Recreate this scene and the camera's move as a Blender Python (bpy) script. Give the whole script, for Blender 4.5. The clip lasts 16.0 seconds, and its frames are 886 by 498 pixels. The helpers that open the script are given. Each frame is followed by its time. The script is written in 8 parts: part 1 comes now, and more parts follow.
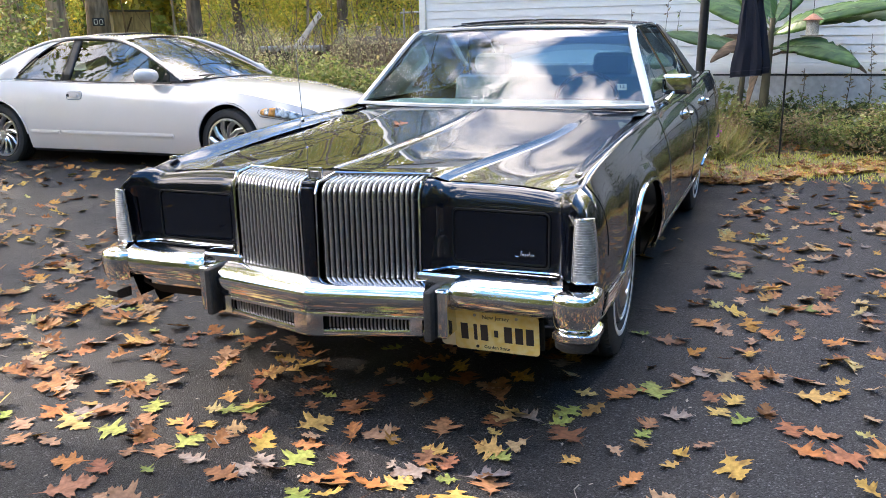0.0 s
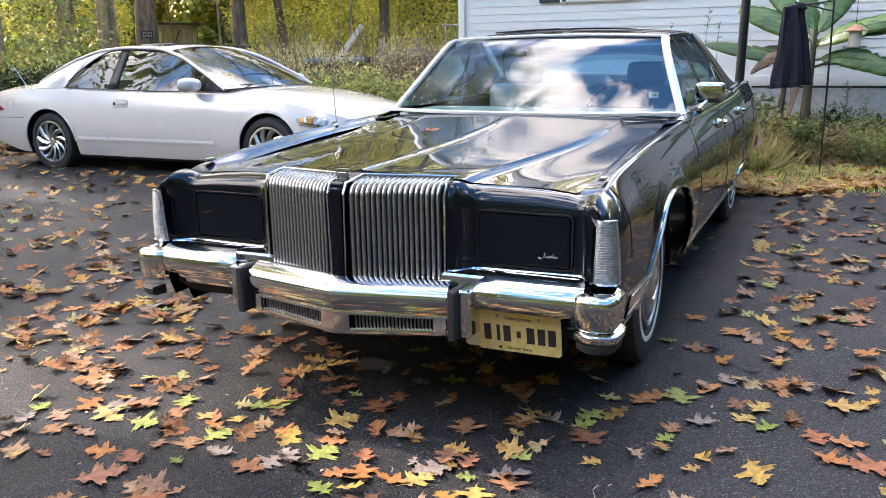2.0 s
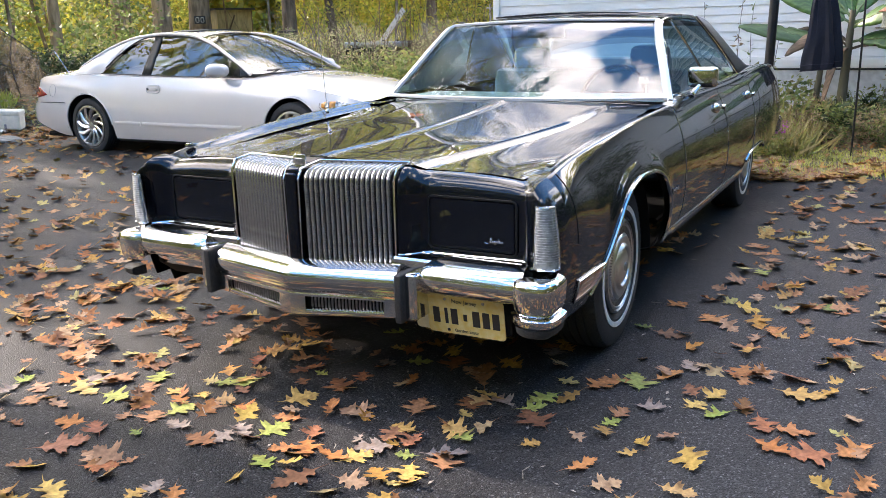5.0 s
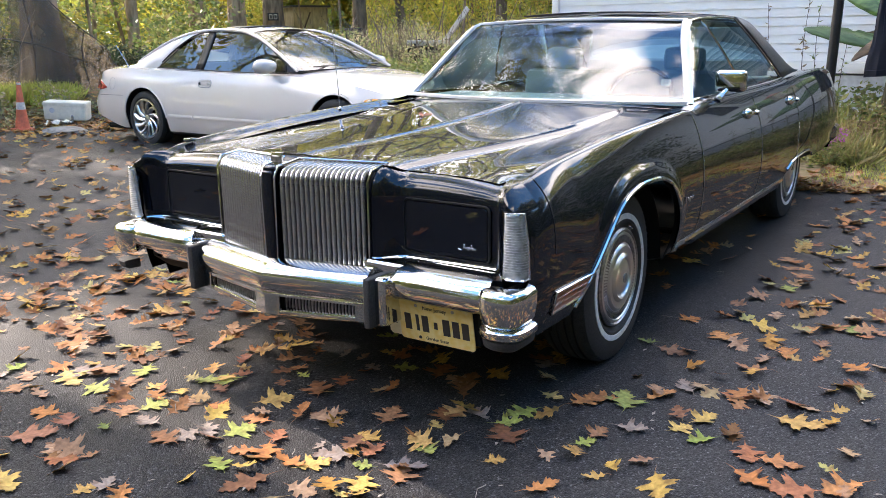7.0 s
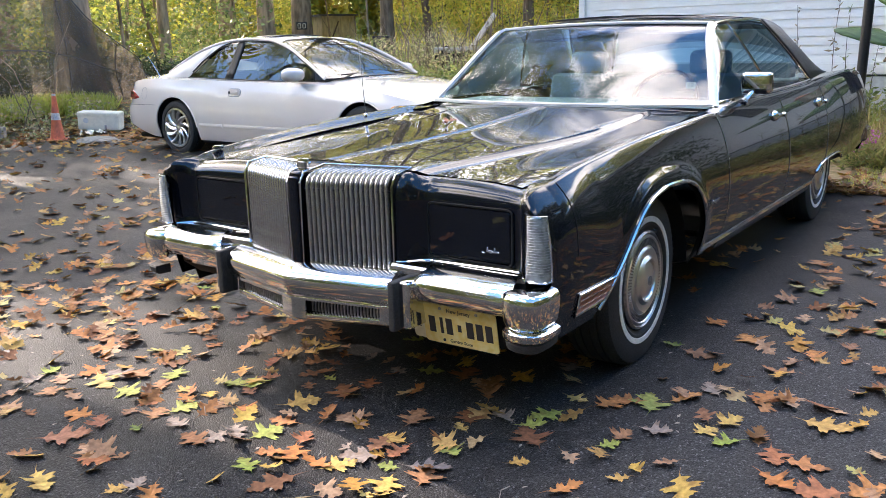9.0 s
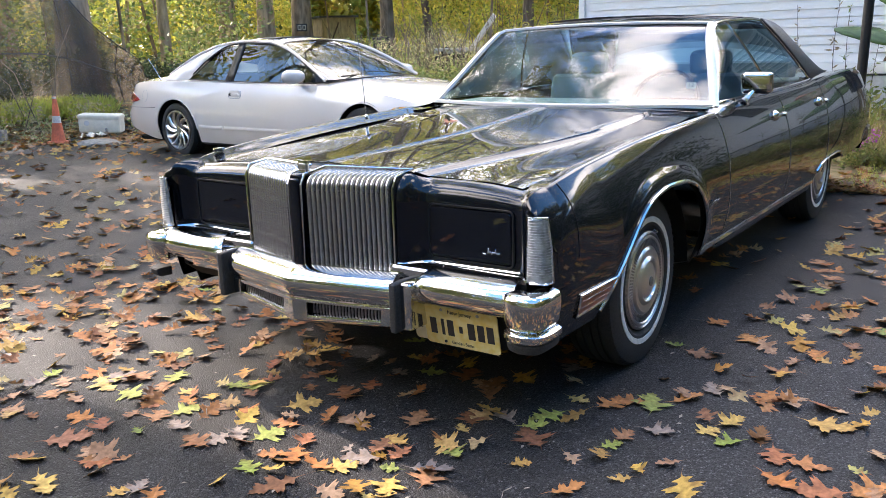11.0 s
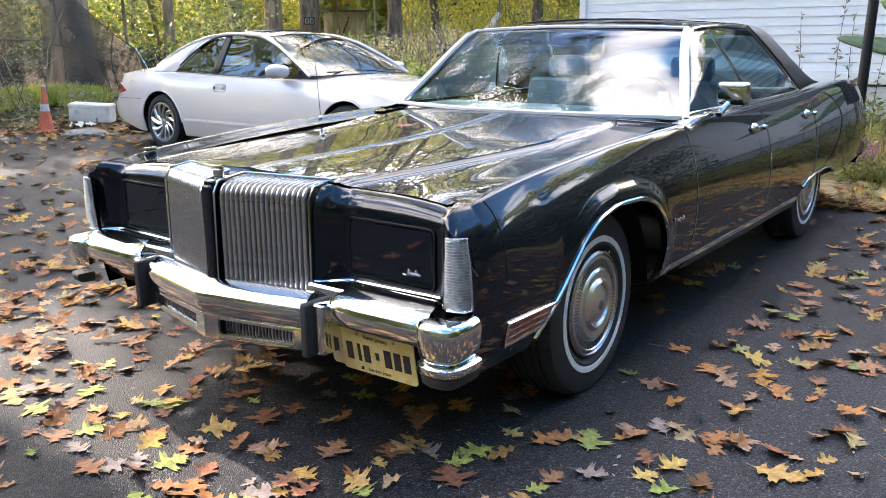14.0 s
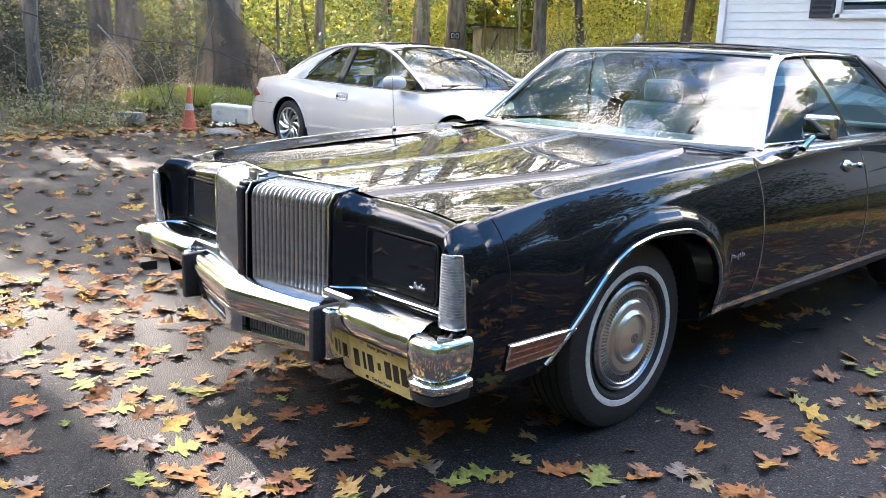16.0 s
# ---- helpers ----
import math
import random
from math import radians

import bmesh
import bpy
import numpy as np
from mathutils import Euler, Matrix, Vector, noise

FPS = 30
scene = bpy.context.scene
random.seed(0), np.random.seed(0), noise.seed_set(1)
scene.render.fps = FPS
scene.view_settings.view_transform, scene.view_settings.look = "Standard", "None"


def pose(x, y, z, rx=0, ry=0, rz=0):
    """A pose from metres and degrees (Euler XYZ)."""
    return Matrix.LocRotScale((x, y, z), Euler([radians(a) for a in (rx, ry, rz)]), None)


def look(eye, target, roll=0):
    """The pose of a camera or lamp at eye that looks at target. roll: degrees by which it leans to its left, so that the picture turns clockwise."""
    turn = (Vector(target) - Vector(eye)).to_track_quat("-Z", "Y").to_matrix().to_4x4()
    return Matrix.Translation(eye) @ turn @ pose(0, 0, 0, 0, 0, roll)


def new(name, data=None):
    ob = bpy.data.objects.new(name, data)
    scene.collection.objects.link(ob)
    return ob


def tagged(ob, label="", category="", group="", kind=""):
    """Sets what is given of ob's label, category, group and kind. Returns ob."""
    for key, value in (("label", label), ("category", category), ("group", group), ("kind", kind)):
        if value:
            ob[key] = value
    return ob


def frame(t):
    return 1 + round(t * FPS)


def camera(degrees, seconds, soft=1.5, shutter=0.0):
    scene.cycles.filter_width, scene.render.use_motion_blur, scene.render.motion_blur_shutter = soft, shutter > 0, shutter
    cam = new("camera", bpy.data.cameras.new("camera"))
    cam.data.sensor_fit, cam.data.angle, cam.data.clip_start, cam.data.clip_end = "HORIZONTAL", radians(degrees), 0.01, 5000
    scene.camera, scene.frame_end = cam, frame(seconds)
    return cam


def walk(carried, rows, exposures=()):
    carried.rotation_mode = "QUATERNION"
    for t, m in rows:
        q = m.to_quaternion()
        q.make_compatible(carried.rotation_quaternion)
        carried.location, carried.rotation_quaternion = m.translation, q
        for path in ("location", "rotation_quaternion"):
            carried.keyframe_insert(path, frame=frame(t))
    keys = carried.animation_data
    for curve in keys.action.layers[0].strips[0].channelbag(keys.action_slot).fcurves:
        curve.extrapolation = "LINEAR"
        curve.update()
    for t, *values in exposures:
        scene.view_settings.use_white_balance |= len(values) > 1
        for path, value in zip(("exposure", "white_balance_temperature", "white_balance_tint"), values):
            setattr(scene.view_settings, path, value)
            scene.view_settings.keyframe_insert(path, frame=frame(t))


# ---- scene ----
cam = camera(55.5, 16.0, soft=0.52)
PATH = [
    (0, (1.552, -3.593, 1.362), (0.795, -1.806, 0.877), -1.0),
    (0.5, (1.604, -3.607, 1.358), (0.815, -1.83, 0.889), -1.0),
    (1, (1.624, -3.608, 1.354), (0.808, -1.841, 0.893), -1.1),
    (1.5, (1.631, -3.608, 1.347), (0.8, -1.847, 0.891), -1.1),
    (2, (1.622, -3.619, 1.331), (0.776, -1.864, 0.877), -0.9),
    (2.5, (1.622, -3.626, 1.331), (0.766, -1.88, 0.861), -0.7),
    (3, (1.626, -3.695, 1.343), (0.787, -1.948, 0.851), -1.1),
    (3.5, (1.677, -3.694, 1.35), (0.854, -1.941, 0.85), -1.4),
    (4, (1.82, -3.642, 1.345), (0.939, -1.916, 0.852), -1.5),
    (4.5, (1.912, -3.589, 1.342), (0.964, -1.898, 0.85), -1.6),
    (4.7, (1.942, -3.556, 1.342), (0.989, -1.868, 0.852), -1.5),
    (6.8, (2.227, -3.216, 1.332), (1.132, -1.616, 0.843), -0.6),
    (7, (2.228, -3.223, 1.33), (1.12, -1.631, 0.842), -0.6),
    (7.5, (2.236, -3.225, 1.33), (1.101, -1.653, 0.842), -0.8),
    (8, (2.257, -3.232, 1.339), (1.108, -1.668, 0.856), -1.1),
    (8.5, (2.251, -3.235, 1.329), (1.09, -1.677, 0.853), -1.4),
    (9, (2.26, -3.235, 1.326), (1.094, -1.68, 0.854), -1.4),
    (11.5, (2.261, -3.236, 1.328), (1.093, -1.682, 0.858), -1.7),
    (12, (2.268, -3.226, 1.326), (1.101, -1.671, 0.855), -1.7),
    (12.5, (2.274, -3.211, 1.326), (1.108, -1.655, 0.856), -1.8),
    (13, (2.3, -3.189, 1.316), (1.134, -1.636, 0.841), -1.5),
    (13.5, (2.314, -3.041, 1.318), (1.146, -1.491, 0.837), -1.0),
    (14, (2.341, -2.854, 1.336), (1.154, -1.316, 0.86), -0.1),
    (14.5, (2.476, -2.676, 1.333), (1.103, -1.301, 0.861), 0.1),
    (15, (2.563, -2.523, 1.336), (1.163, -1.174, 0.866), 0.5),
    (15.5, (2.548, -2.446, 1.332), (1.141, -1.101, 0.87), 1.8),
    (16, (2.629, -2.569, 1.339), (1.194, -1.248, 0.894), 2.3),
]
walk(cam, [(t, look(eye, target, roll)) for t, eye, target, roll in PATH], [(0, 1.18, 7050, 18), (12.5, 1.15, 6950, 18), (15, 1.38, 6850, 18), (16, 1.38, 6850, 18)])

# ---- world and sun ----
SUN_EL, SUN_AZ = 28.5, (-0.985, 0.172)          # elevation; plan direction towards the sun
world = bpy.data.worlds.new("sky")
scene.world = world
world.use_nodes = True
wt = world.node_tree
wt.nodes.clear()
sky = wt.nodes.new("ShaderNodeTexSky")
sky.sky_type, sky.sun_disc = "NISHITA", False
sky.sun_elevation = radians(SUN_EL)
sky.sun_rotation = math.atan2(SUN_AZ[0], SUN_AZ[1])
sky.air_density, sky.dust_density, sky.ozone_density = 1.0, 0.6, 1.5
w_co = wt.nodes.new("ShaderNodeTexCoord")
w_n = wt.nodes.new("ShaderNodeTexNoise")
w_n.inputs["Scale"].default_value, w_n.inputs["Detail"].default_value = 2.9, 8.0
w_n.inputs["Roughness"].default_value, w_n.inputs["Distortion"].default_value = 0.55, 0.4
w_r = wt.nodes.new("ShaderNodeValToRGB")
w_r.color_ramp.elements[0].position, w_r.color_ramp.elements[1].position = 0.49, 0.585
w_m = wt.nodes.new("ShaderNodeMix")
w_m.data_type = "RGBA"
w_m.inputs["B"].default_value = (34.0, 34.0, 34.5, 1)
w_b = wt.nodes.new("ShaderNodeBackground")
w_b.inputs["Strength"].default_value = 0.130
w_o = wt.nodes.new("ShaderNodeOutputWorld")
w_p = wt.nodes.new("ShaderNodeMapping")
w_p.inputs["Location"].default_value = (-1.62, -0.87, 0.75)
w_h = wt.nodes.new("ShaderNodeHueSaturation")
w_h.inputs["Value"].default_value, w_h.inputs["Saturation"].default_value = 3.4, 1.32
wt.links.new(sky.outputs["Color"], w_h.inputs["Color"])
wt.links.new(w_co.outputs["Generated"], w_p.inputs["Vector"])
wt.links.new(w_p.outputs["Vector"], w_n.inputs["Vector"])
w_s = wt.nodes.new("ShaderNodeSeparateXYZ")          # more cloud towards the sun's side, clearer opposite
w_k = wt.nodes.new("ShaderNodeMath")
w_k.operation = "MULTIPLY_ADD"
w_k.inputs[1].default_value = -0.13
wt.links.new(w_co.outputs["Generated"], w_s.inputs["Vector"])
wt.links.new(w_s.outputs["X"], w_k.inputs[0])
wt.links.new(w_n.outputs["Fac"], w_k.inputs[2])
w_z = wt.nodes.new("ShaderNodeMath")                 # and a little more overhead than low down
w_z.operation = "MULTIPLY_ADD"
w_z.inputs[1].default_value = 0.03
w_a = wt.nodes.new("ShaderNodeMath")
w_a.operation = "SUBTRACT"
w_a.inputs[1].default_value = 0.05
wt.links.new(w_s.outputs["Z"], w_z.inputs[0])
wt.links.new(w_k.outputs["Value"], w_z.inputs[2])
wt.links.new(w_z.outputs["Value"], w_a.inputs[0])
w_y = wt.nodes.new("ShaderNodeMath")                 # clearer away from the house
w_y.operation = "MULTIPLY_ADD"
w_y.inputs[1].default_value = 0.06
wt.links.new(w_s.outputs["Y"], w_y.inputs[0])
wt.links.new(w_a.outputs["Value"], w_y.inputs[2])
wt.links.new(w_y.outputs["Value"], w_r.inputs["Fac"])
wt.links.new(w_r.outputs["Color"], w_m.inputs["Factor"])
wt.links.new(w_h.outputs["Color"], w_m.inputs["A"])
wt.links.new(w_m.outputs["Result"], w_b.inputs["Color"])
wt.links.new(w_b.outputs["Background"], w_o.inputs["Surface"])
sun = new("sun", bpy.data.lights.new("sun", "SUN"))
sun.data.energy, sun.data.angle, sun.data.color = 4.6, radians(0.6), (1.0, 0.92, 0.82)
ce = math.cos(radians(SUN_EL))
sun.matrix_world = look((ce * SUN_AZ[0] * 50, ce * SUN_AZ[1] * 50, 50 * math.sin(radians(SUN_EL))), (0, 0, 0))


# ---- materials ----
MATS = {}


def nodes_of(name):
    m = bpy.data.materials.new(name)
    m.use_nodes = True
    t = m.node_tree
    return m, t, t.nodes["Principled BSDF"]


def mat(name, col, rough=0.6, metal=0.0, scale=20.0, var=0.15, bump=0.0, bscale=None, col2=None, big=1.5, bigvar=0.12,
        rvar=0.0, coat=0.0, rnd=0.0, sub=0.0, spec=0.5, stretch=None, trans=0.0, detail=4.0):
    """Principled surface: colour varied by a fine and a broad noise, roughness variation and fine relief."""
    m, t, p = nodes_of(name)
    N, L = t.nodes, t.links
    co = N.new("ShaderNodeTexCoord")
    src = co.outputs["Object"]
    if stretch:
        mp = N.new("ShaderNodeMapping")
        mp.inputs["Scale"].default_value = stretch
        L.new(src, mp.inputs["Vector"])
        src = mp.outputs["Vector"]
    fine, broad = N.new("ShaderNodeTexNoise"), N.new("ShaderNodeTexNoise")
    for n, s in ((fine, scale), (broad, big)):
        n.inputs["Scale"].default_value = s
        n.inputs["Detail"].default_value = detail
        L.new(src, n.inputs["Vector"])
    c2 = col2 or tuple(c * (1 - 2 * var) for c in col)
    mix = N.new("ShaderNodeMix")
    mix.data_type = "RGBA"
    mix.inputs["A"].default_value, mix.inputs["B"].default_value = (*col, 1), (*c2, 1)
    ramp = N.new("ShaderNodeMapRange")
    ramp.inputs["From Min"].default_value, ramp.inputs["From Max"].default_value = 0.35, 0.65
    L.new(fine.outputs["Fac"], ramp.inputs["Value"])
    L.new(ramp.outputs["Result"], mix.inputs["Factor"])
    hsv = N.new("ShaderNodeHueSaturation")
    vr = N.new("ShaderNodeMapRange")
    vr.inputs["From Min"].default_value, vr.inputs["From Max"].default_value = 0.3, 0.7
    vr.inputs["To Min"].default_value, vr.inputs["To Max"].default_value = 1 - bigvar, 1 + bigvar
    L.new(broad.outputs["Fac"], vr.inputs["Value"])
    L.new(mix.outputs["Result"], hsv.inputs["Color"])
    val = vr.outputs["Result"]
    if rnd:
        oi = N.new("ShaderNodeObjectInfo")
        rr = N.new("ShaderNodeMapRange")
        rr.inputs["To Min"].default_value, rr.inputs["To Max"].default_value = 1 - rnd, 1 + rnd
        L.new(oi.outputs["Random"], rr.inputs["Value"])
        mul = N.new("ShaderNodeMath")
        mul.operation = "MULTIPLY"
        L.new(val, mul.inputs[0])
        L.new(rr.outputs["Result"], mul.inputs[1])
        val = mul.outputs["Value"]
    L.new(val, hsv.inputs["Value"])
    L.new(hsv.outputs["Color"], p.inputs["Base Color"])
    p.inputs["Roughness"].default_value, p.inputs["Metallic"].default_value = rough, metal
    p.inputs["Specular IOR Level"].default_value = spec
    if rvar:
        rm = N.new("ShaderNodeMapRange")
        rm.inputs["From Min"].default_value, rm.inputs["From Max"].default_value = 0.3, 0.7
        rm.inputs["To Min"].default_value, rm.inputs["To Max"].default_value = max(0.02, rough - rvar), min(1, rough + rvar)
        L.new(broad.outputs["Fac"], rm.inputs["Value"])
        L.new(rm.outputs["Result"], p.inputs["Roughness"])
    if coat:
        p.inputs["Coat Weight"].default_value, p.inputs["Coat Roughness"].default_value = coat, 0.02
    if trans:
        p.inputs["Transmission Weight"].default_value = trans
    if sub:
        p.inputs["Subsurface Weight"].default_value = sub
        p.inputs["Subsurface Radius"].default_value = (0.02, 0.02, 0.01)
    if bump:
        b = N.new("ShaderNodeBump")
        b.inputs["Strength"].default_value, b.inputs["Distance"].default_value = 1.0, bump
        src_n = fine
        if bscale:
            src_n = N.new("ShaderNodeTexNoise")
            src_n.inputs["Scale"].default_value, src_n.inputs["Detail"].default_value = bscale, 5.0
            L.new(src, src_n.inputs["Vector"])
        L.new(src_n.outputs["Fac"], b.inputs["Height"])
        L.new(b.outputs["Normal"], p.inputs["Normal"])
    MATS[name] = m
    return m


def glass_mat(name, tint, ior=1.55, rough=0.0):
    """Thin sheet: tinted see-through, with mirror gloss by Fresnel."""
    m, t, p = nodes_of(name)
    N, L = t.nodes, t.links
    N.remove(p)
    tr, gl, mx, fr = (N.new("ShaderNodeBsdf" + k) if k[0] != "F" and k[0] != "M" else N.new("ShaderNode" + k) for k in ("Transparent", "Glossy", "MixShader", "Fresnel"))
    tr.inputs["Color"].default_value = (*tint, 1)
    gl.inputs["Roughness"].default_value = rough
    fr.inputs["IOR"].default_value = ior
    L.new(fr.outputs["Fac"], mx.inputs["Fac"])
    L.new(tr.outputs[0], mx.inputs[1])
    L.new(gl.outputs[0], mx.inputs[2])
    L.new(mx.outputs[0], N["Material Output"].inputs["Surface"])
    MATS[name] = m
    return m


def leaf_mat(name, cols, rough=0.55, glow=0.45, island=True, spots=0.0):
    """Leaf blades: colour by random per island or object, with light shining through."""
    m, t, p = nodes_of(name)
    N, L = t.nodes, t.links
    r = N.new("ShaderNodeValToRGB")
    cr = r.color_ramp
    while len(cr.elements) < len(cols):
        cr.elements.new(0.5)
    for i, c in enumerate(cols):
        cr.elements[i].position = i / max(1, len(cols) - 1)
        cr.elements[i].color = (*c, 1)
    if island:
        g = N.new("ShaderNodeNewGeometry")
        L.new(g.outputs["Random Per Island"], r.inputs["Fac"])
    else:
        g = N.new("ShaderNodeObjectInfo")
        L.new(g.outputs["Random"], r.inputs["Fac"])
    co, n = N.new("ShaderNodeTexCoord"), N.new("ShaderNodeTexNoise")
    n.inputs["Scale"].default_value, n.inputs["Detail"].default_value = (60.0, 4.0)
    L.new(co.outputs["Object"], n.inputs["Vector"])
    hsv = N.new("ShaderNodeHueSaturation")
    mr = N.new("ShaderNodeMapRange")
    mr.inputs["From Min"].default_value, mr.inputs["From Max"].default_value = 0.3, 0.7
    mr.inputs["To Min"].default_value, mr.inputs["To Max"].default_value = 0.65, 1.2
    L.new(n.outputs["Fac"], mr.inputs["Value"])
    L.new(mr.outputs["Result"], hsv.inputs["Value"])
    col = r.outputs["Color"]
    if spots:                                        # dry brown blotches over part of each blade
        b, k, mb = N.new("ShaderNodeTexNoise"), N.new("ShaderNodeMapRange"), N.new("ShaderNodeMix")
        b.inputs["Scale"].default_value, b.inputs["Detail"].default_value = 22.0, 5.0
        L.new(co.outputs["Object"], b.inputs["Vector"])
        k.inputs["From Min"].default_value, k.inputs["From Max"].default_value = 0.50, 0.68
        k.inputs["To Max"].default_value = spots
        L.new(b.outputs["Fac"], k.inputs["Value"])
        mb.data_type = "RGBA"
        mb.inputs["B"].default_value = (0.13, 0.06, 0.03, 1)
        L.new(k.outputs["Result"], mb.inputs["Factor"])
        L.new(col, mb.inputs["A"])
        col = mb.outputs["Result"]
        p.inputs["Specular IOR Level"].default_value = 0.25
    L.new(col, hsv.inputs["Color"])
    L.new(hsv.outputs["Color"], p.inputs["Base Color"])
    p.inputs["Roughness"].default_value = rough
    tl, mx = N.new("ShaderNodeBsdfTranslucent"), N.new("ShaderNodeMixShader")
    L.new(hsv.outputs["Color"], tl.inputs["Color"])
    mx.inputs["Fac"].default_value = glow
    L.new(p.outputs[0], mx.inputs[1])
    L.new(tl.outputs[0], mx.inputs[2])
    L.new(mx.outputs[0], N["Material Output"].inputs["Surface"])
    MATS[name] = m
    return m


mat("black_paint", (0.004, 0.006, 0.011), rough=0.25, scale=900, var=0.1, bigvar=0.1, coat=0.85, bump=0.00003, bscale=5.0, spec=0.06)
mat("chrome", (0.74, 0.74, 0.74), rough=0.10, metal=1.0, scale=40, var=0.04, bigvar=0.05, rvar=0.03, bump=0.00008, bscale=7.0)
mat("grille_metal", (0.58, 0.58, 0.58), rough=0.26, metal=0.9, scale=60, var=0.15, bigvar=0.08)
mat("dull_metal", (0.45, 0.45, 0.45), rough=0.35, metal=0.9, scale=80, var=0.2, bigvar=0.15)
mat("bright_trim", (0.80, 0.81, 0.83), rough=0.22, metal=0.85, scale=50, var=0.05)
mat("rubber", (0.040, 0.040, 0.041), rough=0.75, scale=160, var=0.25, bigvar=0.25, bump=0.0006, big=6)
mat("whitewall", (0.88, 0.87, 0.84), rough=0.5, scale=60, var=0.08, bigvar=0.1, big=8)
mat("black_vinyl", (0.008, 0.008, 0.010), rough=0.38, scale=220, var=0.2, bump=0.0006, bscale=350)
mat("black_plastic", (0.015, 0.015, 0.016), rough=0.45, scale=120, var=0.2, bump=0.0002)
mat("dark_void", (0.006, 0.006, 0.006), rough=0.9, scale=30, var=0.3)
mat("navy_cloth", (0.20, 0.33, 0.42), rough=0.85, scale=300, var=0.3, bump=0.0006)
mat("dash_teal", (0.46, 0.64, 0.63), rough=0.7, scale=240, var=0.2, bump=0.0004)
mat("grey_cloth", (0.34, 0.36, 0.37), rough=0.9, scale=260, var=0.25, bump=0.0006)
mat("lamp_lens", (0.42, 0.43, 0.42), rough=0.15, scale=45, var=0.22, coat=0.6, spec=0.7)
mat("headlamp_glass", (0.74, 0.73, 0.70), rough=0.14, metal=0.35, scale=26, var=0.42, coat=1.0, bigvar=0.3, big=9)
mat("amber_lens", (0.42, 0.12, 0.05), rough=0.35, scale=60, var=0.25)
mat("turn_amber", (0.85, 0.36, 0.08), rough=0.25, scale=60, var=0.2)
mat("red_lens", (0.45, 0.02, 0.02), rough=0.12, scale=40, var=0.15, coat=0.6)
mat("plate_yellow", (0.79, 0.585, 0.17), rough=0.35, scale=40, var=0.05, col2=(0.83, 0.69, 0.33), bigvar=0.05)
mat("plate_cream", (0.80, 0.76, 0.60), rough=0.35, scale=40, var=0.05)
mat("ink", (0.03, 0.028, 0.03), rough=0.5, scale=40, var=0.1)
mat("white_paint", (0.76, 0.69, 0.63), rough=0.18, scale=500, var=0.02, bigvar=0.03, coat=0.8, bump=0.00002, bscale=4)
mat("wheel_silver", (0.78, 0.78, 0.78), rough=0.30, metal=1.0, scale=200, var=0.02, bigvar=0.1, big=9)
mat("alloy", (0.80, 0.80, 0.80), rough=0.28, metal=1.0, scale=50, var=0.08)
mat("siding_white", (0.89, 0.87, 0.83), rough=0.45, scale=30, var=0.03, bigvar=0.05, big=0.8, bump=0.0004, bscale=90, stretch=(0.2, 1, 1))
mat("skirting", (0.60, 0.61, 0.61), rough=0.6, scale=14, var=0.10, bigvar=0.12, bump=0.002)
mat("shutter_dark", (0.045, 0.05, 0.065), rough=0.5, scale=40, var=0.12)
mat("roof_shingle", (0.10, 0.095, 0.09), rough=0.9, scale=40, var=0.3, bump=0.004)
mat("post_black", (0.018, 0.018, 0.02), rough=0.4, scale=60, var=0.25, bump=0.0003)
mat("iron", (0.02, 0.02, 0.02), rough=0.5, metal=0.4, scale=60, var=0.25)
mat("denim", (0.014, 0.018, 0.034), rough=0.95, scale=420, var=0.35, bump=0.001, bigvar=0.25, big=5)
mat("terracotta", (0.50, 0.22, 0.13), rough=0.7, scale=40, var=0.15)
mat("seed", (0.62, 0.58, 0.48), rough=0.6, scale=160, var=0.3, bump=0.001)
mat("cone_orange", (0.75, 0.17, 0.08), rough=0.6, scale=30, var=0.12, bigvar=0.2, big=6)
mat("cone_band", (0.72, 0.66, 0.62), rough=0.4, scale=40, var=0.2)
mat("box_white", (0.84, 0.77, 0.62), rough=0.5, scale=18, var=0.06, bigvar=0.1, big=4, bump=0.0006)
mat("stone_grey", (0.30, 0.28, 0.25), rough=0.9, scale=18, var=0.25, bump=0.006)
mat("bark", (0.43, 0.31, 0.21), rough=0.95, scale=9, var=0.3, bump=0.03, bscale=14, stretch=(1, 1, 0.22), bigvar=0.3, rnd=0.25)
mat("bark_dark", (0.19, 0.135, 0.095), rough=0.95, scale=9, var=0.3, bump=0.03, bscale=14, stretch=(1, 1, 0.22), bigvar=0.3, rnd=0.25)
mat("grey_wood", (0.27, 0.25, 0.22), rough=0.85, scale=12, var=0.25, bump=0.003, stretch=(1, 1, 0.15), bigvar=0.2)
mat("post_wood", (0.46, 0.41, 0.35), rough=0.85, scale=12, var=0.25, bump=0.004, stretch=(1, 1, 0.12), bigvar=0.25)
mat("pale_plank", (0.62, 0.58, 0.52), rough=0.7, scale=12, var=0.12, bump=0.002)
mat("shed_tan", (0.42, 0.34, 0.20), rough=0.85, scale=10, var=0.18, bigvar=0.25, bump=0.003, stretch=(1, 1, 0.3))
mat("twig", (0.10, 0.08, 0.06), rough=0.9, scale=60, var=0.3)
mat("twig_brown", (0.24, 0.19, 0.14), rough=0.9, scale=60, var=0.3)
mat("twig_pale", (0.36, 0.32, 0.27), rough=0.9, scale=60, var=0.3)
mat("stem_green", (0.14, 0.20, 0.07), rough=0.6, scale=40, var=0.25)
mat("tarp_blue", (0.20, 0.27, 0.40), rough=0.7, scale=40, var=0.2)
mat("wire", (0.03, 0.03, 0.03), rough=0.6, scale=60, var=0.2)
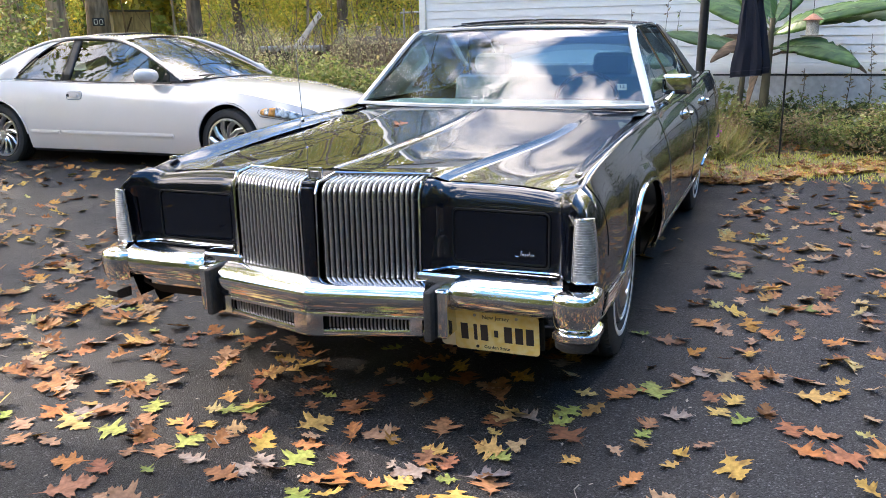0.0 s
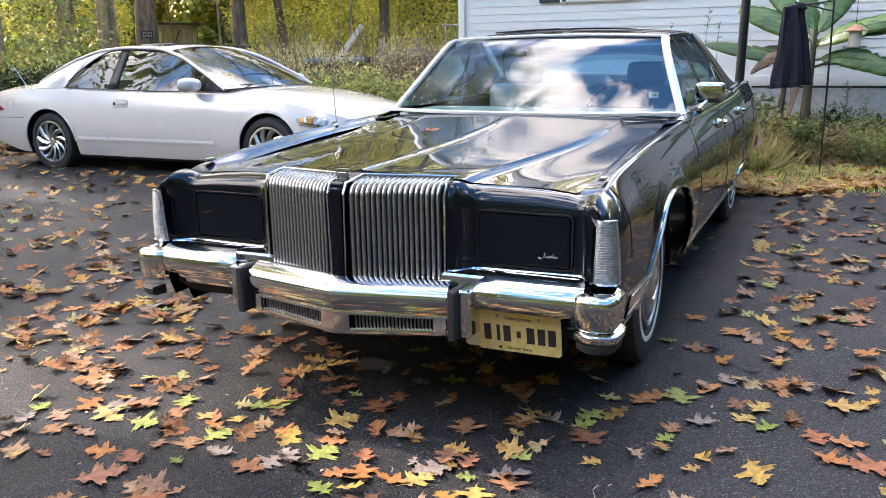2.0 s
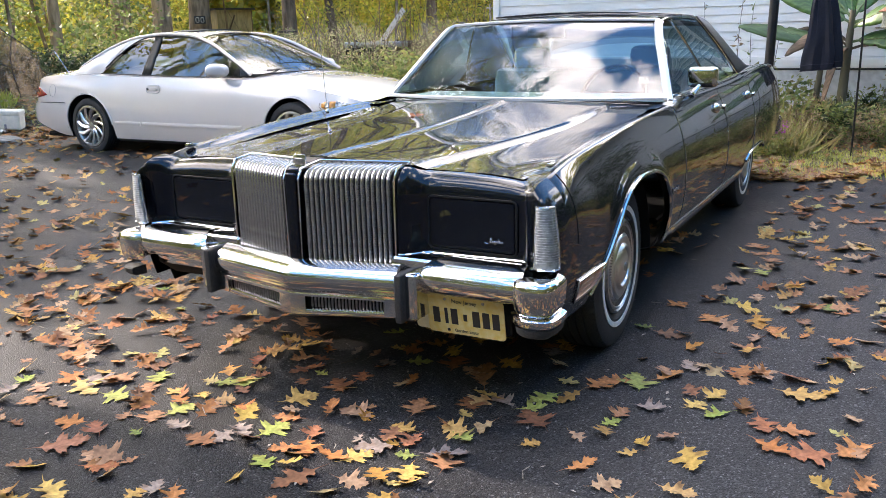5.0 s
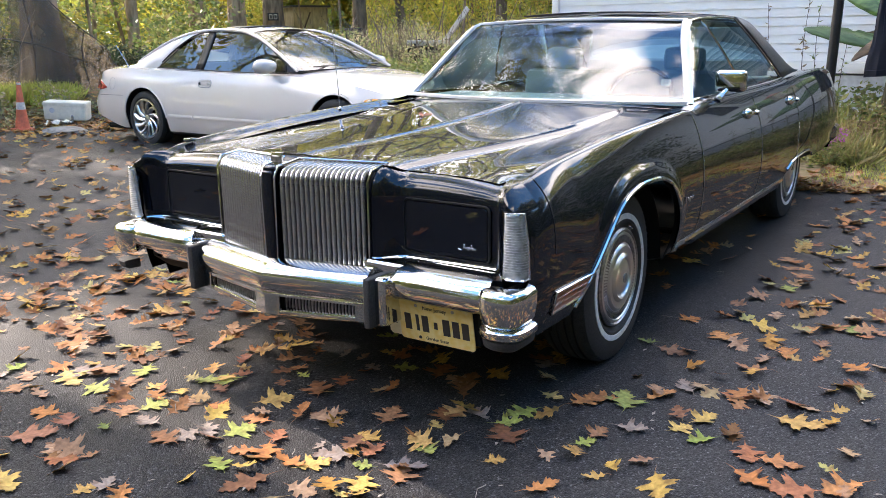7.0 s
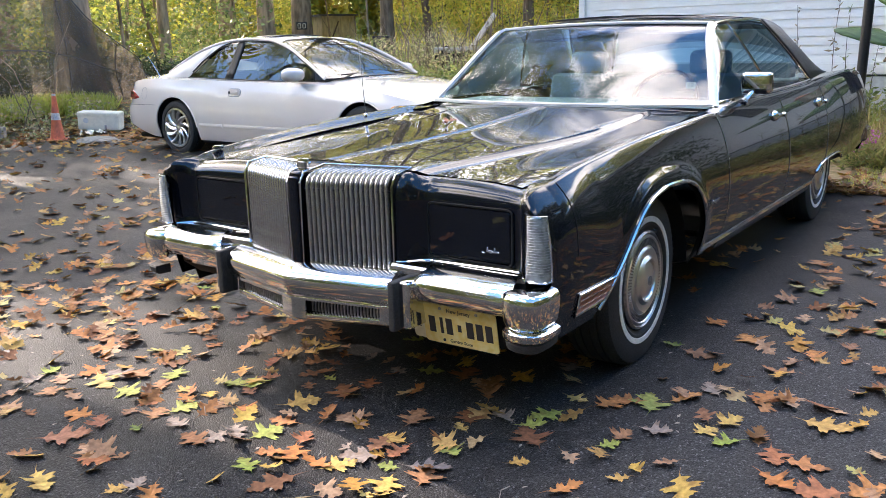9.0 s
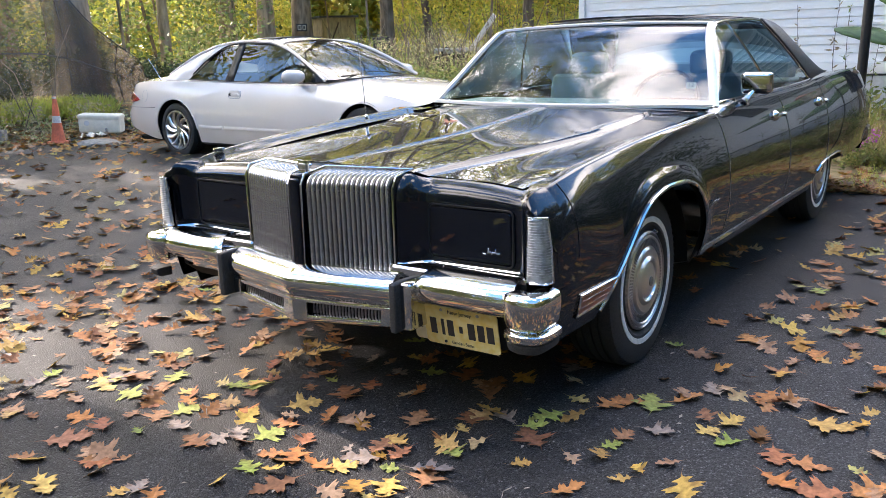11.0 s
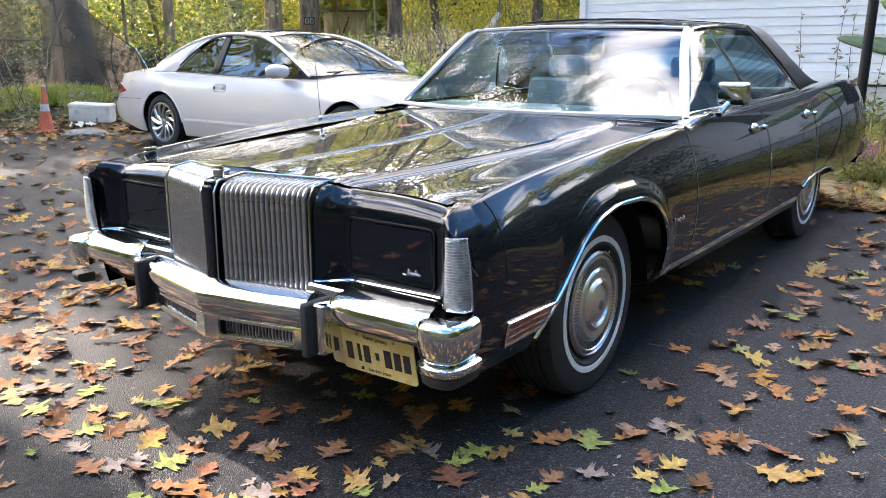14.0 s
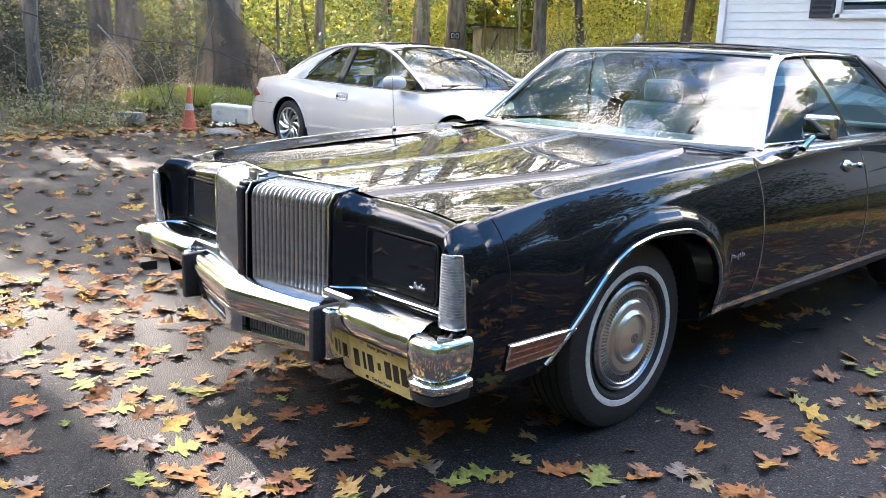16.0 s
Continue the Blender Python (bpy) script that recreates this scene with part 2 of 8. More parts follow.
glass_mat("windscreen", (0.82, 0.97, 0.97), ior=1.98)
# steel moulding: its reflection of the sky is put into a whitish, less metallic base
mat("skylit_trim", (0.86, 0.87, 0.89), rough=0.28, metal=0.35, scale=50, var=0.04, bigvar=0.05)
glass_mat("side_glass", (0.80, 0.92, 0.91), ior=1.38)
glass_mat("tint_glass", (0.80, 0.94, 0.94), ior=1.5)
glass_mat("blue_tint", (0.55, 0.64, 0.92), ior=1.02)
glass_mat("coupe_glass", (0.16, 0.24, 0.26), ior=1.8)
glass_mat("dark_glass", (0.32, 0.42, 0.42), ior=2.0)
glass_mat("window_pane", (0.5, 0.55, 0.58), ior=1.6)


# ---- mesh helpers ----
def mesh_of(data, smooth=True, angle=35, name="mesh"):
    if isinstance(data, bmesh.types.BMesh):
        me = bpy.data.meshes.new(name)
        data.to_mesh(me)
        data.free()
    elif isinstance(data, bpy.types.Mesh):
        return data
    else:
        v, f = data
        me = bpy.data.meshes.new(name)
        me.from_pydata([tuple(map(float, p)) for p in v], [], [tuple(map(int, q)) for q in f])
    me.update()
    if smooth:
        me.shade_smooth()
        me.set_sharp_from_angle(angle=radians(angle))
    return me


def part(name, data, material, parent=None, label="", smooth=True, angle=35, solid=0.0, at=None):
    me = mesh_of(data, smooth, angle, name)
    ob = new(name, me)
    if not me.materials:
        me.materials.append(MATS[material])
    if parent:
        ob.parent = parent
    if at is not None:
        ob.matrix_basis = at if isinstance(at, Matrix) else pose(*at)
    if solid:
        s = ob.modifiers.new("thickness", "SOLIDIFY")
        s.thickness, s.offset = solid, -1
        s.use_rim = material not in ("black_paint", "white_paint")
    if label:
        tagged(ob, label)
    return ob


def thing(name, label, category, m=None, group="", kind=""):
    e = new(name)
    e.empty_display_size = 0.2
    if m is not None:
        e.matrix_basis = m
    return tagged(e, label, category, group, kind)


def join(*items):
    V, F, n = [], [], 0
    for v, f in items:
        V.extend(v)
        F.extend([tuple(i + n for i in q) for q in f])
        n += len(v)
    return V, F


def moved(d, m):
    return [m @ Vector(p) for p in d[0]], d[1]


def mirrored(d):
    return [(-p[0], p[1], p[2]) for p in d[0]], [tuple(reversed(q)) for q in d[1]]


def grid(P, flip=False, loop=False):
    """Quads over a 2D array of points P[row][col]."""
    r, c = len(P), len(P[0])
    V = [p for row in P for p in row]
    F = []
    for i in range(r - 1):
        for j in range(c if loop else c - 1):
            k = (j + 1) % c
            q = (i * c + j, i * c + k, (i + 1) * c + k, (i + 1) * c + j)
            F.append(tuple(reversed(q)) if flip else q)
    return V, F


def rbox(sx, sy, sz, at=(0, 0, 0), b=0.01, seg=2):
    bm = bmesh.new()
    bmesh.ops.create_cube(bm, size=1)
    bmesh.ops.scale(bm, vec=(sx, sy, sz), verts=bm.verts)
    if b:
        bmesh.ops.bevel(bm, geom=list(bm.edges), offset=b, segments=seg, affect="EDGES", profile=0.6)
    bmesh.ops.translate(bm, vec=at, verts=bm.verts)
    bm.verts.index_update()
    d = [v.co.copy() for v in bm.verts], [tuple(v.index for v in f.verts) for f in bm.faces]
    bm.free()
    return d


def lathe(prof, n=32, axis="z", closed=False):
    """Turn (radius, height) points round an axis."""
    V, F = [], []
    k = len(prof)
    for i in range(n):
        a = 2 * math.pi * i / n
        for r, h in prof:
            p = (r * math.cos(a), r * math.sin(a), h)
            V.append(p if axis == "z" else (p[2], p[0], p[1]) if axis == "x" else (p[0], p[2], p[1]))
    for i in range(n):
        j = (i + 1) % n
        for q in range(k if closed else k - 1):
            s = (q + 1) % k
            F.append((i * k + q, j * k + q, j * k + s, i * k + s))
    return V, F


def tube(pts, r=0.01, n=8, loop=False, cap=True):
    """A round rod along points; r may be a list."""
    pts = [Vector(p) for p in pts]
    m = len(pts)
    rs = list(r) if isinstance(r, (list, tuple)) else [r] * m
    V, F = [], []
    up = None
    for i, p in enumerate(pts):
        a, b = pts[(i - 1) % m if loop else max(i - 1, 0)], pts[(i + 1) % m if loop else min(i + 1, m - 1)]
        t = (b - a).normalized()
        if up is None:
            up = t.orthogonal().normalized()
        up = (up - t * up.dot(t)).normalized()
        s = t.cross(up)
        for k in range(n):
            c = 2 * math.pi * k / n
            V.append(p + (up * math.cos(c) + s * math.sin(c)) * rs[i])
    for i in range(m if loop else m - 1):
        j = (i + 1) % m
        for k in range(n):
            q = (k + 1) % n
            F.append((i * n + k, i * n + q, j * n + q, j * n + k))
    if cap and not loop:
        F.append(tuple(reversed(range(n))))
        F.append(tuple(range((m - 1) * n, m * n)))
    return V, F


def strip(pts, prof, loop=False, up=(0, 0, 1), cap=True):
    """Sweep a closed profile of (side, height) points along a path, mitred, heights along up."""
    pts = [Vector(p) for p in pts]
    up = Vector(up)
    m, k = len(pts), len(prof)
    V, F = [], []
    for i, p in enumerate(pts):
        a = pts[i - 1] if (i > 0 or loop) else None
        b = pts[(i + 1) % m] if (i < m - 1 or loop) else None
        t1 = (p - a).normalized() if a is not None else None
        t2 = (b - p).normalized() if b is not None else None
        t1, t2 = t1 or t2, t2 or t1
        n1, n2 = t1.cross(up).normalized(), t2.cross(up).normalized()
        n = (n1 + n2).normalized()
        sc = 1 / max(0.5, n.dot(n1))
        for d, h in prof:
            V.append(p + n * d * sc + up * h)
    for i in range(m if loop else m - 1):
        j = (i + 1) % m
        for q in range(k):
            s = (q + 1) % k
            F.append((i * k + q, j * k + q, j * k + s, i * k + s))
    if cap and not loop:
        F.append(tuple(range(k)))
        F.append(tuple(reversed(range((m - 1) * k, m * k))))
    return V, F


def prism(poly, h, b=0.0):
    """A flat polygon in xy raised to height h, with an optional chamfer b round the top."""
    n = len(poly)
    V = [(x, y, 0) for x, y in poly]
    if b:
        cx, cy = sum(p[0] for p in poly) / n, sum(p[1] for p in poly) / n
        V += [(x, y, h - b) for x, y in poly]
        for x, y in poly:
            d = math.hypot(x - cx, y - cy) or 1
            V.append((x - (x - cx) / d * b, y - (y - cy) / d * b, h))
    else:
        V += [(x, y, h) for x, y in poly]
    F = [tuple(reversed(range(n)))]
    layers = 2 if b else 1
    for l in range(layers):
        F += [(l * n + i, l * n + (i + 1) % n, (l + 1) * n + (i + 1) % n, (l + 1) * n + i) for i in range(n)]
    F.append(tuple(range(layers * n, (layers + 1) * n)))
    return V, F


def rrect(w, h, r, n=4):
    """Rounded rectangle outline, counter-clockwise, round the origin."""
    out = []
    for cx, cy, a0 in ((w / 2 - r, h / 2 - r, 0), (-w / 2 + r, h / 2 - r, 90), (-w / 2 + r, -h / 2 + r, 180), (w / 2 - r, -h / 2 + r, 270)):
        for i in range(n + 1):
            a = radians(a0 + 90 * i / n)
            out.append((cx + r * math.cos(a), cy + r * math.sin(a)))
    return out


def smooth(a, b, x):
    t = min(1.0, max(0.0, (x - a) / (b - a)))
    return t * t * (3 - 2 * t)


def spline(xs, ys):
    """A smooth curve through points (monotone cubic)."""
    xs, ys = np.array(xs, float), np.array(ys, float)
    d = np.diff(ys) / np.diff(xs)
    m = np.concatenate([[d[0]], np.where(d[:-1] * d[1:] > 0, 2 * d[:-1] * d[1:] / (d[:-1] + d[1:] + 1e-12), 0), [d[-1]]])

    def f(x):
        x = min(max(x, xs[0]), xs[-1])
        i = min(max(int(np.searchsorted(xs, x)) - 1, 0), len(xs) - 2)
        h = xs[i + 1] - xs[i]
        t = (x - xs[i]) / h
        return float((2 * t**3 - 3 * t**2 + 1) * ys[i] + (t**3 - 2 * t**2 + t) * h * m[i] + (-2 * t**3 + 3 * t**2) * ys[i + 1] + (t**3 - t**2) * h * m[i + 1])
    return f


def ground_z(x, y):
    """Height of the land: level round the dark car, a little higher by the wood and by the house."""
    z = -0.012 + 0.05 * smooth(2.0, 6.0, -x) + 0.0165 * min(max(0.0, y) ** 2 / (abs(y) + 0.5), 5.6)
    return z + 0.40 * smooth(9.9, 12.2, -x) + 0.35 * smooth(12.0, 30.0, -x) + 0.25 * smooth(12, 30, y)


# ---- ground, driveway and house ----


def asphalt_mat():
    """Rolled asphalt: single stones of uneven tone in black binder, damp and dusty patches."""
    m, t, p = nodes_of("asphalt")
    N, L = t.nodes, t.links
    co = N.new("ShaderNodeTexCoord")
    v, n, b = N.new("ShaderNodeTexVoronoi"), N.new("ShaderNodeTexNoise"), N.new("ShaderNodeTexNoise")
    v.inputs["Scale"].default_value = 190.0
    n.inputs["Scale"].default_value, n.inputs["Detail"].default_value = 120.0, 6.0
    b.inputs["Scale"].default_value, b.inputs["Detail"].default_value = 0.9, 6.0
    for q in (v, n, b):
        L.new(co.outputs["Object"], q.inputs["Vector"])
    bw = N.new("ShaderNodeSeparateColor")
    L.new(v.outputs["Color"], bw.inputs["Color"])
    r = N.new("ShaderNodeValToRGB")
    cols = ((0.0, 0.012), (0.50, 0.022), (0.80, 0.032), (0.94, 0.050), (0.99, 0.085), (1.0, 0.13))
    while len(r.color_ramp.elements) < len(cols):
        r.color_ramp.elements.new(0.5)
    for e, (x, c) in zip(r.color_ramp.elements, cols):
        e.position, e.color = x, (c, c, c * 1.04, 1)
    L.new(bw.outputs["Red"], r.inputs["Fac"])
    h = N.new("ShaderNodeHueSaturation")
    mr = N.new("ShaderNodeMapRange")
    mr.inputs["From Min"].default_value, mr.inputs["From Max"].default_value = 0.3, 0.7
    mr.inputs["To Min"].default_value, mr.inputs["To Max"].default_value = 0.75, 1.45
    L.new(b.outputs["Fac"], mr.inputs["Value"])
    L.new(mr.outputs["Result"], h.inputs["Value"])
    L.new(r.outputs["Color"], h.inputs["Color"])
    L.new(h.outputs["Color"], p.inputs["Base Color"])
    rr = N.new("ShaderNodeMapRange")
    rr.inputs["From Min"].default_value, rr.inputs["From Max"].default_value = 0.3, 0.7
    rr.inputs["To Min"].default_value, rr.inputs["To Max"].default_value = 0.36, 0.64
    L.new(b.outputs["Fac"], rr.inputs["Value"])
    L.new(rr.outputs["Result"], p.inputs["Roughness"])
    ad = N.new("ShaderNodeMath")
    ad.operation = "MULTIPLY_ADD"
    L.new(n.outputs["Fac"], ad.inputs[0])
    ad.inputs[1].default_value = 0.8
    iv = N.new("ShaderNodeMath")
    iv.operation = "MULTIPLY"
    iv.inputs[1].default_value = -0.9
    L.new(v.outputs["Distance"], iv.inputs[0])
    L.new(iv.outputs["Value"], ad.inputs[2])
    bp = N.new("ShaderNodeBump")
    bp.inputs["Strength"].default_value, bp.inputs["Distance"].default_value = 1.0, 0.0024
    L.new(ad.outputs["Value"], bp.inputs["Height"])
    L.new(bp.outputs["Normal"], p.inputs["Normal"])
    p.inputs["Specular IOR Level"].default_value = 0.10
    MATS["asphalt"] = m


asphalt_mat()
mat("soil", (0.22, 0.165, 0.10), rough=0.95, scale=14, var=0.3, col2=(0.09, 0.085, 0.03), bigvar=0.35, big=0.7, bump=0.02)


def sheet(xs, ys, dz):
    return grid([[(x, y, ground_z(x, y) + dz) for x in xs] for y in ys])


far = np.concatenate([-np.geomspace(320, 26, 24), np.linspace(-24, 24, 97), np.geomspace(26, 320, 24)])
tagged(part("ground", sheet(far, far, -0.035), "soil"), "brown leaf-covered earth under and beside the trees", "ground", kind="structure")
drive_back = spline([-11, -8, -2.2, -0.9, 0.7, 1.2, 2.0, 3.0, 7.0], [6.9, 6.8, 6.6, 5.2, 4.30, 4.45, 5.15, 5.7, 6.2])
drive_left = spline([-12, -3, 1.2, 3.0, 5.0, 7.5], [-9.2, -9.5, -9.55, -10.0, -10.7, -11.2])


def drive_point(u, v):
    x = -10.3 + 21.8 * u
    y1 = drive_back(x) + 0.06 * math.sin(7 * x) + 0.04 * math.sin(17 * x + 1)
    y = -12 + (y1 + 12) * v
    x0 = drive_left(y) + 0.06 * math.sin(5 * y) + 0.05 * math.sin(13 * y)
    x = x0 + (11.5 - x0) * u
    return x, y, ground_z(x, y)


tagged(part("driveway", grid([[drive_point(u, v) for u in np.linspace(0, 1, 130)] for v in np.linspace(0, 1, 120)]), "asphalt", solid=0.03), "dark damp asphalt driveway strewn with autumn leaves", "driveway", kind="structure")


def build_house():
    hs = thing("house", "single-storey house with white lapped siding and pale skirting", "house", pose(0, 8.6, 0))
    x0, x1, zb, zt = -3.9, 9.0, 0.98, 3.30
    wall = part("wall", rbox(x1 - x0, 0.14, zt, ((x0 + x1) / 2, 0.10, zt / 2), 0), "siding_white", hs, "white lapped siding wall", smooth=False)
    part("wall", rbox(0.14, 6.0, zt, (x0 + 0.07, 3.1, zt / 2), 0), "siding_white", hs, smooth=False)
    lap = 0.112
    prof = [(0.0, 0.0), (0.017, 0.0), (0.018, 0.003), (0.016, 0.010), (0.003, lap + 0.012), (0.0, lap + 0.012)]
    bm = mesh_of(strip([(x0 - 0.02, 0.03, 0), (x1, 0.03, 0)], prof), False, name="siding_board")
    for i in range(int((zt - zb) / lap)):
        part("siding_board", bm, "siding_white", wall, at=(0, 0, zb + i * lap))
    part("corner_board", rbox(0.10, 0.10, zt - zb + 0.02, (x0 + 0.02, 0.02, (zt + zb) / 2), 0.006, 1), "siding_white", hs)
    part("skirt_ledge", rbox(x1 - x0 + 0.04, 0.09, 0.14, ((x0 + x1) / 2, 0.0, 0.905), 0.012, 2), "siding_white", hs)
    part("skirt_shadow_strip", rbox(x1 - x0, 0.05, 0.03, ((x0 + x1) / 2, 0.01, 0.825), 0.004, 1), "shutter_dark", hs)
    part("skirting", rbox(x1 - x0, 0.06, 0.86, ((x0 + x1) / 2, 0.02, 0.40), 0.004, 1), "skirting", hs, "pale painted skirting panel")
    for wx, ww in ((-2.25, 0.86), (1.50, 0.92)):
        cx, cz, wh = wx + ww / 2, 2.56, 0.98
        w = part("window", rbox(ww, 0.03, wh, (cx, 0.045, cz), 0), "shutter_dark", hs, "white-framed sash window")
        for dx, dz, sx, sz in ((-ww / 2, 0, 0.07, wh + 0.14), (ww / 2, 0, 0.07, wh + 0.14), (0, wh / 2 + 0.03, ww, 0.07), (0, -wh / 2 - 0.03, ww + 0.12, 0.06), (0, 0, ww, 0.04)):
            part("window_frame", rbox(sx, 0.06, sz, (cx + dx, -0.01, cz + dz), 0.006, 1), "siding_white", w)
        for dz in (-0.24, 0.24):
            g = part("pane", rbox(ww - 0.08, 0.006, wh / 2 - 0.05, (cx, 0.018, cz + dz), 0), "window_pane", w)
        for sgn in (-1, 1):
            sh = part("shutter", rbox(0.32, 0.035, wh + 0.10, (cx + sgn * (ww / 2 + 0.22), -0.005, cz), 0.006, 1), "shutter_dark", hs, "dark louvred shutter")
            for k in range(16):
                part("slat", moved(rbox(0.25, 0.012, 0.05, b=0), pose(cx + sgn * (ww / 2 + 0.22), -0.024, cz - 0.48 + k * 0.064, 25, 0, 0)), "shutter_dark", sh)
    roof = [(-0.45, 3.28), (3.1, 3.92), (6.7, 3.28), (6.7, 3.20), (3.1, 3.82), (-0.45, 3.18)]
    V = [(x, y, z) for x in (x0 - 0.35, x1 + 0.3) for y, z in roof]
    n = len(roof)
    F = [tuple(reversed(range(n))), tuple(range(n, 2 * n))] + [(i, (i + 1) % n, n + (i + 1) % n, n + i) for i in range(n)]
    part("roof", (V, F), "roof_shingle", hs, smooth=False)
    part("gutter", strip([(x0 - 0.3, -0.48, 3.19), (x1 + 0.25, -0.48, 3.19)], [(-0.05, 0), (0.06, 0), (0.07, 0.10), (0.06, 0.11), (0.05, 0.02), (-0.05, 0.02)]), "siding_white", hs)
    part("gable", ([(x0 + 0.02, 0.03, 3.2), (x0 + 0.02, 6.2, 3.2), (x0 + 0.02, 3.1, 3.82), (x0 + 0.14, 0.03, 3.2), (x0 + 0.14, 6.2, 3.2), (x0 + 0.14, 3.1, 3.82)], [(0, 2, 1), (3, 4, 5), (0, 1, 4, 3), (1, 2, 5, 4), (2, 0, 3, 5)]), "siding_white", hs, smooth=False)
    part("faucet", join(tube([(-2.05, -0.02, 1.56), (-2.05, -0.10, 1.56)], 0.012, 8), tube([(-2.12, -0.09, 1.575), (-1.98, -0.09, 1.575)], 0.010, 8)), "dull_metal", hs)


build_house()


# ---- the dark sedan: nose to -y, front axle at y 0 ----
sed_w = spline([-1.05, -0.95, -0.8, -0.3, 0.8, 2.8, 3.6, 4.3, 4.85], [0.972, 0.982, 0.988, 0.992, 0.995, 0.992, 0.985, 0.955, 0.90])
sed_crest = spline([-1.00, -0.95, -0.91, -0.86, -0.72, -0.3, 0.28, 0.9, 1.9, 2.7, 3.2, 3.9, 4.5, 4.85], [0.74, 0.785, 0.818, 0.848, 0.876, 0.915, 0.947, 0.962, 0.965, 0.975, 1.005, 1.02, 0.99, 0.90])
hood_mid = spline([-1.12, -0.86, -0.5, -0.1, 0.25, 0.55, 0.85], [0.897, 0.907, 0.9125, 0.923, 0.942, 0.966, 0.994])
hood_val = spline([-0.9, -0.5, -0.1, 0.25, 0.55, 0.85], [0.868, 0.8725, 0.8835, 0.902, 0.928, 0.958])


ARCH_C = [(-0.42, 0.54), (-0.34, 0.628), (-0.26, 0.682), (-0.15, 0.722), (0.0, 0.742), (0.15, 0.738), (0.26, 0.714), (0.345, 0.66), (0.41, 0.58), (0.445, 0.49), (0.455, 0.40), (0.458, 0.32)]


def arch_flare(y, z):
    """Raised blister that rims the front wheel arch."""
    if y < -0.62 or y > 0.62 or z > 0.90:
        return 0.0
    best = 9.0
    for (y0, z0), (y1, z1) in zip(ARCH_C, ARCH_C[1:]):
        dy, dz = y1 - y0, z1 - z0
        k = min(1.0, max(0.0, ((y - y0) * dy + (z - z0) * dz) / (dy * dy + dz * dz)))
        best = min(best, math.hypot(y - y0 - k * dy, z - z0 - k * dz))
    return 0.016 * (1 - smooth(0.035, 0.085, best)) * (1 - smooth(-0.30, -0.50, y)) if best < 0.085 else 0.0


def sed_x(y, z):
    zc = sed_crest(y)
    v = (z - 0.30) / (zc - 0.30)
    o = -0.062 * max(0.0, 1 - v / 0.42) ** 2 - (0.088 - 0.012 * (1 - smooth(-1.0, -0.5, y))) * max(0.0, (v - 0.45) / 0.55) ** (2.3 + 3.2 * (1 - smooth(-1.0, -0.5, y)))
    return sed_w(y) + o + arch_flare(y, z)


def hood_z(x, y):
    a = abs(x)
    xd = 0.40 + 0.17 * smooth(-0.9, 0.8, y)
    h0 = hood_mid(y)
    he = max(sed_crest(y) - 0.026 + 0.016 * smooth(0.2, 0.8, y), hood_val(y) - 0.010 - 0.018 * smooth(-0.6, -0.84, y))
    top = h0 - 0.018 * (a / xd) ** 2 + 0.006 * max(0.0, 1 - a / 0.016)
    if a <= xd:
        return top
    edge, val = h0 - 0.018, hood_val(y)
    if a < xd + 0.028:
        return edge + (val - edge) * smooth(xd - 0.008, xd + 0.028, a)
    return val + (he - val) * max(0.0, (a - xd - 0.028) / (0.86 - xd - 0.028)) ** 3


arch_f = [(-0.575, 0.335), (-0.56, 0.365), (-0.5, 0.44), (-0.43, 0.525), (-0.34, 0.628), (-0.26, 0.682), (-0.15, 0.722), (0.0, 0.742), (0.15, 0.738), (0.26, 0.714), (0.345, 0.66), (0.41, 0.58), (0.445, 0.49), (0.455, 0.40), (0.458, 0.30)]
arch_r = [(2.66, 0.30), (2.665, 0.36), (2.70, 0.415), (2.80, 0.462), (2.95, 0.482), (3.14, 0.486), (3.32, 0.476), (3.42, 0.455), (3.48, 0.425), (3.54, 0.405), (3.70, 0.395), (4.2, 0.40), (4.79, 0.42)]


def arch_z(y):
    for a in (arch_f, arch_r):
        if a[0][0] <= y <= a[-1][0]:
            return float(np.interp(y, [p[0] for p in a], [p[1] for p in a]))
    return 0.0


def side_panel(y0, y1, top=(), extra=(), base=0.30, n=None, rows=18, inset=0.0):
    """Body side from y0 to y1, from the sill or wheel arch up to the crest and over it."""
    ys = sorted(set(np.round(np.linspace(y0, y1, n or max(8, int((y1 - y0) / 0.05))), 4).tolist() + [p for p in extra if y0 < p < y1]))
    P = []
    for y in ys:
        zl, zc = max(base, arch_z(y)), sed_crest(y)
        col = []
        for i in range(rows + 1):
            z = zl + (zc - zl) * i / rows
            col.append((sed_x(y, z) - inset, y, z))
        xc = col[-1][0]
        k = 0.0 if y < -0.865 else 1.0
        for dx, dz in top:
            if dz < 0:
                dz *= 1 - 0.5 * smooth(-0.6, -0.84, y)
            col.append((xc + dx * k - 0.004 * (1 - k), y, zc + dz * k * (0.25 + 0.75 * smooth(0.78, 1.0, y) if 0.78 < y < 1.0 else 1.0) - 0.004 * (1 - k)))
        P.append(col)
    return grid(P, flip=True)


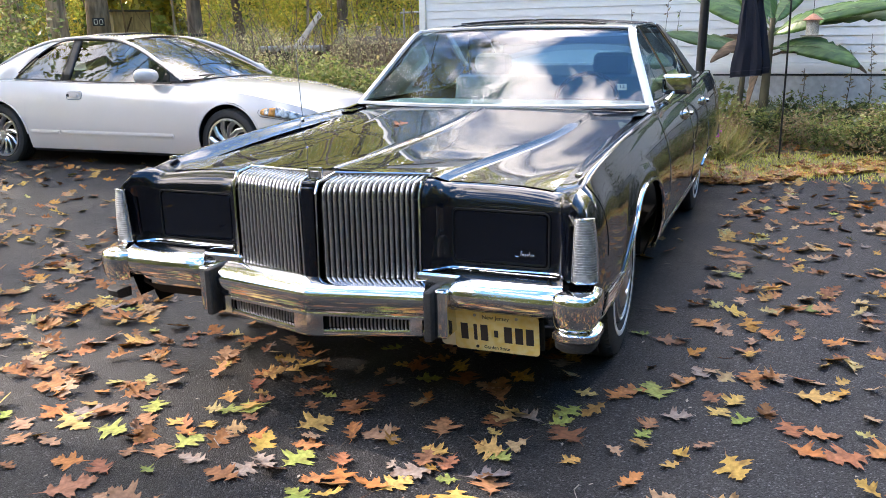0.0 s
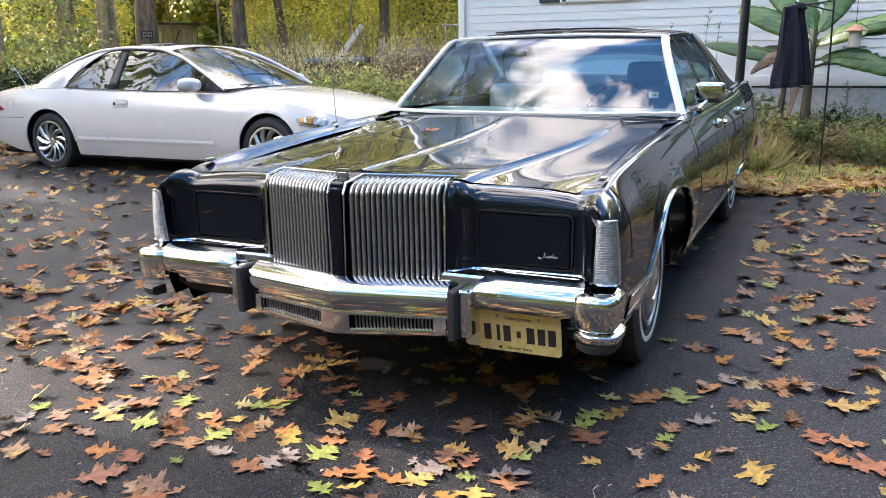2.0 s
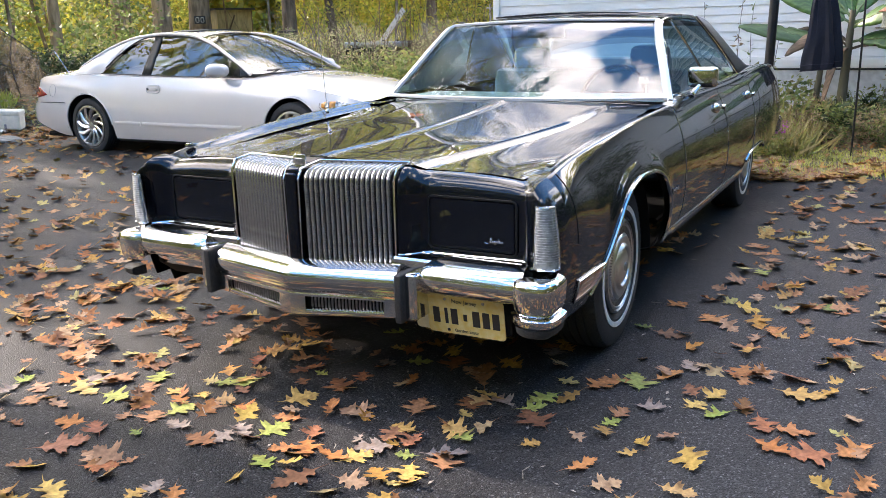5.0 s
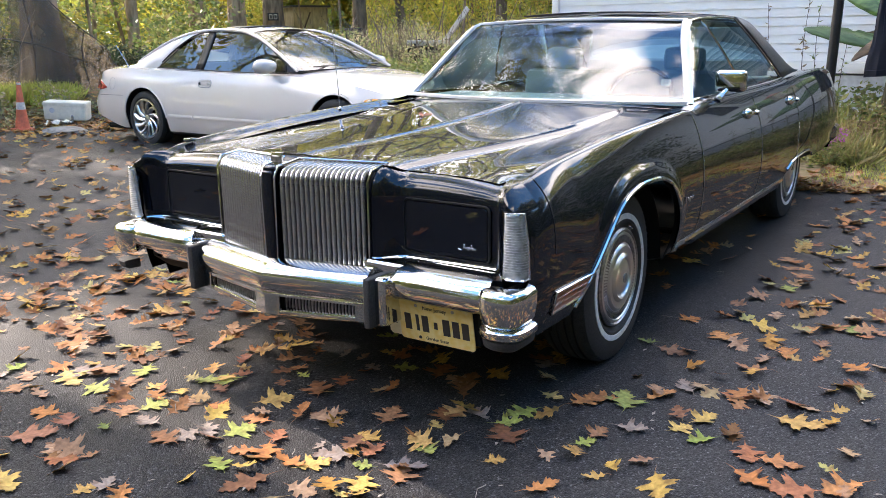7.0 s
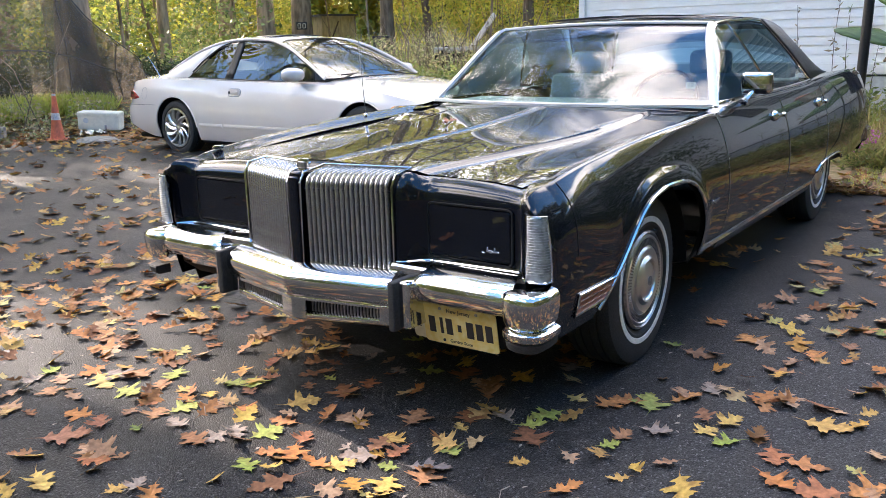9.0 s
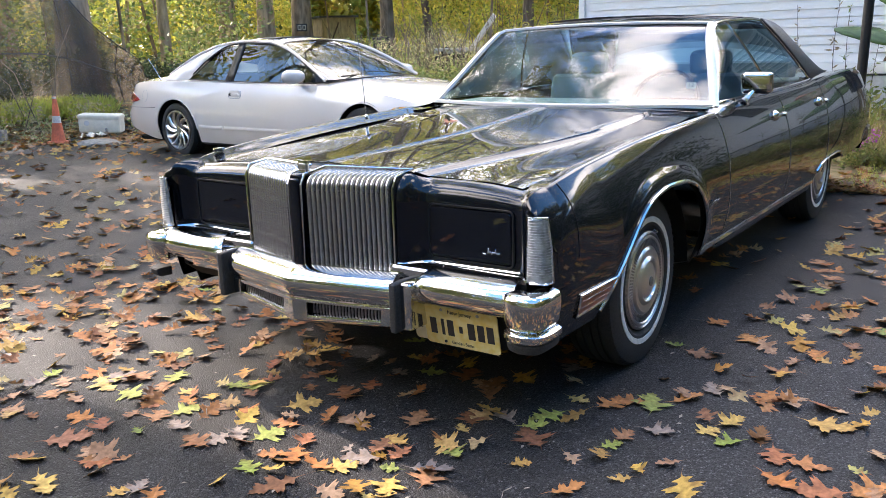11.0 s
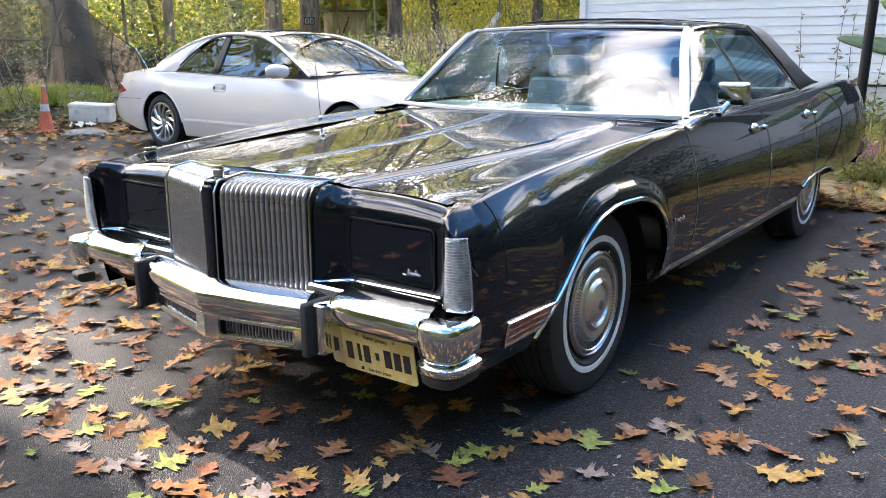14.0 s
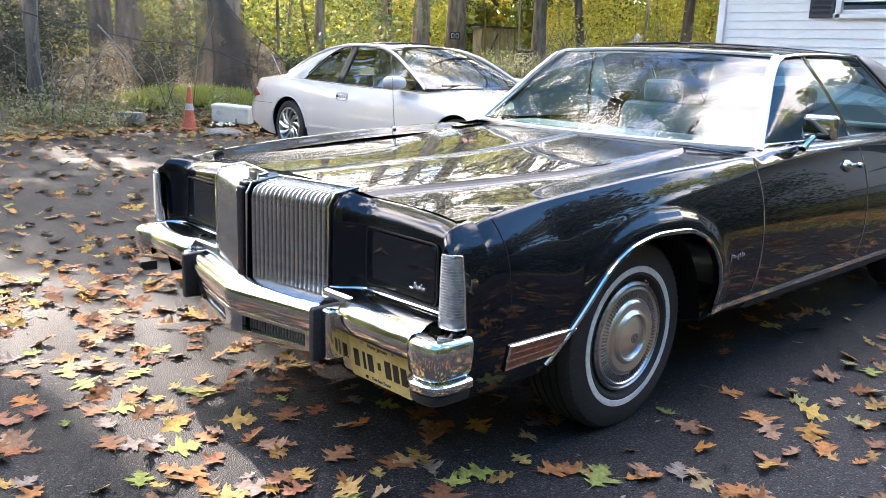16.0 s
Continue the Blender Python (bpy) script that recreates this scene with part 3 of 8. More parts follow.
def cabin(root, rail, belt, splits, crown, names, mats, x_in=0.0):
    """Screen, roof and back glass ruled between the two roof rails. rail: points from base to base."""
    out = []
    for nm, mt, (s0, s1), cr, bow in zip(names, mats, splits, crown, ((0.0, 0.17), (0, 0), (0.0, -0.12))):
        P = []
        for i in range(13):
            s = s0 + (s1 - s0) * i / 12
            x, y, z = rail(s)
            if nm[0] == "w":
                a, b = Vector(rail(s0)), Vector(rail(s1))
                x, y, z = Vector((x, y, z)).lerp(a.lerp(b, i / 12) + Vector((0, -0.012, 0.010)) * math.sin(math.pi * i / 12), 0.85)
            x -= x_in
            row = []
            for j in range(17):
                u = -1 + j / 8
                k = 1 - u * u
                bo = bow[1] * (1 - i / 12 if nm[0] == "w" else i / 12) + (0.07 if nm[0] == "w" else 0) * (i / 12)
                row.append((x * u, y - bo * k, z + cr * k * (1 if nm == "roof" else 0.35 * (i / 12 if nm[0] == "w" else 1 - i / 12))))
            P.append(row)
        out.append(part(nm, grid(P), mt, root, solid=0.012 if nm == "roof" else 0.0))
    return out


def curve3(pts):
    """A smooth space curve through points by chord length; takes 0..1."""
    p = np.array(pts, float)
    t = np.concatenate([[0], np.cumsum(np.linalg.norm(np.diff(p, axis=0), axis=1))])
    t /= t[-1]
    f = [spline(t, p[:, i]) for i in range(3)]
    return lambda s: (f[0](s), f[1](s), f[2](s))


def road_wheel(root, m, R, width, style):
    """Tyre with tread grooves, and a wheel cover or alloy, outer face to +x."""
    h = width / 2
    tw = (0.572 if style == "cover" else 0.70) * R
    prof = [(tw, -h * 0.80), (tw * 1.12, -h * 0.98), (R * 0.86, -h), (R * 0.95, -h * 0.90), (R * 0.992, -h * 0.72)]
    for g in (-0.5, -0.18, 0.18, 0.5):
        prof += [(R, h * (g - 0.05)), (R - 0.008, h * (g - 0.03)), (R - 0.008, h * (g + 0.03)), (R, h * (g + 0.05))]
    prof += [(R * 0.992, h * 0.72), (R * 0.95, h * 0.90), (R * 0.86, h), (tw * 1.12, h * 0.98), (tw, h * 0.80), (tw * 0.97, h * 0.5), (tw * 0.97, -h * 0.5)]
    tyre = part("wheel", lathe(prof, 56, "x", closed=True), "rubber", root, angle=30, at=m)
    blocks = []
    for k in range(72):
        a = 2 * math.pi * k / 72
        b = rbox(0.030, 0.010, 0.002, b=0)
        for sx in (-0.80, 0.80):
            blocks.append(moved(b, pose(0, 0, 0, math.degrees(a), 0, 0) @ pose(h * sx, 0, R * 0.975, 0, 22 * (1 if sx > 0 else -1), 0)))
    tagged(part("tread", join(*blocks), "rubber", tyre), kind="stuff")
    if style == "cover":
        part("whitewall", lathe([(R * 0.738, h * 0.985), (R * 0.735, h * 1.012), (R * 0.675, h * 1.012), (R * 0.672, h * 0.985)], 64, "x"), "whitewall", tyre, "clean white sidewall band")
        rim = part("rim", lathe([(tw, h * 0.62), (tw * 1.0, h * 0.93), (tw * 0.955, h * 1.0), (tw * 0.93, h * 0.93), (tw * 0.90, h * 0.86)], 56, "x"), "dull_metal", tyre)
        dish = lathe([(tw * 0.93, h * 0.80), (tw * 0.91, h * 0.97), (tw * 0.87, h * 1.0), (tw * 0.83, h * 0.92), (tw * 0.69, h * 0.97), (tw * 0.67, h * 1.02), (tw * 0.63, h * 1.06), (tw * 0.57, h * 1.02), (tw * 0.50, h * 1.03), (tw * 0.46, h * 1.11), (tw * 0.43, h * 1.15), (tw * 0.40, h * 1.12), (tw * 0.385, h * 1.04), (tw * 0.36, h * 1.05), (tw * 0.32, h * 1.10), (tw * 0.18, h * 1.16), (0.001, h * 1.18)], 64, "x")
        cov = part("wheel_cover", dish, "wheel_silver", tyre, "brushed silver full wheel cover")
        fins = []
        for k in range(80):
            a = 360 * k / 80
            fins.append(moved(rbox(0.008, 0.0050, tw * 0.14, b=0), pose(0, 0, 0, a, 0, 0) @ pose(h * 0.955, 0, tw * 0.775, 0, -9, 0)))
        tagged(part("fin_ring", join(*fins), "dull_metal", cov), kind="stuff")
        part("emblem", lathe([(0.022, h * 1.14), (0.020, h * 1.20), (0.001, h * 1.21)], 12, "x"), "dull_metal", cov)
        part("valve", tube([(h * 0.97, tw * 0.35, tw * 0.97), (h * 1.12, tw * 0.33, tw * 0.93)], 0.006), "bright_trim", tyre)
    else:
        part("rim", lathe([(tw * 0.97, -h * 0.5), (tw * 1.02, h * 0.8), (tw * 1.04, h * 0.97), (tw * 0.95, h * 1.0), (tw * 0.90, h * 0.80), (tw * 0.87, h * 0.3)], 48, "x"), "alloy", tyre)
        part("brake", lathe([(tw * 0.90, h * 0.15), (0.02, h * 0.1)], 32, "x"), "dark_void", tyre)
        for k in range(11):
            a = 360 * k / 11
            sp = strip([(h * 0.72, 0, 0.045), (h * 0.84, -0.006, tw * 0.34), (h * 0.90, 0.018, tw * 0.66), (h * 0.92, 0.080, tw * 0.93)], [(-0.024, -0.03), (0.020, -0.03), (0.022, -0.006), (0.012, 0.006), (-0.008, 0.012), (-0.022, 0.004)], up=(1, 0, 0))
            part("spoke", moved(sp, pose(0, 0, 0, a, 0, 0)), "alloy", tyre)
        part("hub_cap", lathe([(0.055, h * 0.4), (0.050, h * 0.78), (0.03, h * 0.84), (0.001, h * 0.85)], 20, "x"), "alloy", tyre)
    return tyre


def tip_top(x, y):
    """Height of the fender tip over plan position x, y: crest, then the rounded flank."""
    top = 0.853 + 0.07 * (y + 0.90)
    zc = top + 0.012
    zs = np.linspace(0.55, top, 24)
    k = [max(0.0, ((z - 0.30) / (top - 0.30) - 0.45) / 0.55) for z in zs]
    xs = [sed_w(y) + 0.001 - 0.074 * v**5.0 for v in k]
    if x <= xs[-1]:
        return zc - 0.34 * max(0.0, xs[-1] - 0.014 - x)
    return float(np.interp(-x, [-v for v in xs], zs)) + 0.006


def lettering(words, size):
    """Words in the built-in font as a thin mesh, centred on the origin."""
    tx = bpy.data.curves.new("words", "FONT")
    tx.body, tx.size, tx.align_x, tx.align_y, tx.extrude = words, size, "CENTER", "CENTER", 0.0006
    to = new("words", tx)
    me = bpy.data.meshes.new_from_object(to)
    bpy.data.objects.remove(to)
    return me


def lens_row(v, z):
    """One level of the corner lamp lens, from its inner edge round to the flank."""
    yy, w0, xo = -1.006 - 0.006 * v, 0.914 + 0.010 * v, 0.993 - 0.018 * v**2
    return [(w0, yy + 0.008, z), (w0 + 0.004, yy - 0.001, z), (w0 + 0.016, yy - 0.005, z), (xo - 0.020, yy - 0.001, z), (xo - 0.007, yy + 0.010, z), (xo, yy + 0.034, z)]


def build_sedan():
    car = thing("sedan", "glossy black full-size four-door sedan with chrome bumpers on the driveway", "car", pose(-0.0195, 0.009, 0.0067, 0.38, 0, 0.6))
    yf = [p[0] for p in arch_f] + np.linspace(-0.575, -0.5, 5).tolist() + np.linspace(0.40, 0.458, 8).tolist()
    yr = [p[0] for p in arch_r] + np.linspace(2.66, 2.80, 6).tolist() + np.linspace(3.42, 3.60, 7).tolist()
    fender_top = ((-0.004, 0.005), (-0.012, 0.008), (-0.022, 0.006), (-0.04, -0.001), (-0.06, -0.010), (-0.078, -0.018), (-0.102, -0.024))
    door_top = ((-0.006, 0.008), (-0.02, 0.018), (-0.04, 0.026), (-0.055, 0.030))
    deck_top = ((-0.006, 0.006), (-0.02, 0.012), (-0.05, 0.012), (-0.10, 0.004))
    for s in (1, -1):
        flip = (lambda d: d) if s > 0 else mirrored
        fen = part("fender", flip(side_panel(-0.955, 0.7875, fender_top, yf, 0.335)), "black_paint", car, solid=0.008)
        fd = part("door", flip(side_panel(0.7915, 1.887, door_top)), "black_paint", car, solid=0.008)
        rd = part("door", flip(side_panel(1.891, 2.867, door_top, yr)), "black_paint", car, solid=0.008)
        part("quarter_panel", flip(side_panel(2.871, 4.78, deck_top, yr)), "black_paint", car, solid=0.008)
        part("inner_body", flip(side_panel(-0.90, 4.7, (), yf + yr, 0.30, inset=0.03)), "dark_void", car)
        # chrome lips round both arches, sill strip
        for arch, cut in ((arch_f, slice(1, 14)), (arch_r, slice(2, 9))):
            c = curve3([(sed_x(y, z) + 0.002, y, z) for y, z in arch[cut]])
            pts = [c(i / 40) for i in range(41)]
            part("arch_trim", flip(tube(pts, 0.0095, 8)), "chrome", car, "chrome wheel arch lip")
        part("sill_trim", flip(strip([(sed_x(y, 0.35) + 0.004, y, 0.345) for y in np.linspace(0.47, 2.65, 24)], [(-0.004, 0), (0.006, 0.004), (0.006, 0.022), (-0.004, 0.026)])), "chrome", car, "chrome sill strip")
        part("sill", flip(grid([[(sed_x(y, 0.31) - 0.03 + dx, y, z) for dx, z in ((0, 0.335), (-0.01, 0.305), (-0.10, 0.28))] for y in np.linspace(0.47, 2.69, 8)])), "black_plastic", car)
        # handles
        for d, y in ((fd, 1.69), (rd, 2.71)):
            x = sed_x(y, 0.875)
            hd = part("handle", flip(join(rbox(0.020, 0.115, 0.024, (x + 0.016, y + 0.03, 0.877), 0.009, 3), moved(lathe([(0.030, -0.004), (0.029, 0.008), (0.022, 0.020), (0.010, 0.026), (0.0005, 0.027)], 18, "x"), pose(x, y - 0.02, 0.875)))), "chrome", d, "round chrome push-button door handle")
            part("button", flip(moved(lathe([(0.013, 0), (0.013, 0.02), (0.008, 0.024), (0.0005, 0.024)], 16, "x"), pose(x + 0.018, y + 0.075, 0.877))), "chrome", hd)
        # bright tubes along the door seams, standing in for the highlight they catch
        for d, y in ((fd, 0.7895), (rd, 1.889), (rd, 2.869)):
            part("door_edge", flip(tube([(sed_x(y, z) + 0.0008, y, z) for z in np.linspace(0.39, sed_crest(y) - 0.012, 16)], 0.0026, 6)), "bright_trim", d, "thin bright line standing in for the seam's highlight")
        # belt trim
        part("belt_trim", flip(tube([(sed_x(y, sed_crest(y)) - 0.055, y, sed_crest(y) + 0.034 * smooth(0.80, 1.02, y)) for y in np.linspace(0.90, 2.93, 30)], 0.0085, 8)), "chrome", car, "chrome trim below the side windows")
        # side marker lamp
        ml = part("marker_lamp", flip(marker_quad(0.006, 0.0)), "amber_lens", car, "amber side marker lamp")
        part("marker_frame", flip(tube(marker_loop(0.005, 0.0), 0.006, 6, loop=True)), "chrome", ml)
        for k in (0.36, 0.68):
            part("marker_bar", flip(tube([marker_pt(u, k, 0.007) for u in (0.02, 0.5, 0.98)], 0.0014, 6)), "bright_trim", ml)
        # front corner lamp
        L = []
        for i in range(12):
            v = i / 11
            z = 0.580 + 0.212 * v
            L.append(lens_row(v, z))
        lamp = part("corner_lamp", flip(grid(L)), "lamp_lens", fen, "clear ribbed corner lamp", solid=0.01)
        for i in range(22):
            v = (i + 0.5) / 22
            z = 0.600 + 0.19 * v
            row = lens_row((z - 0.580) / 0.212, z)
            part("lens_rib", flip(tube([(x, y - 0.0008, zz) for x, y, zz in row[1:]], 0.0013, 5)), "dull_metal", lamp)
        part("lamp_bezel", flip(tube([L[0][0], L[0][2], L[0][4], L[0][5], L[6][5], L[11][5], L[11][4], L[11][2], L[11][0], L[6][0]], 0.005, 6, loop=True)), "bright_trim", lamp)
        # fender-top repeater
        part("fender_light", flip(rbox(0.022, 0.055, 0.016, (0.872, -0.74, sed_crest(-0.74) + 0.018), 0.006, 2)), "chrome", fen, "small chrome repeater lamp")
        part("panel_seam", flip(tube([(sed_x(-0.78, z) + 0.0005, -0.79 + 0.05 * (0.87 - z), z) for z in np.linspace(0.62, 0.868, 9)], 0.0016, 5)), "dark_void", fen)
    for s in (1, -1):
        flip = (lambda d: d) if s > 0 else mirrored
        P = []
        for y in np.linspace(0.70, 0.965, 9):
            k = smooth(0.70, 0.93, y)
            xo = sed_x(y, sed_crest(y)) - 0.05
            P.append([(0.795 + (xo - 0.795) * u, y, sed_crest(y) - 0.010 + 0.004 * u + 0.006 * k) for u in np.linspace(0, 1, 7)])
        part("cowl_corner", flip(grid(P, flip=True)), "black_paint", car, solid=0.006)
    # script badges as plain bars
    for k, (u, h) in enumerate(((0, 0.030), (0.018, 0.012), (0.030, 0.016), (0.043, 0.012), (0.056, 0.026), (0.072, 0.014), (0.086, 0.022), (0.100, 0.012))):
        y = 0.53 + u
        part("badge_bar", rbox(0.004, 0.007, h, (sed_x(y, 0.585) + 0.003, y, 0.58 + 0.004 * math.sin(u * 90)), 0.0012, 1), "bright_trim", car)
    # bonnet
    ys = np.linspace(-0.842, 0.83, 36)
    xs = sorted(set(np.round(np.concatenate([np.linspace(-0.805, 0.805, 41), [-0.016, 0.016, -0.008, 0.008]]), 4)))
    P = []
    for y in ys:
        row = []
        xd = 0.40 + 0.17 * smooth(-0.9, 0.8, y)
        cols = [0, 0.008, 0.016, 0.06, 0.13, 0.2, 0.28, xd - 0.05, xd - 0.008, xd - 0.001, xd + 0.006, xd + 0.014, xd + 0.022, xd + 0.03, 0.68, 0.73, 0.77, 0.79, 0.806]
        for x in [-c for c in reversed(cols[1:])] + cols:
            y2 = y + (0.895 - 0.17 * (1 - (x / 0.868) ** 2) - 0.83) * smooth(0.1, 0.83, y)
            if abs(x) < 0.44 and y < -0.6:
                y2 = y - 0.085 * (1 - smooth(0.37, 0.44, abs(x))) * (1 - smooth(-0.842, -0.6, y))
            row.append((x, y2, hood_z(x, y2)))
        P.append(row)
    part("bonnet", grid(P), "black_paint", car, angle=28, solid=0.01)
    # header that closes the nose between bonnet and grille
    part("header_panel", grid([[(x, y, hood_z(x, -0.9) * (1 - f) + 0.868 * f - 0.002) for x in np.linspace(-0.40, 0.40, 21)] for y, f in ((-0.955, 1.0), (-0.938, 0.72), (-0.929, 0.35), (-0.924, 0.0))]), "black_paint", car, solid=0.006)
    cow = [[(x, 0.895 - 0.17 * (1 - (x / 0.868) ** 2) + dy, 0.992 - 0.022 * (abs(x) / 0.85) ** 2 + dz) for x in np.linspace(-0.825, 0.825, 29)] for dy, dz in ((-0.02, -0.028), (0.002, -0.018), (0.03, -0.010), (0.06, -0.002))]
    part("cowl", grid(cow), "black_paint", car, solid=0.006)
    # nose: fascia round the lamp doors and the grille sides
    yfn = spline([0.382, 0.40, 0.43, 0.455, 0.47, 0.60, 0.83, 0.854, 0.880, 0.905, 0.934, 0.966, 0.984], [-1.005, -1.0, -0.965, -0.93, -0.920, -0.918, -0.916, -0.922, -0.952, -0.986, -1.004, -0.998, -0.962])
    for s in (1, -1):
        flip = (lambda d: d) if s > 0 else mirrored
        P = []
        for x in [0.382, 0.39, 0.40, 0.412, 0.425, 0.44, 0.455, 0.47, 0.52, 0.6, 0.7, 0.78, 0.82, 0.835, 0.847, 0.86, 0.875, 0.89, 0.905, 0.928, 0.953, 0.972, 0.984]:
            y = yfn(x)
            tip = smooth(0.84, 0.90, x)
            yb = -0.838 - 0.10 * (1 - smooth(0.385, 0.45, x)) - 0.03 * tip
            zt = (hood_z(x, -0.845) - 0.003) * (1 - smooth(0.80, 0.88, x)) + tip_top(x, yb) * smooth(0.80, 0.88, x)
            z0 = min(0.835 + 0.012 * tip, zt + 0.02)
            col = [(x, yb, zt)]
            for i in range(1, 8):
                a = math.pi / 2 * i / 7
                yy = yb + (y - yb) * math.sin(a) ** (1.15 - 0.55 * tip)
                zz = zt + (tip_top(x, yy) - zt) * smooth(0.80, 0.88, x)
                col.append((x, yy, z0 - 0.05 + (zz - z0 + 0.05) * max(0.0, math.cos(a)) ** (0.75 - 0.30 * tip)))
            for i in range(1, 7):
                z = (z0 - 0.05) * (1 - i / 6) + 0.572 * i / 6
                col.append((x, y + 0.012 * tip * (i / 6) + 0.034 * smooth(0.890, 0.912, x), z))
            P.append(col)
        fas = part("front_panel", flip(grid(P)), "black_paint", car, solid=0.008)
        door = part("headlamp_door", flip(moved(prism(rrect(0.335, 0.180, 0.014), 0.008, 0.003), pose(0.640, -0.9155, 0.688, 90, 0, 0))), "black_paint", fas, "body-coloured headlamp door")
        loop = [(0.640 + x, -0.921, 0.688 + z) for x, z in rrect(0.350, 0.195, 0.02)]
        part("door_groove", flip(tube(loop, 0.004, 6, loop=True)), "dark_void", fas)
        if s > 0:
            x0 = 0.690
            for k, (w, h, dz) in enumerate(((0.022, 0.004, -0.010), (0.008, 0.022, 0.002), (0.007, 0.010, -0.003), (0.008, 0.014, -0.005), (0.007, 0.010, -0.003), (0.004, 0.020, 0.002), (0.008, 0.010, -0.004), (0.008, 0.009, -0.004))):
                part("badge_bar", moved(rbox(w * 0.7, 0.004, h * 0.8, b=0.0012, seg=1), pose(x0 + sum((0.022, 0.008, 0.007, 0.008, 0.007, 0.004, 0.008, 0.008)[:k]) * 1.05 + w / 2, -0.926, 0.640 + dz, 0, 12, 0)), "bright_trim", door)
        part("lower_trim", flip(tube([(x, yfn(x) - 0.006, 0.572 + 0.004 * smooth(0.5, 0.9, x)) for x in np.linspace(0.385, 0.90, 26)], 0.006, 6)), "chrome", fas, "thin chrome strip")
    # grille: two upright banks of bars, vee-fronted
    gy = lambda a: -1.112 + 0.100 * (a - 0.04) / 0.34
    for s in (1, -1):
        flip = (lambda d: d) if s > 0 else mirrored
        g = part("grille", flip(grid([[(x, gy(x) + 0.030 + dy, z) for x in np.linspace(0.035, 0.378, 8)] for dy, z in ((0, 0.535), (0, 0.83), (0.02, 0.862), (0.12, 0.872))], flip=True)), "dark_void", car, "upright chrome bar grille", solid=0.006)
        bar = strip([(0, 0.002, 0.545), (0, 0, 0.70), (0, 0, 0.836), (0, 0.003, 0.852), (0, 0.011, 0.868), (0, 0.025, 0.879), (0, 0.045, 0.884), (0, 0.085, 0.889), (0, 0.125, 0.893)], [(-0.0065, -0.007), (-0.0065, 0.004), (-0.003, 0.011), (0.003, 0.011), (0.0065, 0.004), (0.0065, -0.007)], up=(1, 0, 0))
        V = []
        path = [(0, 0.50), (0, 0.70), (0, 0.836), (0.003, 0.852), (0.011, 0.868), (0.025, 0.879), (0.045, 0.884), (0.085, 0.889), (0.125, 0.893)]
        prof = [(-0.0062, -0.012), (-0.0062, -0.002), (-0.003, 0.003), (0.003, 0.003), (0.0062, -0.002), (0.0062, -0.012)]
        rows = []
        for i, (dy, z) in enumerate(path):
            a, b = path[max(i - 1, 0)], path[min(i + 1, len(path) - 1)]
            t = Vector((b[0] - a[0], b[1] - a[1])).normalized()
            n = Vector((-t.y, t.x))
            rows.append([(px, dy + n.x * d, z + n.y * d) for px, d in prof])
        bv, bf = grid(rows, flip=True, loop=True)
        bar_mesh = mesh_of((bv, bf + [tuple(range(6))]), True, 40, "bar")
        for i in range(17):
            x = 0.056 + 0.0187 * i
            part("bar", bar_mesh, "grille_metal", g, at=(s * x, gy(x), 0.0))
        # frame
        fr = [(0.030, gy(0.03) - 0.004, 0.50), (0.378, gy(0.378) - 0.004, 0.51), (0.380, gy(0.38) - 0.002, 0.846), (0.380, gy(0.38) + 0.02, 0.884), (0.378, gy(0.38) + 0.118, 0.896), (0.040, gy(0.04) + 0.124, 0.902), (0.034, gy(0.03) + 0.018, 0.886), (0.032, gy(0.03) - 0.003, 0.85)]
        part("grille_frame", flip(tube(fr, 0.0052, 8, loop=True)), "chrome", g, "chrome grille surround")
        part("grille_rail", flip(tube([(x, gy(x) + 0.004, 0.826) for x in np.linspace(0.045, 0.372, 8)], 0.003, 6)), "iron", g)
    part("grille_centre", join(rbox(0.050, 0.06, 0.345, (0, -1.098, 0.700), 0.012, 3), rbox(0.056, 0.16, 0.03, (0, -1.035, 0.872), 0.010, 3)), "black_paint", car)
    orn = part("hood_ornament", join(rbox(0.056, 0.010, 0.044, (0.012, -1.075, 0.912), 0.004, 2), rbox(0.03, 0.05, 0.012, (0.012, -1.06, 0.891), 0.004, 2)), "chrome", car, "small square chrome stand-up ornament")
    part("emblem", rbox(0.034, 0.008, 0.024, (0.012, -1.080, 0.910), 0.002, 1), "dull_metal", orn)
    # front bumper: vee centre, guards, outer bars, wrapped ends
    cen = [(-0.425, -1.110), (-0.40, -1.115), (-0.02, -1.190), (0.0, -1.193), (0.02, -1.190), (0.40, -1.115), (0.425, -1.110)]
    bmp = part("front_bumper", strip([(x, y, 0) for x, y in cen], [(-0.12, 0.535), (-0.085, 0.550), (-0.06, 0.549), (-0.024, 0.528), (-0.010, 0.518), (-0.003, 0.508), (0.0, 0.498), (-0.001, 0.474), (-0.005, 0.460), (-0.014, 0.456), (-0.016, 0.446), (-0.010, 0.442), (-0.012, 0.436), (-0.12, 0.436)]), "chrome", car, "polished chrome bumper with a vee centre", angle=28)
    val = [(x * 0.985, y + 0.018, 0) for x, y in cen]
    part("valance", strip(val, [(-0.06, 0.440), (-0.004, 0.440), (0.0, 0.432), (0.0, 0.420), (-0.016, 0.414), (-0.018, 0.414), (-0.018, 0.440)]), "chrome", bmp, angle=50)
    part("valance", strip([(x, y + 0.004, z - 0.018 * (1 - abs(x) / 0.42)) for x, y, z in val], [(-0.018, 0.384), (-0.004, 0.382), (0.0, 0.374), (-0.004, 0.360), (-0.02, 0.350), (-0.08, 0.350), (-0.08, 0.362), (-0.02, 0.366)]), "chrome", bmp, angle=50)
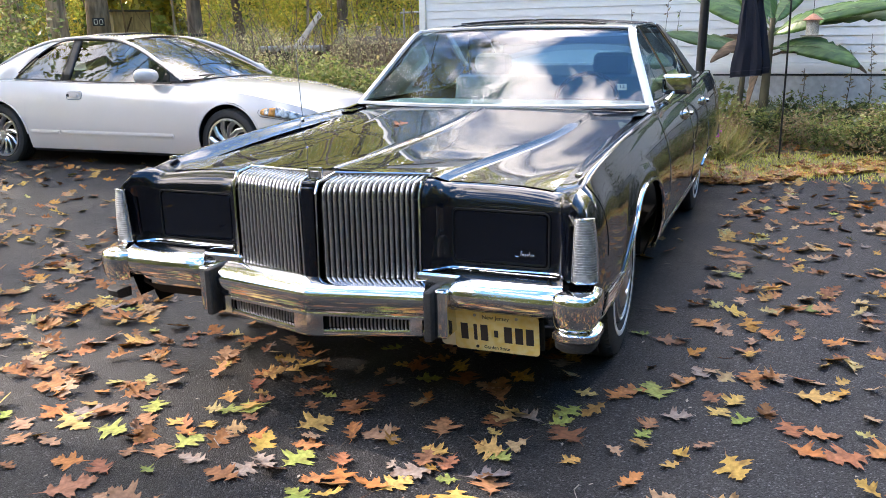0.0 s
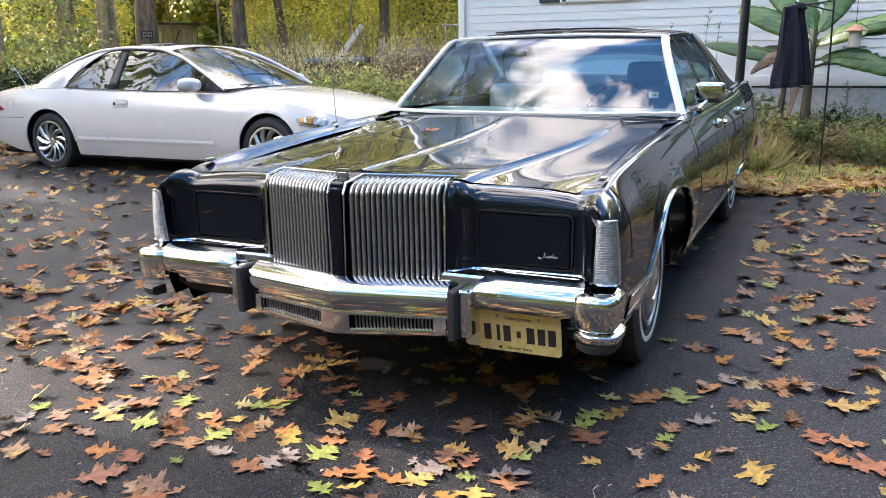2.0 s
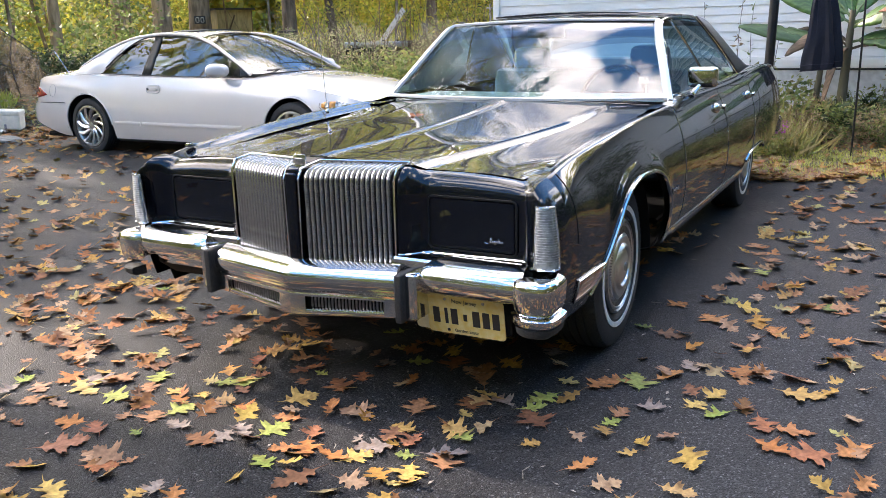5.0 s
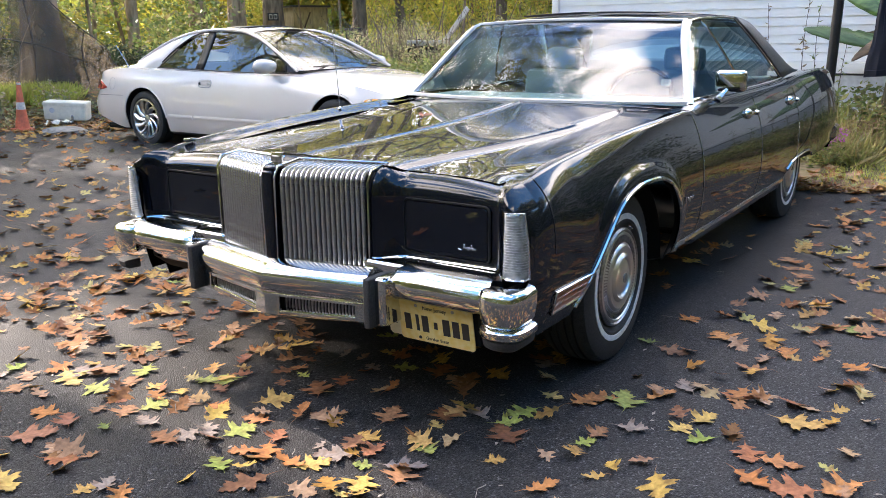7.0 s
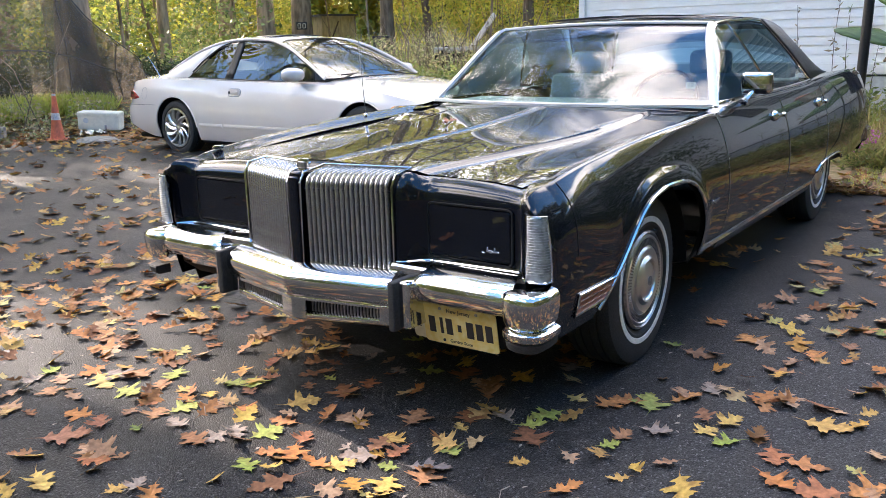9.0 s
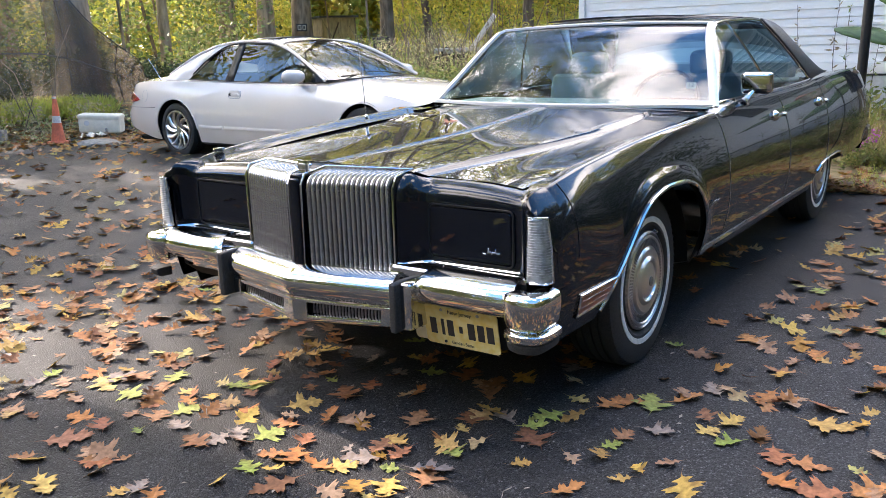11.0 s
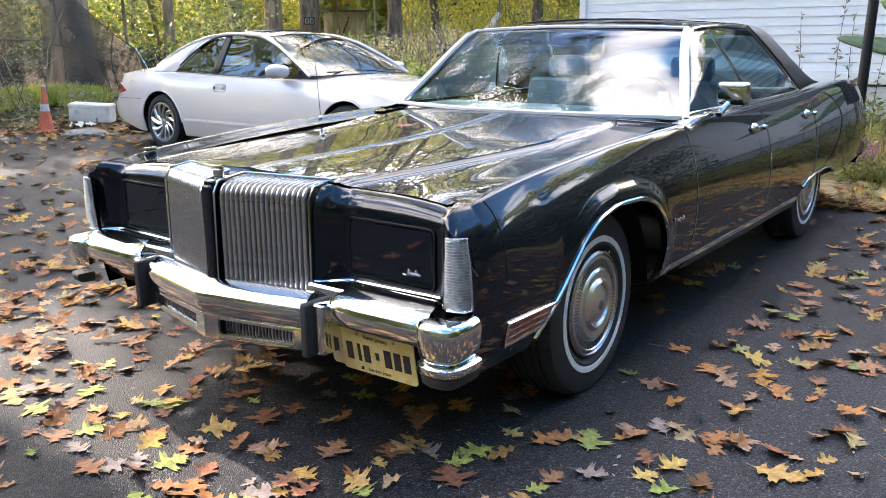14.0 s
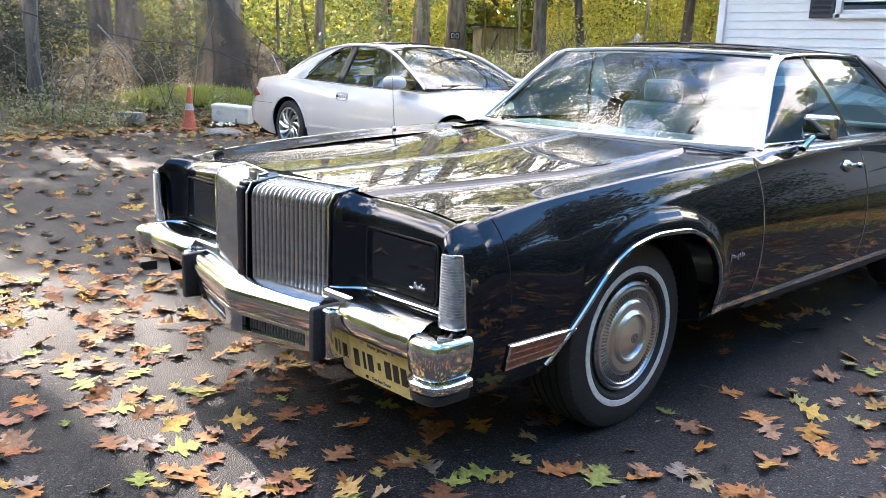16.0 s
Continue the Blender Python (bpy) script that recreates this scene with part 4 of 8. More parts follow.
    for s in (1, -1):
        part("valance_end", strip([(s * x, np.interp(x, [0.0, 0.4], [-1.171, -1.097]), 0) for x in ((0.0, 0.06) if s > 0 else (0.06, 0.0))], [(-0.05, 0.345), (0.0, 0.347), (0.0, 0.43), (-0.05, 0.43)]), "chrome", bmp)
        part("valance_end", strip([(s * x, np.interp(x, [0.0, 0.4], [-1.171, -1.097]), 0) for x in ((0.372, 0.415) if s > 0 else (0.415, 0.372))], [(-0.05, 0.365), (0.0, 0.365), (0.0, 0.43), (-0.05, 0.43)]), "chrome", bmp)
        part("slot", strip([(s * x, np.interp(x, [0.0, 0.4], [-1.171, -1.097]) + 0.035, 0) for x in ((0.05, 0.38) if s > 0 else (0.38, 0.05))], [(-0.01, 0.345), (0.0, 0.345), (0.0, 0.43), (-0.01, 0.43)]), "dark_void", bmp)
        for i in range(22):
            x = 0.072 + 0.0137 * i
            part("slot_bar", rbox(0.005, 0.006, 0.05, (s * x, np.interp(x, [0.0, 0.4], [-1.171, -1.097]) + 0.026, 0.396), 0), "dull_metal", bmp)
        # guards
        gd = part("bumper_guard", rbox(0.030, 0.120, 0.180, (s * 0.450, -1.072, 0.447), 0.010, 3), "rubber", bmp, "black rubber bumper guard")
        part("guard_cap", rbox(0.050, 0.105, 0.172, (s * 0.486, -1.052, 0.450), 0.014, 3), "chrome", gd)
        part("bumper_web", rbox(0.19, 0.10, 0.13, (s * 0.455, -0.985, 0.510), 0.02, 3), "chrome", bmp)
        # outer bars sweep back to wrapped ends
        out = [(0.505, -1.075), (0.53, -1.090), (0.62, -1.094), (0.80, -1.092), (0.86, -1.088), (0.90, -1.080)]
        pts = [(x, y, 0.0) for x, y in out] if s > 0 else [(-x, y, 0.0) for x, y in reversed(out)]
        part("bumper_bar", strip(pts, [(-0.15, 0.574), (-0.10, 0.579), (-0.065, 0.577), (-0.035, 0.566), (-0.012, 0.548), (-0.002, 0.528), (0.0, 0.510), (-0.004, 0.490), (-0.013, 0.474), (-0.032, 0.462), (-0.078, 0.452), (-0.098, 0.430), (-0.112, 0.402), (-0.14, 0.392)]), "chrome", bmp, angle=50)
        end = [(0.868, -1.080), (0.890, -1.102), (0.925, -1.110), (0.965, -1.106), (0.995, -1.094), (1.010, -1.072), (1.015, -1.04), (1.016, -0.99), (1.012, -0.952)]
        pts = [(x, y, 0.0) for x, y in end] if s > 0 else [(-x, y, 0.0) for x, y in reversed(end)]
        part("bumper_end", strip(pts, [(-0.10, 0.550), (-0.06, 0.562), (-0.030, 0.560), (-0.010, 0.553), (-0.001, 0.540), (0.0, 0.520), (-0.003, 0.485), (-0.008, 0.455), (-0.016, 0.440), (-0.10, 0.436)]), "chrome", bmp, angle=50)
        low = [(0.872, -1.076), (0.893, -1.098)] + end[2:]
        pts = [(x, y, 0.0) for x, y in low] if s > 0 else [(-x, y, 0.0) for x, y in reversed(low)]
        if s > 0:
            part("end_strip", strip(pts, [(-0.05, 0.440), (-0.010, 0.436), (0.002, 0.428), (0.003, 0.410), (-0.003, 0.402), (-0.05, 0.398)]), "chrome", bmp, angle=50)
        else:
            pts = pts[2:7]
        part("end_rubber", strip(pts, [(-0.08, 0.400), (-0.012, 0.400), (-0.006, 0.394), (-0.010, 0.372), (-0.024, 0.362), (-0.08, 0.360)]), "rubber", bmp)
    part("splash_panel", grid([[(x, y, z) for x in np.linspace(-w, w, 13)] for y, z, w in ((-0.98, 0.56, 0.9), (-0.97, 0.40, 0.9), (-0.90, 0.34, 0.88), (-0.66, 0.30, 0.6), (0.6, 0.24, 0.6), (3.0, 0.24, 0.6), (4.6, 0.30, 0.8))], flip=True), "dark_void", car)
    # registration plate: yellow, bars in place of characters
    pl = part("number_plate", moved(prism(rrect(0.305, 0.152, 0.014), 0.004, 0.001), pose(0.655, -1.008, 0.376, 100, 0, 1)), "plate_yellow", bmp, "yellow registration plate with plain dark bars")
    pm = pose(0.655, -1.008, 0.376, 100, 0, 1)
    old = part("old_plate", moved(prism(rrect(0.305, 0.152, 0.014), 0.003, 0.001), pm @ pose(-0.055, 0.006, -0.006, 0, 0, 1)), "plate_cream", bmp, "older pale plate behind the yellow one")
    part("bar", moved(rbox(0.024, 0.062, 0.0015, b=0), pm @ pose(-0.182, 0.004, -0.002)), "ink", old)
    for x, w, h, dy in ((-0.115, 0.026, 0.062, 0), (-0.075, 0.012, 0.062, 0), (-0.043, 0.026, 0.062, 0), (0.0, 0.014, 0.026, 0), (0.043, 0.028, 0.062, 0), (0.082, 0.027, 0.062, 0), (0.120, 0.027, 0.062, 0)):
        part("bar", moved(rbox(w, h, 0.0015, b=0), pm @ pose(x, -0.004 + dy, 0.0047)), "ink", pl)
    for words, size, y in (("New Jersey", 0.021, 0.057), ("Garden State", 0.0175, -0.060)):
        part("lettering", lettering(words, size), "ink", pl, smooth=False, at=pm @ pose(0, y, 0.0045))
    part("bar", moved(rbox(0.010, 0.010, 0.0015, b=0.003), pm @ pose(-0.070, -0.060, 0.0047)), "ink", pl)
    for x in (-0.075, 0.075):
        part("screw", moved(lathe([(0.006, 0), (0.005, 0.003), (0.0005, 0.0035)], 10), pm @ pose(x, 0.062, 0.004)), "dull_metal", pl)
    part("plate_bracket", moved(rbox(0.33, 0.12, 0.02, b=0.004), pm @ pose(0, 0.0, -0.020)), "dark_void", bmp)
    # cabin
    rail = curve3([(0.848, 0.93, 0.980), (0.772, 1.10, 1.137), (0.690, 1.285, 1.309), (0.660, 1.40, 1.382), (0.652, 1.65, 1.404), (0.652, 2.05, 1.412), (0.652, 2.42, 1.398), (0.662, 2.70, 1.350), (0.69, 2.95, 1.230), (0.73, 3.20, 1.04)])
    t_top, t_back = 0.262, 0.70
    ws, roof, back = cabin(car, rail, None, ((0.0, t_top), (t_top, t_back), (t_back + 0.07, 1.0)), (0.045, 0.030, 0.03), ("windscreen", "roof", "back_glass"), ("windscreen", "black_paint", "tint_glass"))
    for o in (ws, back):
        o.visible_shadow = False
    # padded rear roof in vinyl, with its front band
    P = []
    for i in range(22):
        q = 0.46 + (0.80 - 0.46) * i / 21
        x, y, z = rail(q)
        P.append([((x + 0.006) * u, y, z + 0.010 * smooth(0.455, 0.49, q) + 0.030 * (1 - u * u)) for u in np.linspace(-1, 1, 17)])
    part("vinyl_roof", grid(P), "black_vinyl", car, "padded black vinyl rear roof", solid=0.01)
    part("roof_band", tube([P[1][j] for j in range(17)], 0.006, 8), "black_paint", car)
    # dark tinted roof panels ahead of the vinyl
    for x0, x1 in ((-0.47, -0.05), (0.03, 0.40)):
        part("roof_panel", grid([[(x, y, 1.4165 + 0.012 * (y - 1.6) + 0.030 * (1 - (x / 0.652) ** 2) + 0.006) for x in np.linspace(x0, x1, 7)] for y in np.linspace(1.64, 1.88, 5)]), "black_vinyl", car, solid=0.008)
    # rear pillars
    for s in (1, -1):
        flip = (lambda d: d) if s > 0 else mirrored
        P = []
        for i in range(15):
            q = 0.60 + 0.40 * i / 14
            x, y, z = rail(q)
            f = smooth(0, 1, i / 14)
            a = (x + 0.008, y, z + 0.004)
            yb = 2.84 + (3.34 - 2.84) * (i / 14)
            bx = sed_x(yb, sed_crest(yb)) - 0.055
            b = (bx, yb, sed_crest(yb) + 0.030)
            lo = 1 - (1 - i / 14) ** 1.0
            row = []
            for k in range(8):
                w = k / 7
                row.append((a[0] + (b[0] - a[0]) * w + 0.012 * math.sin(math.pi * w), a[1] + (b[1] - a[1]) * w, a[2] + (b[2] - a[2]) * w))
            P.append(row)
        part("rear_pillar", flip(grid(P, flip=True)), "black_vinyl", car, "wide vinyl-covered rear pillar", solid=0.01)
        # windscreen pillar, wide bright moulding
        pts = [rail(q) for q in np.linspace(0.0, t_top, 14)]
        part("pillar_trim", flip(strip([(x + 0.004, y - 0.004, z) for x, y, z in pts], [(-0.020, -0.004), (0.022, -0.008), (0.026, 0.004), (0.012, 0.014), (-0.018, 0.012)], up=(0.35, -0.75, 0.55))), "skylit_trim", car, "bright windscreen pillar moulding", angle=50)
        # drip rail
        part("drip_rail", flip(tube([(rail(q)[0] + 0.010, rail(q)[1], rail(q)[2] - 0.004) for q in np.linspace(t_top, 0.60, 20)], 0.0075, 8)), "chrome", car)
        part("pillar_edge", flip(tube([P[0][k] for k in range(8)], 0.0085, 8)), "chrome", car)
        # side glass front and rear, with the slim divider
        for y0, y1, nm in ((1.0, 1.93, "side_window"), (1.95, 2.80, "side_window")):
            G = []
            for i in range(15):
                u = i / 14
                yb = y0 + (y1 - y0) * u
                bx, bz = sed_x(yb, sed_crest(yb)) - 0.055, sed_crest(yb) + 0.030
                q = np.interp(yb, [0.95, 1.40, 1.93, 2.35, 2.84], [0.03, 0.262, 0.37, 0.47, 0.60])
                x, y, z = rail(q)
                col = []
                for k in range(7):
                    w = k / 6
                    col.append((bx + (x - bx) * w - 0.004 + 0.012 * math.sin(math.pi * w), yb + (y - yb) * w, bz + (z - 0.012 - bz) * w))
                G.append(col)
            g = part(nm, flip(grid(G, flip=True)), "side_glass", car)
            g.visible_shadow = False
            if y0 < 1.5:
                part("window_divider", flip(tube(G[-1], 0.009, 8)), "chrome", car)
        # mirror on the driver's door
        if s > 0:
            mb = part("door_mirror", join(rbox(0.165, 0.060, 0.112, (0.935, 1.345, 1.075), 0.028, 4)), "chrome", car, "chrome door mirror on a stalk")
            part("stalk", tube([(0.895, 1.29, 0.985), (0.912, 1.30, 1.01), (0.925, 1.33, 1.035)], [0.024, 0.014, 0.012], 8), "chrome", mb)
            part("mirror_face", rbox(0.13, 0.006, 0.082, (0.935, 1.374, 1.075), 0.002, 1), "chrome", mb)
    # blue shade band along the top of the windscreen
    B = []
    a, b = Vector(rail(0.0)), Vector(rail(t_top))
    for k in range(4):
        f = 0.80 + 0.19 * k / 3
        x, y, z = Vector(rail(t_top * f)).lerp(a.lerp(b, f), 0.85)
        B.append([((x - 0.006) * u, y - (0.17 * (1 - f) + 0.07 * f) * (1 - u * u) + 0.010, z + 0.045 * 0.35 * f * (1 - u * u) - 0.008) for u in np.linspace(-1, 1, 17)])
    part("shade_band", grid(B), "blue_tint", car, "blue tinted band in the glass").visible_shadow = False
    top = [(x, y, z + 0.006) for x, y, z in [(rail(t_top)[0] * u, rail(t_top)[1] - 0.07 * (1 - u * u), rail(t_top)[2] + 0.045 * 0.35 * (1 - u * u)) for u in np.linspace(-1, 1, 17)]]
    part("screen_trim", strip(top, [(-0.010, -0.008), (0.012, -0.008), (0.014, 0.004), (-0.006, 0.008)]), "skylit_trim", car, "bright moulding along the top of the windscreen")
    bot = [(rail(0)[0] * u, rail(0)[1] - 0.17 * (1 - u * u) - 0.006, rail(0)[2] + 0.009) for u in np.linspace(-1, 1, 25)]
    part("screen_trim", strip(bot, [(-0.006, -0.006), (0.012, -0.008), (0.012, 0.006), (-0.004, 0.010)]), "skylit_trim", car, "bright moulding along the foot of the windscreen")
    # inspection sticker
    st = part("sticker", moved(rbox(0.050, 0.042, 0.001, b=0), pose(0.675, 1.085, 1.075, 48, 0, 12)), "plate_cream", car, "small white windscreen sticker reading 12")
    part("digits", lettering("12", 0.032), "ink", st, smooth=False, at=pose(0.675, 1.083, 1.077, 48, 0, 12))
    # boot and tail
    P = []
    for i, y in enumerate(np.linspace(3.16, 4.72, 24)):
        row = []
        xe = sed_x(y, sed_crest(y)) - 0.10
        for u in np.linspace(-1, 1, 15):
            row.append((xe * u, y, sed_crest(y) + 0.002 - 0.05 * (1 - abs(u) ** 4) * smooth(3.3, 3.9, y) + 0.03 * (1 - u * u)))
        P.append(row)
    part("boot_lid", grid(P), "black_paint", car, solid=0.01)
    P = [[((sed_x(4.78, z) - 0.0) * u, 4.78 + 0.05 * (1 - u * u) - 0.04 * abs(z - 0.62), z) for u in np.linspace(-1, 1, 13)] for z in (0.32, 0.42, 0.55, 0.7, 0.82, 0.90)]
    part("tail_panel", grid(P, flip=False), "black_paint", car, solid=0.01)
    tb = [(-0.94, 4.62, 0), (-0.93, 4.82, 0), (-0.8, 4.89, 0), (0, 4.93, 0), (0.8, 4.89, 0), (0.93, 4.82, 0), (0.94, 4.62, 0)]
    part("rear_bumper", strip(list(reversed(tb)), [(-0.08, 0.40), (-0.02, 0.405), (0.0, 0.43), (0.0, 0.50), (-0.02, 0.53), (-0.08, 0.535)]), "chrome", car, "chrome rear bumper")
    for s in (1, -1):
        part("tail_lamp", rbox(0.10, 0.03, 0.16, (s * 0.82, 4.805, 0.72), 0.01, 2), "red_lens", car)
    # wheels
    for s in (1, -1):
        for y, z, rz in ((-0.022, 0.337, 1.0), (3.147, 0.364, 0.0)):
            m = pose(s * (0.803 if y < 1 else 0.785), y, z, 0, 0, rz + (180 if s < 0 else 0))
            road_wheel(car, m, 0.368, 0.225, "cover")
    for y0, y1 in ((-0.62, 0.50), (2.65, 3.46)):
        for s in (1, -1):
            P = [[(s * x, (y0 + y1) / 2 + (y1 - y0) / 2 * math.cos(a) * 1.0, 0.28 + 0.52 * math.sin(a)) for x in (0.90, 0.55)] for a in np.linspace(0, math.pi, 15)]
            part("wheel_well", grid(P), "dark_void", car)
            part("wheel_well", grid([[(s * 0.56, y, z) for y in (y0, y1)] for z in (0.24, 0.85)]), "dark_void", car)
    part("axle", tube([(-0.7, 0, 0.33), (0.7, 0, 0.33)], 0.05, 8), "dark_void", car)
    # seats, dash and wheel
    fs = part("front_seat", join(rbox(1.36, 0.55, 0.22, (0, 1.75, 0.55), 0.06, 3), moved(rbox(1.36, 0.18, 0.62, b=0.06, seg=3), pose(0, 2.07, 0.78, -12, 0, 0))), "navy_cloth", car, "blue cloth bench seat")
    for x in (-0.42, 0.42):
        part("headrest", rbox(0.26, 0.10, 0.15, (x, 2.13, 1.16), 0.05, 3), "navy_cloth", fs)
    part("rear_seat", join(rbox(1.36, 0.5, 0.22, (0, 2.75, 0.55), 0.06, 3), moved(rbox(1.36, 0.18, 0.62, b=0.06, seg=3), pose(0, 3.05, 0.82, -18, 0, 0))), "navy_cloth", car, "blue rear bench")
    part("dashboard", join(rbox(1.56, 0.34, 0.20, (0, 1.14, 0.89), 0.06, 3)), "dash_teal", car, "pale teal padded dashboard")
    part("parcel_shelf", rbox(1.4, 0.25, 0.03, (0, 3.08, 1.0), 0.01, 1), "dash_teal", car)
    part("floor_pan", rbox(1.7, 2.6, 0.03, (0, 2.1, 0.36), 0.01, 1), "dark_void", car)
    part("headlining", grid([[(0.93 * rail(q)[0] * u, rail(q)[1], rail(q)[2] + 0.030 * (1 - u * u) - 0.022) for u in np.linspace(-1, 1, 9)] for q in np.linspace(t_top + 0.01, 0.70, 10)]), "grey_cloth", car)
    sw = part("steering_wheel", moved(tube([(0.19 * math.cos(a), 0.19 * math.sin(a), 0) for a in np.linspace(0, 2 * math.pi, 32, endpoint=False)], 0.013, 8, loop=True), pose(0.40, 1.42, 0.96, 62, 0, 0)), "black_plastic", car, "thin-rimmed steering wheel")
    part("spoke", moved(rbox(0.36, 0.05, 0.02, b=0.006), pose(0.40, 1.42, 0.96, 62, 0, 0)), "black_plastic", sw)
    part("rear_mirror", rbox(0.24, 0.03, 0.065, (0.0, 1.36, 1.335), 0.012, 2), "black_plastic", car)
    part("column", tube([(0.40, 1.42, 0.96), (0.40, 1.12, 0.82)], 0.035, 10), "black_plastic", car)
    # wing aerial
    an = part("aerial", tube([(-0.862, 0.285, 0.945), (-0.862, 0.25, 1.365)], 0.0022, 6), "bright_trim", car, "thin telescopic wing aerial")
    part("aerial_base", moved(lathe([(0.011, 0), (0.010, 0.006), (0.004, 0.014), (0.001, 0.016)], 14), pose(-0.862, 0.285, 0.946)), "chrome", an)
    return car


def marker_pt(u, v, out):
    """Point on the side marker: u along, v up; a lens raked like a parallelogram."""
    y = (-0.775 + 0.225 * u) * (1 - v) + (-0.770 + 0.315 * u) * v
    z = (0.402 + 0.004 * u) * (1 - v) + (0.480 - 0.004 * u) * v
    return (sed_x(y, z) + out, y, z)


def marker_loop(out, _):
    return [marker_pt(u, v, out) for u, v in ((0, 0), (0.5, 0), (1, 0), (1, 0.5), (1, 1), (0.5, 1), (0, 1), (0, 0.5))]


def marker_quad(out, _):
    a = grid([[marker_pt(u, v, out) for v in (0, 0.5, 1)] for u in np.linspace(0, 1, 6)], flip=True)
    b = grid([[marker_pt(u, v, -0.004) for v in (0, 0.5, 1)] for u in np.linspace(0, 1, 6)])
    return join(a, b)


build_sedan()


# ---- the white coupe, built nose to -y and turned to face +x ----
cw = spline([-1.06, -1.04, -1.0, -0.93, -0.8, -0.55, -0.2, 0.6, 2.8, 3.4, 3.8, 4.05, 4.2, 4.26, 4.28], [0.30, 0.45, 0.60, 0.73, 0.835, 0.905, 0.932, 0.945, 0.942, 0.915, 0.855, 0.77, 0.64, 0.48, 0.30])
cs = spline([-1.06, -0.9, -0.6, -0.2, 0.3, 0.7, 1.5, 2.5, 3.2, 3.7, 4.05, 4.28], [0.52, 0.66, 0.75, 0.825, 0.875, 0.895, 0.905, 0.932, 0.945, 0.925, 0.87, 0.72])
ct = spline([-1.06, -0.9, -0.6, -0.2, 0.3, 0.62, 1.5, 3.1, 3.6, 4.0, 4.2, 4.28], [0.54, 0.71, 0.82, 0.90, 0.945, 0.962, 0.955, 1.005, 1.0, 0.965, 0.90, 0.80])


def coupe_x(y, z):
    v = (z - 0.20) / (cs(y) - 0.20)
    return cw(y) - 0.055 * max(0.0, 1 - v / 0.42) ** 2 - 0.085 * max(0.0, (v - 0.45) / 0.55) ** 2


def coupe_low(y):
    z = 0.205 + 0.04 * smooth(-0.7, -1.0, y) + 0.17 * smooth(3.3, 4.25, y)
    for c in (-0.07, 2.88):
        d = abs(y - c)
        if d < 0.395:
            z = max(z, 0.345 + math.sqrt(max(0.0, 0.395**2 - d * d)) * 0.97)
    return z


def coupe_side(y0, y1, rows=16):
    ys = set(np.round(np.linspace(y0, y1, max(10, int((y1 - y0) / 0.05))), 4))
    for c in (-0.07, 2.88):
        ys |= {round(c + 0.3951 * math.cos(a), 4) for a in np.linspace(0, math.pi, 27)}
    P = []
    for y in sorted(v for v in ys if y0 <= v <= y1):
        a, b = coupe_low(y), cs(y)
        P.append([(coupe_x(y, a + (b - a) * i / rows), y, a + (b - a) * i / rows) for i in range(rows + 1)])
    return grid(P, flip=True)


def coupe_top(y0, y1, u0=0.0):
    P = []
    for y in np.linspace(y0, y1, max(6, int((y1 - y0) / 0.05))):
        xs, zs, zt = coupe_x(y, cs(y)), cs(y), ct(y)
        if u0:
            us = np.linspace(1, u0, 5)
        else:
            us = np.linspace(1, -1, 29)
        P.append([(xs * u, y, zs + (zt - zs) * (1 - abs(u) ** 2.4)) for u in us])
    return grid(P, flip=True)


def on_coupe(y, z, out):
    return (coupe_x(y, z) + out, y, z)


def mirror_shell():
    """Teardrop mirror housing: rounded nose forwards, flat towards the back."""
    P = []
    for i in range(13):
        a = math.pi * i / 12
        y = -0.105 * math.cos(a) if a < math.pi / 2 else -0.055 * math.cos(a)
        r = math.sin(a) ** 0.62
        P.append([(0.130 * r * (abs(math.cos(b)) ** 0.75) * (1 if math.cos(b) > 0 else -1), y + 0.03 * math.cos(b) * r, 0.078 * r * (abs(math.sin(b)) ** 0.8) * (1 if math.sin(b) > 0 else -1)) for b in np.linspace(0, 2 * math.pi, 24, endpoint=False)])
    return grid(P, loop=True)


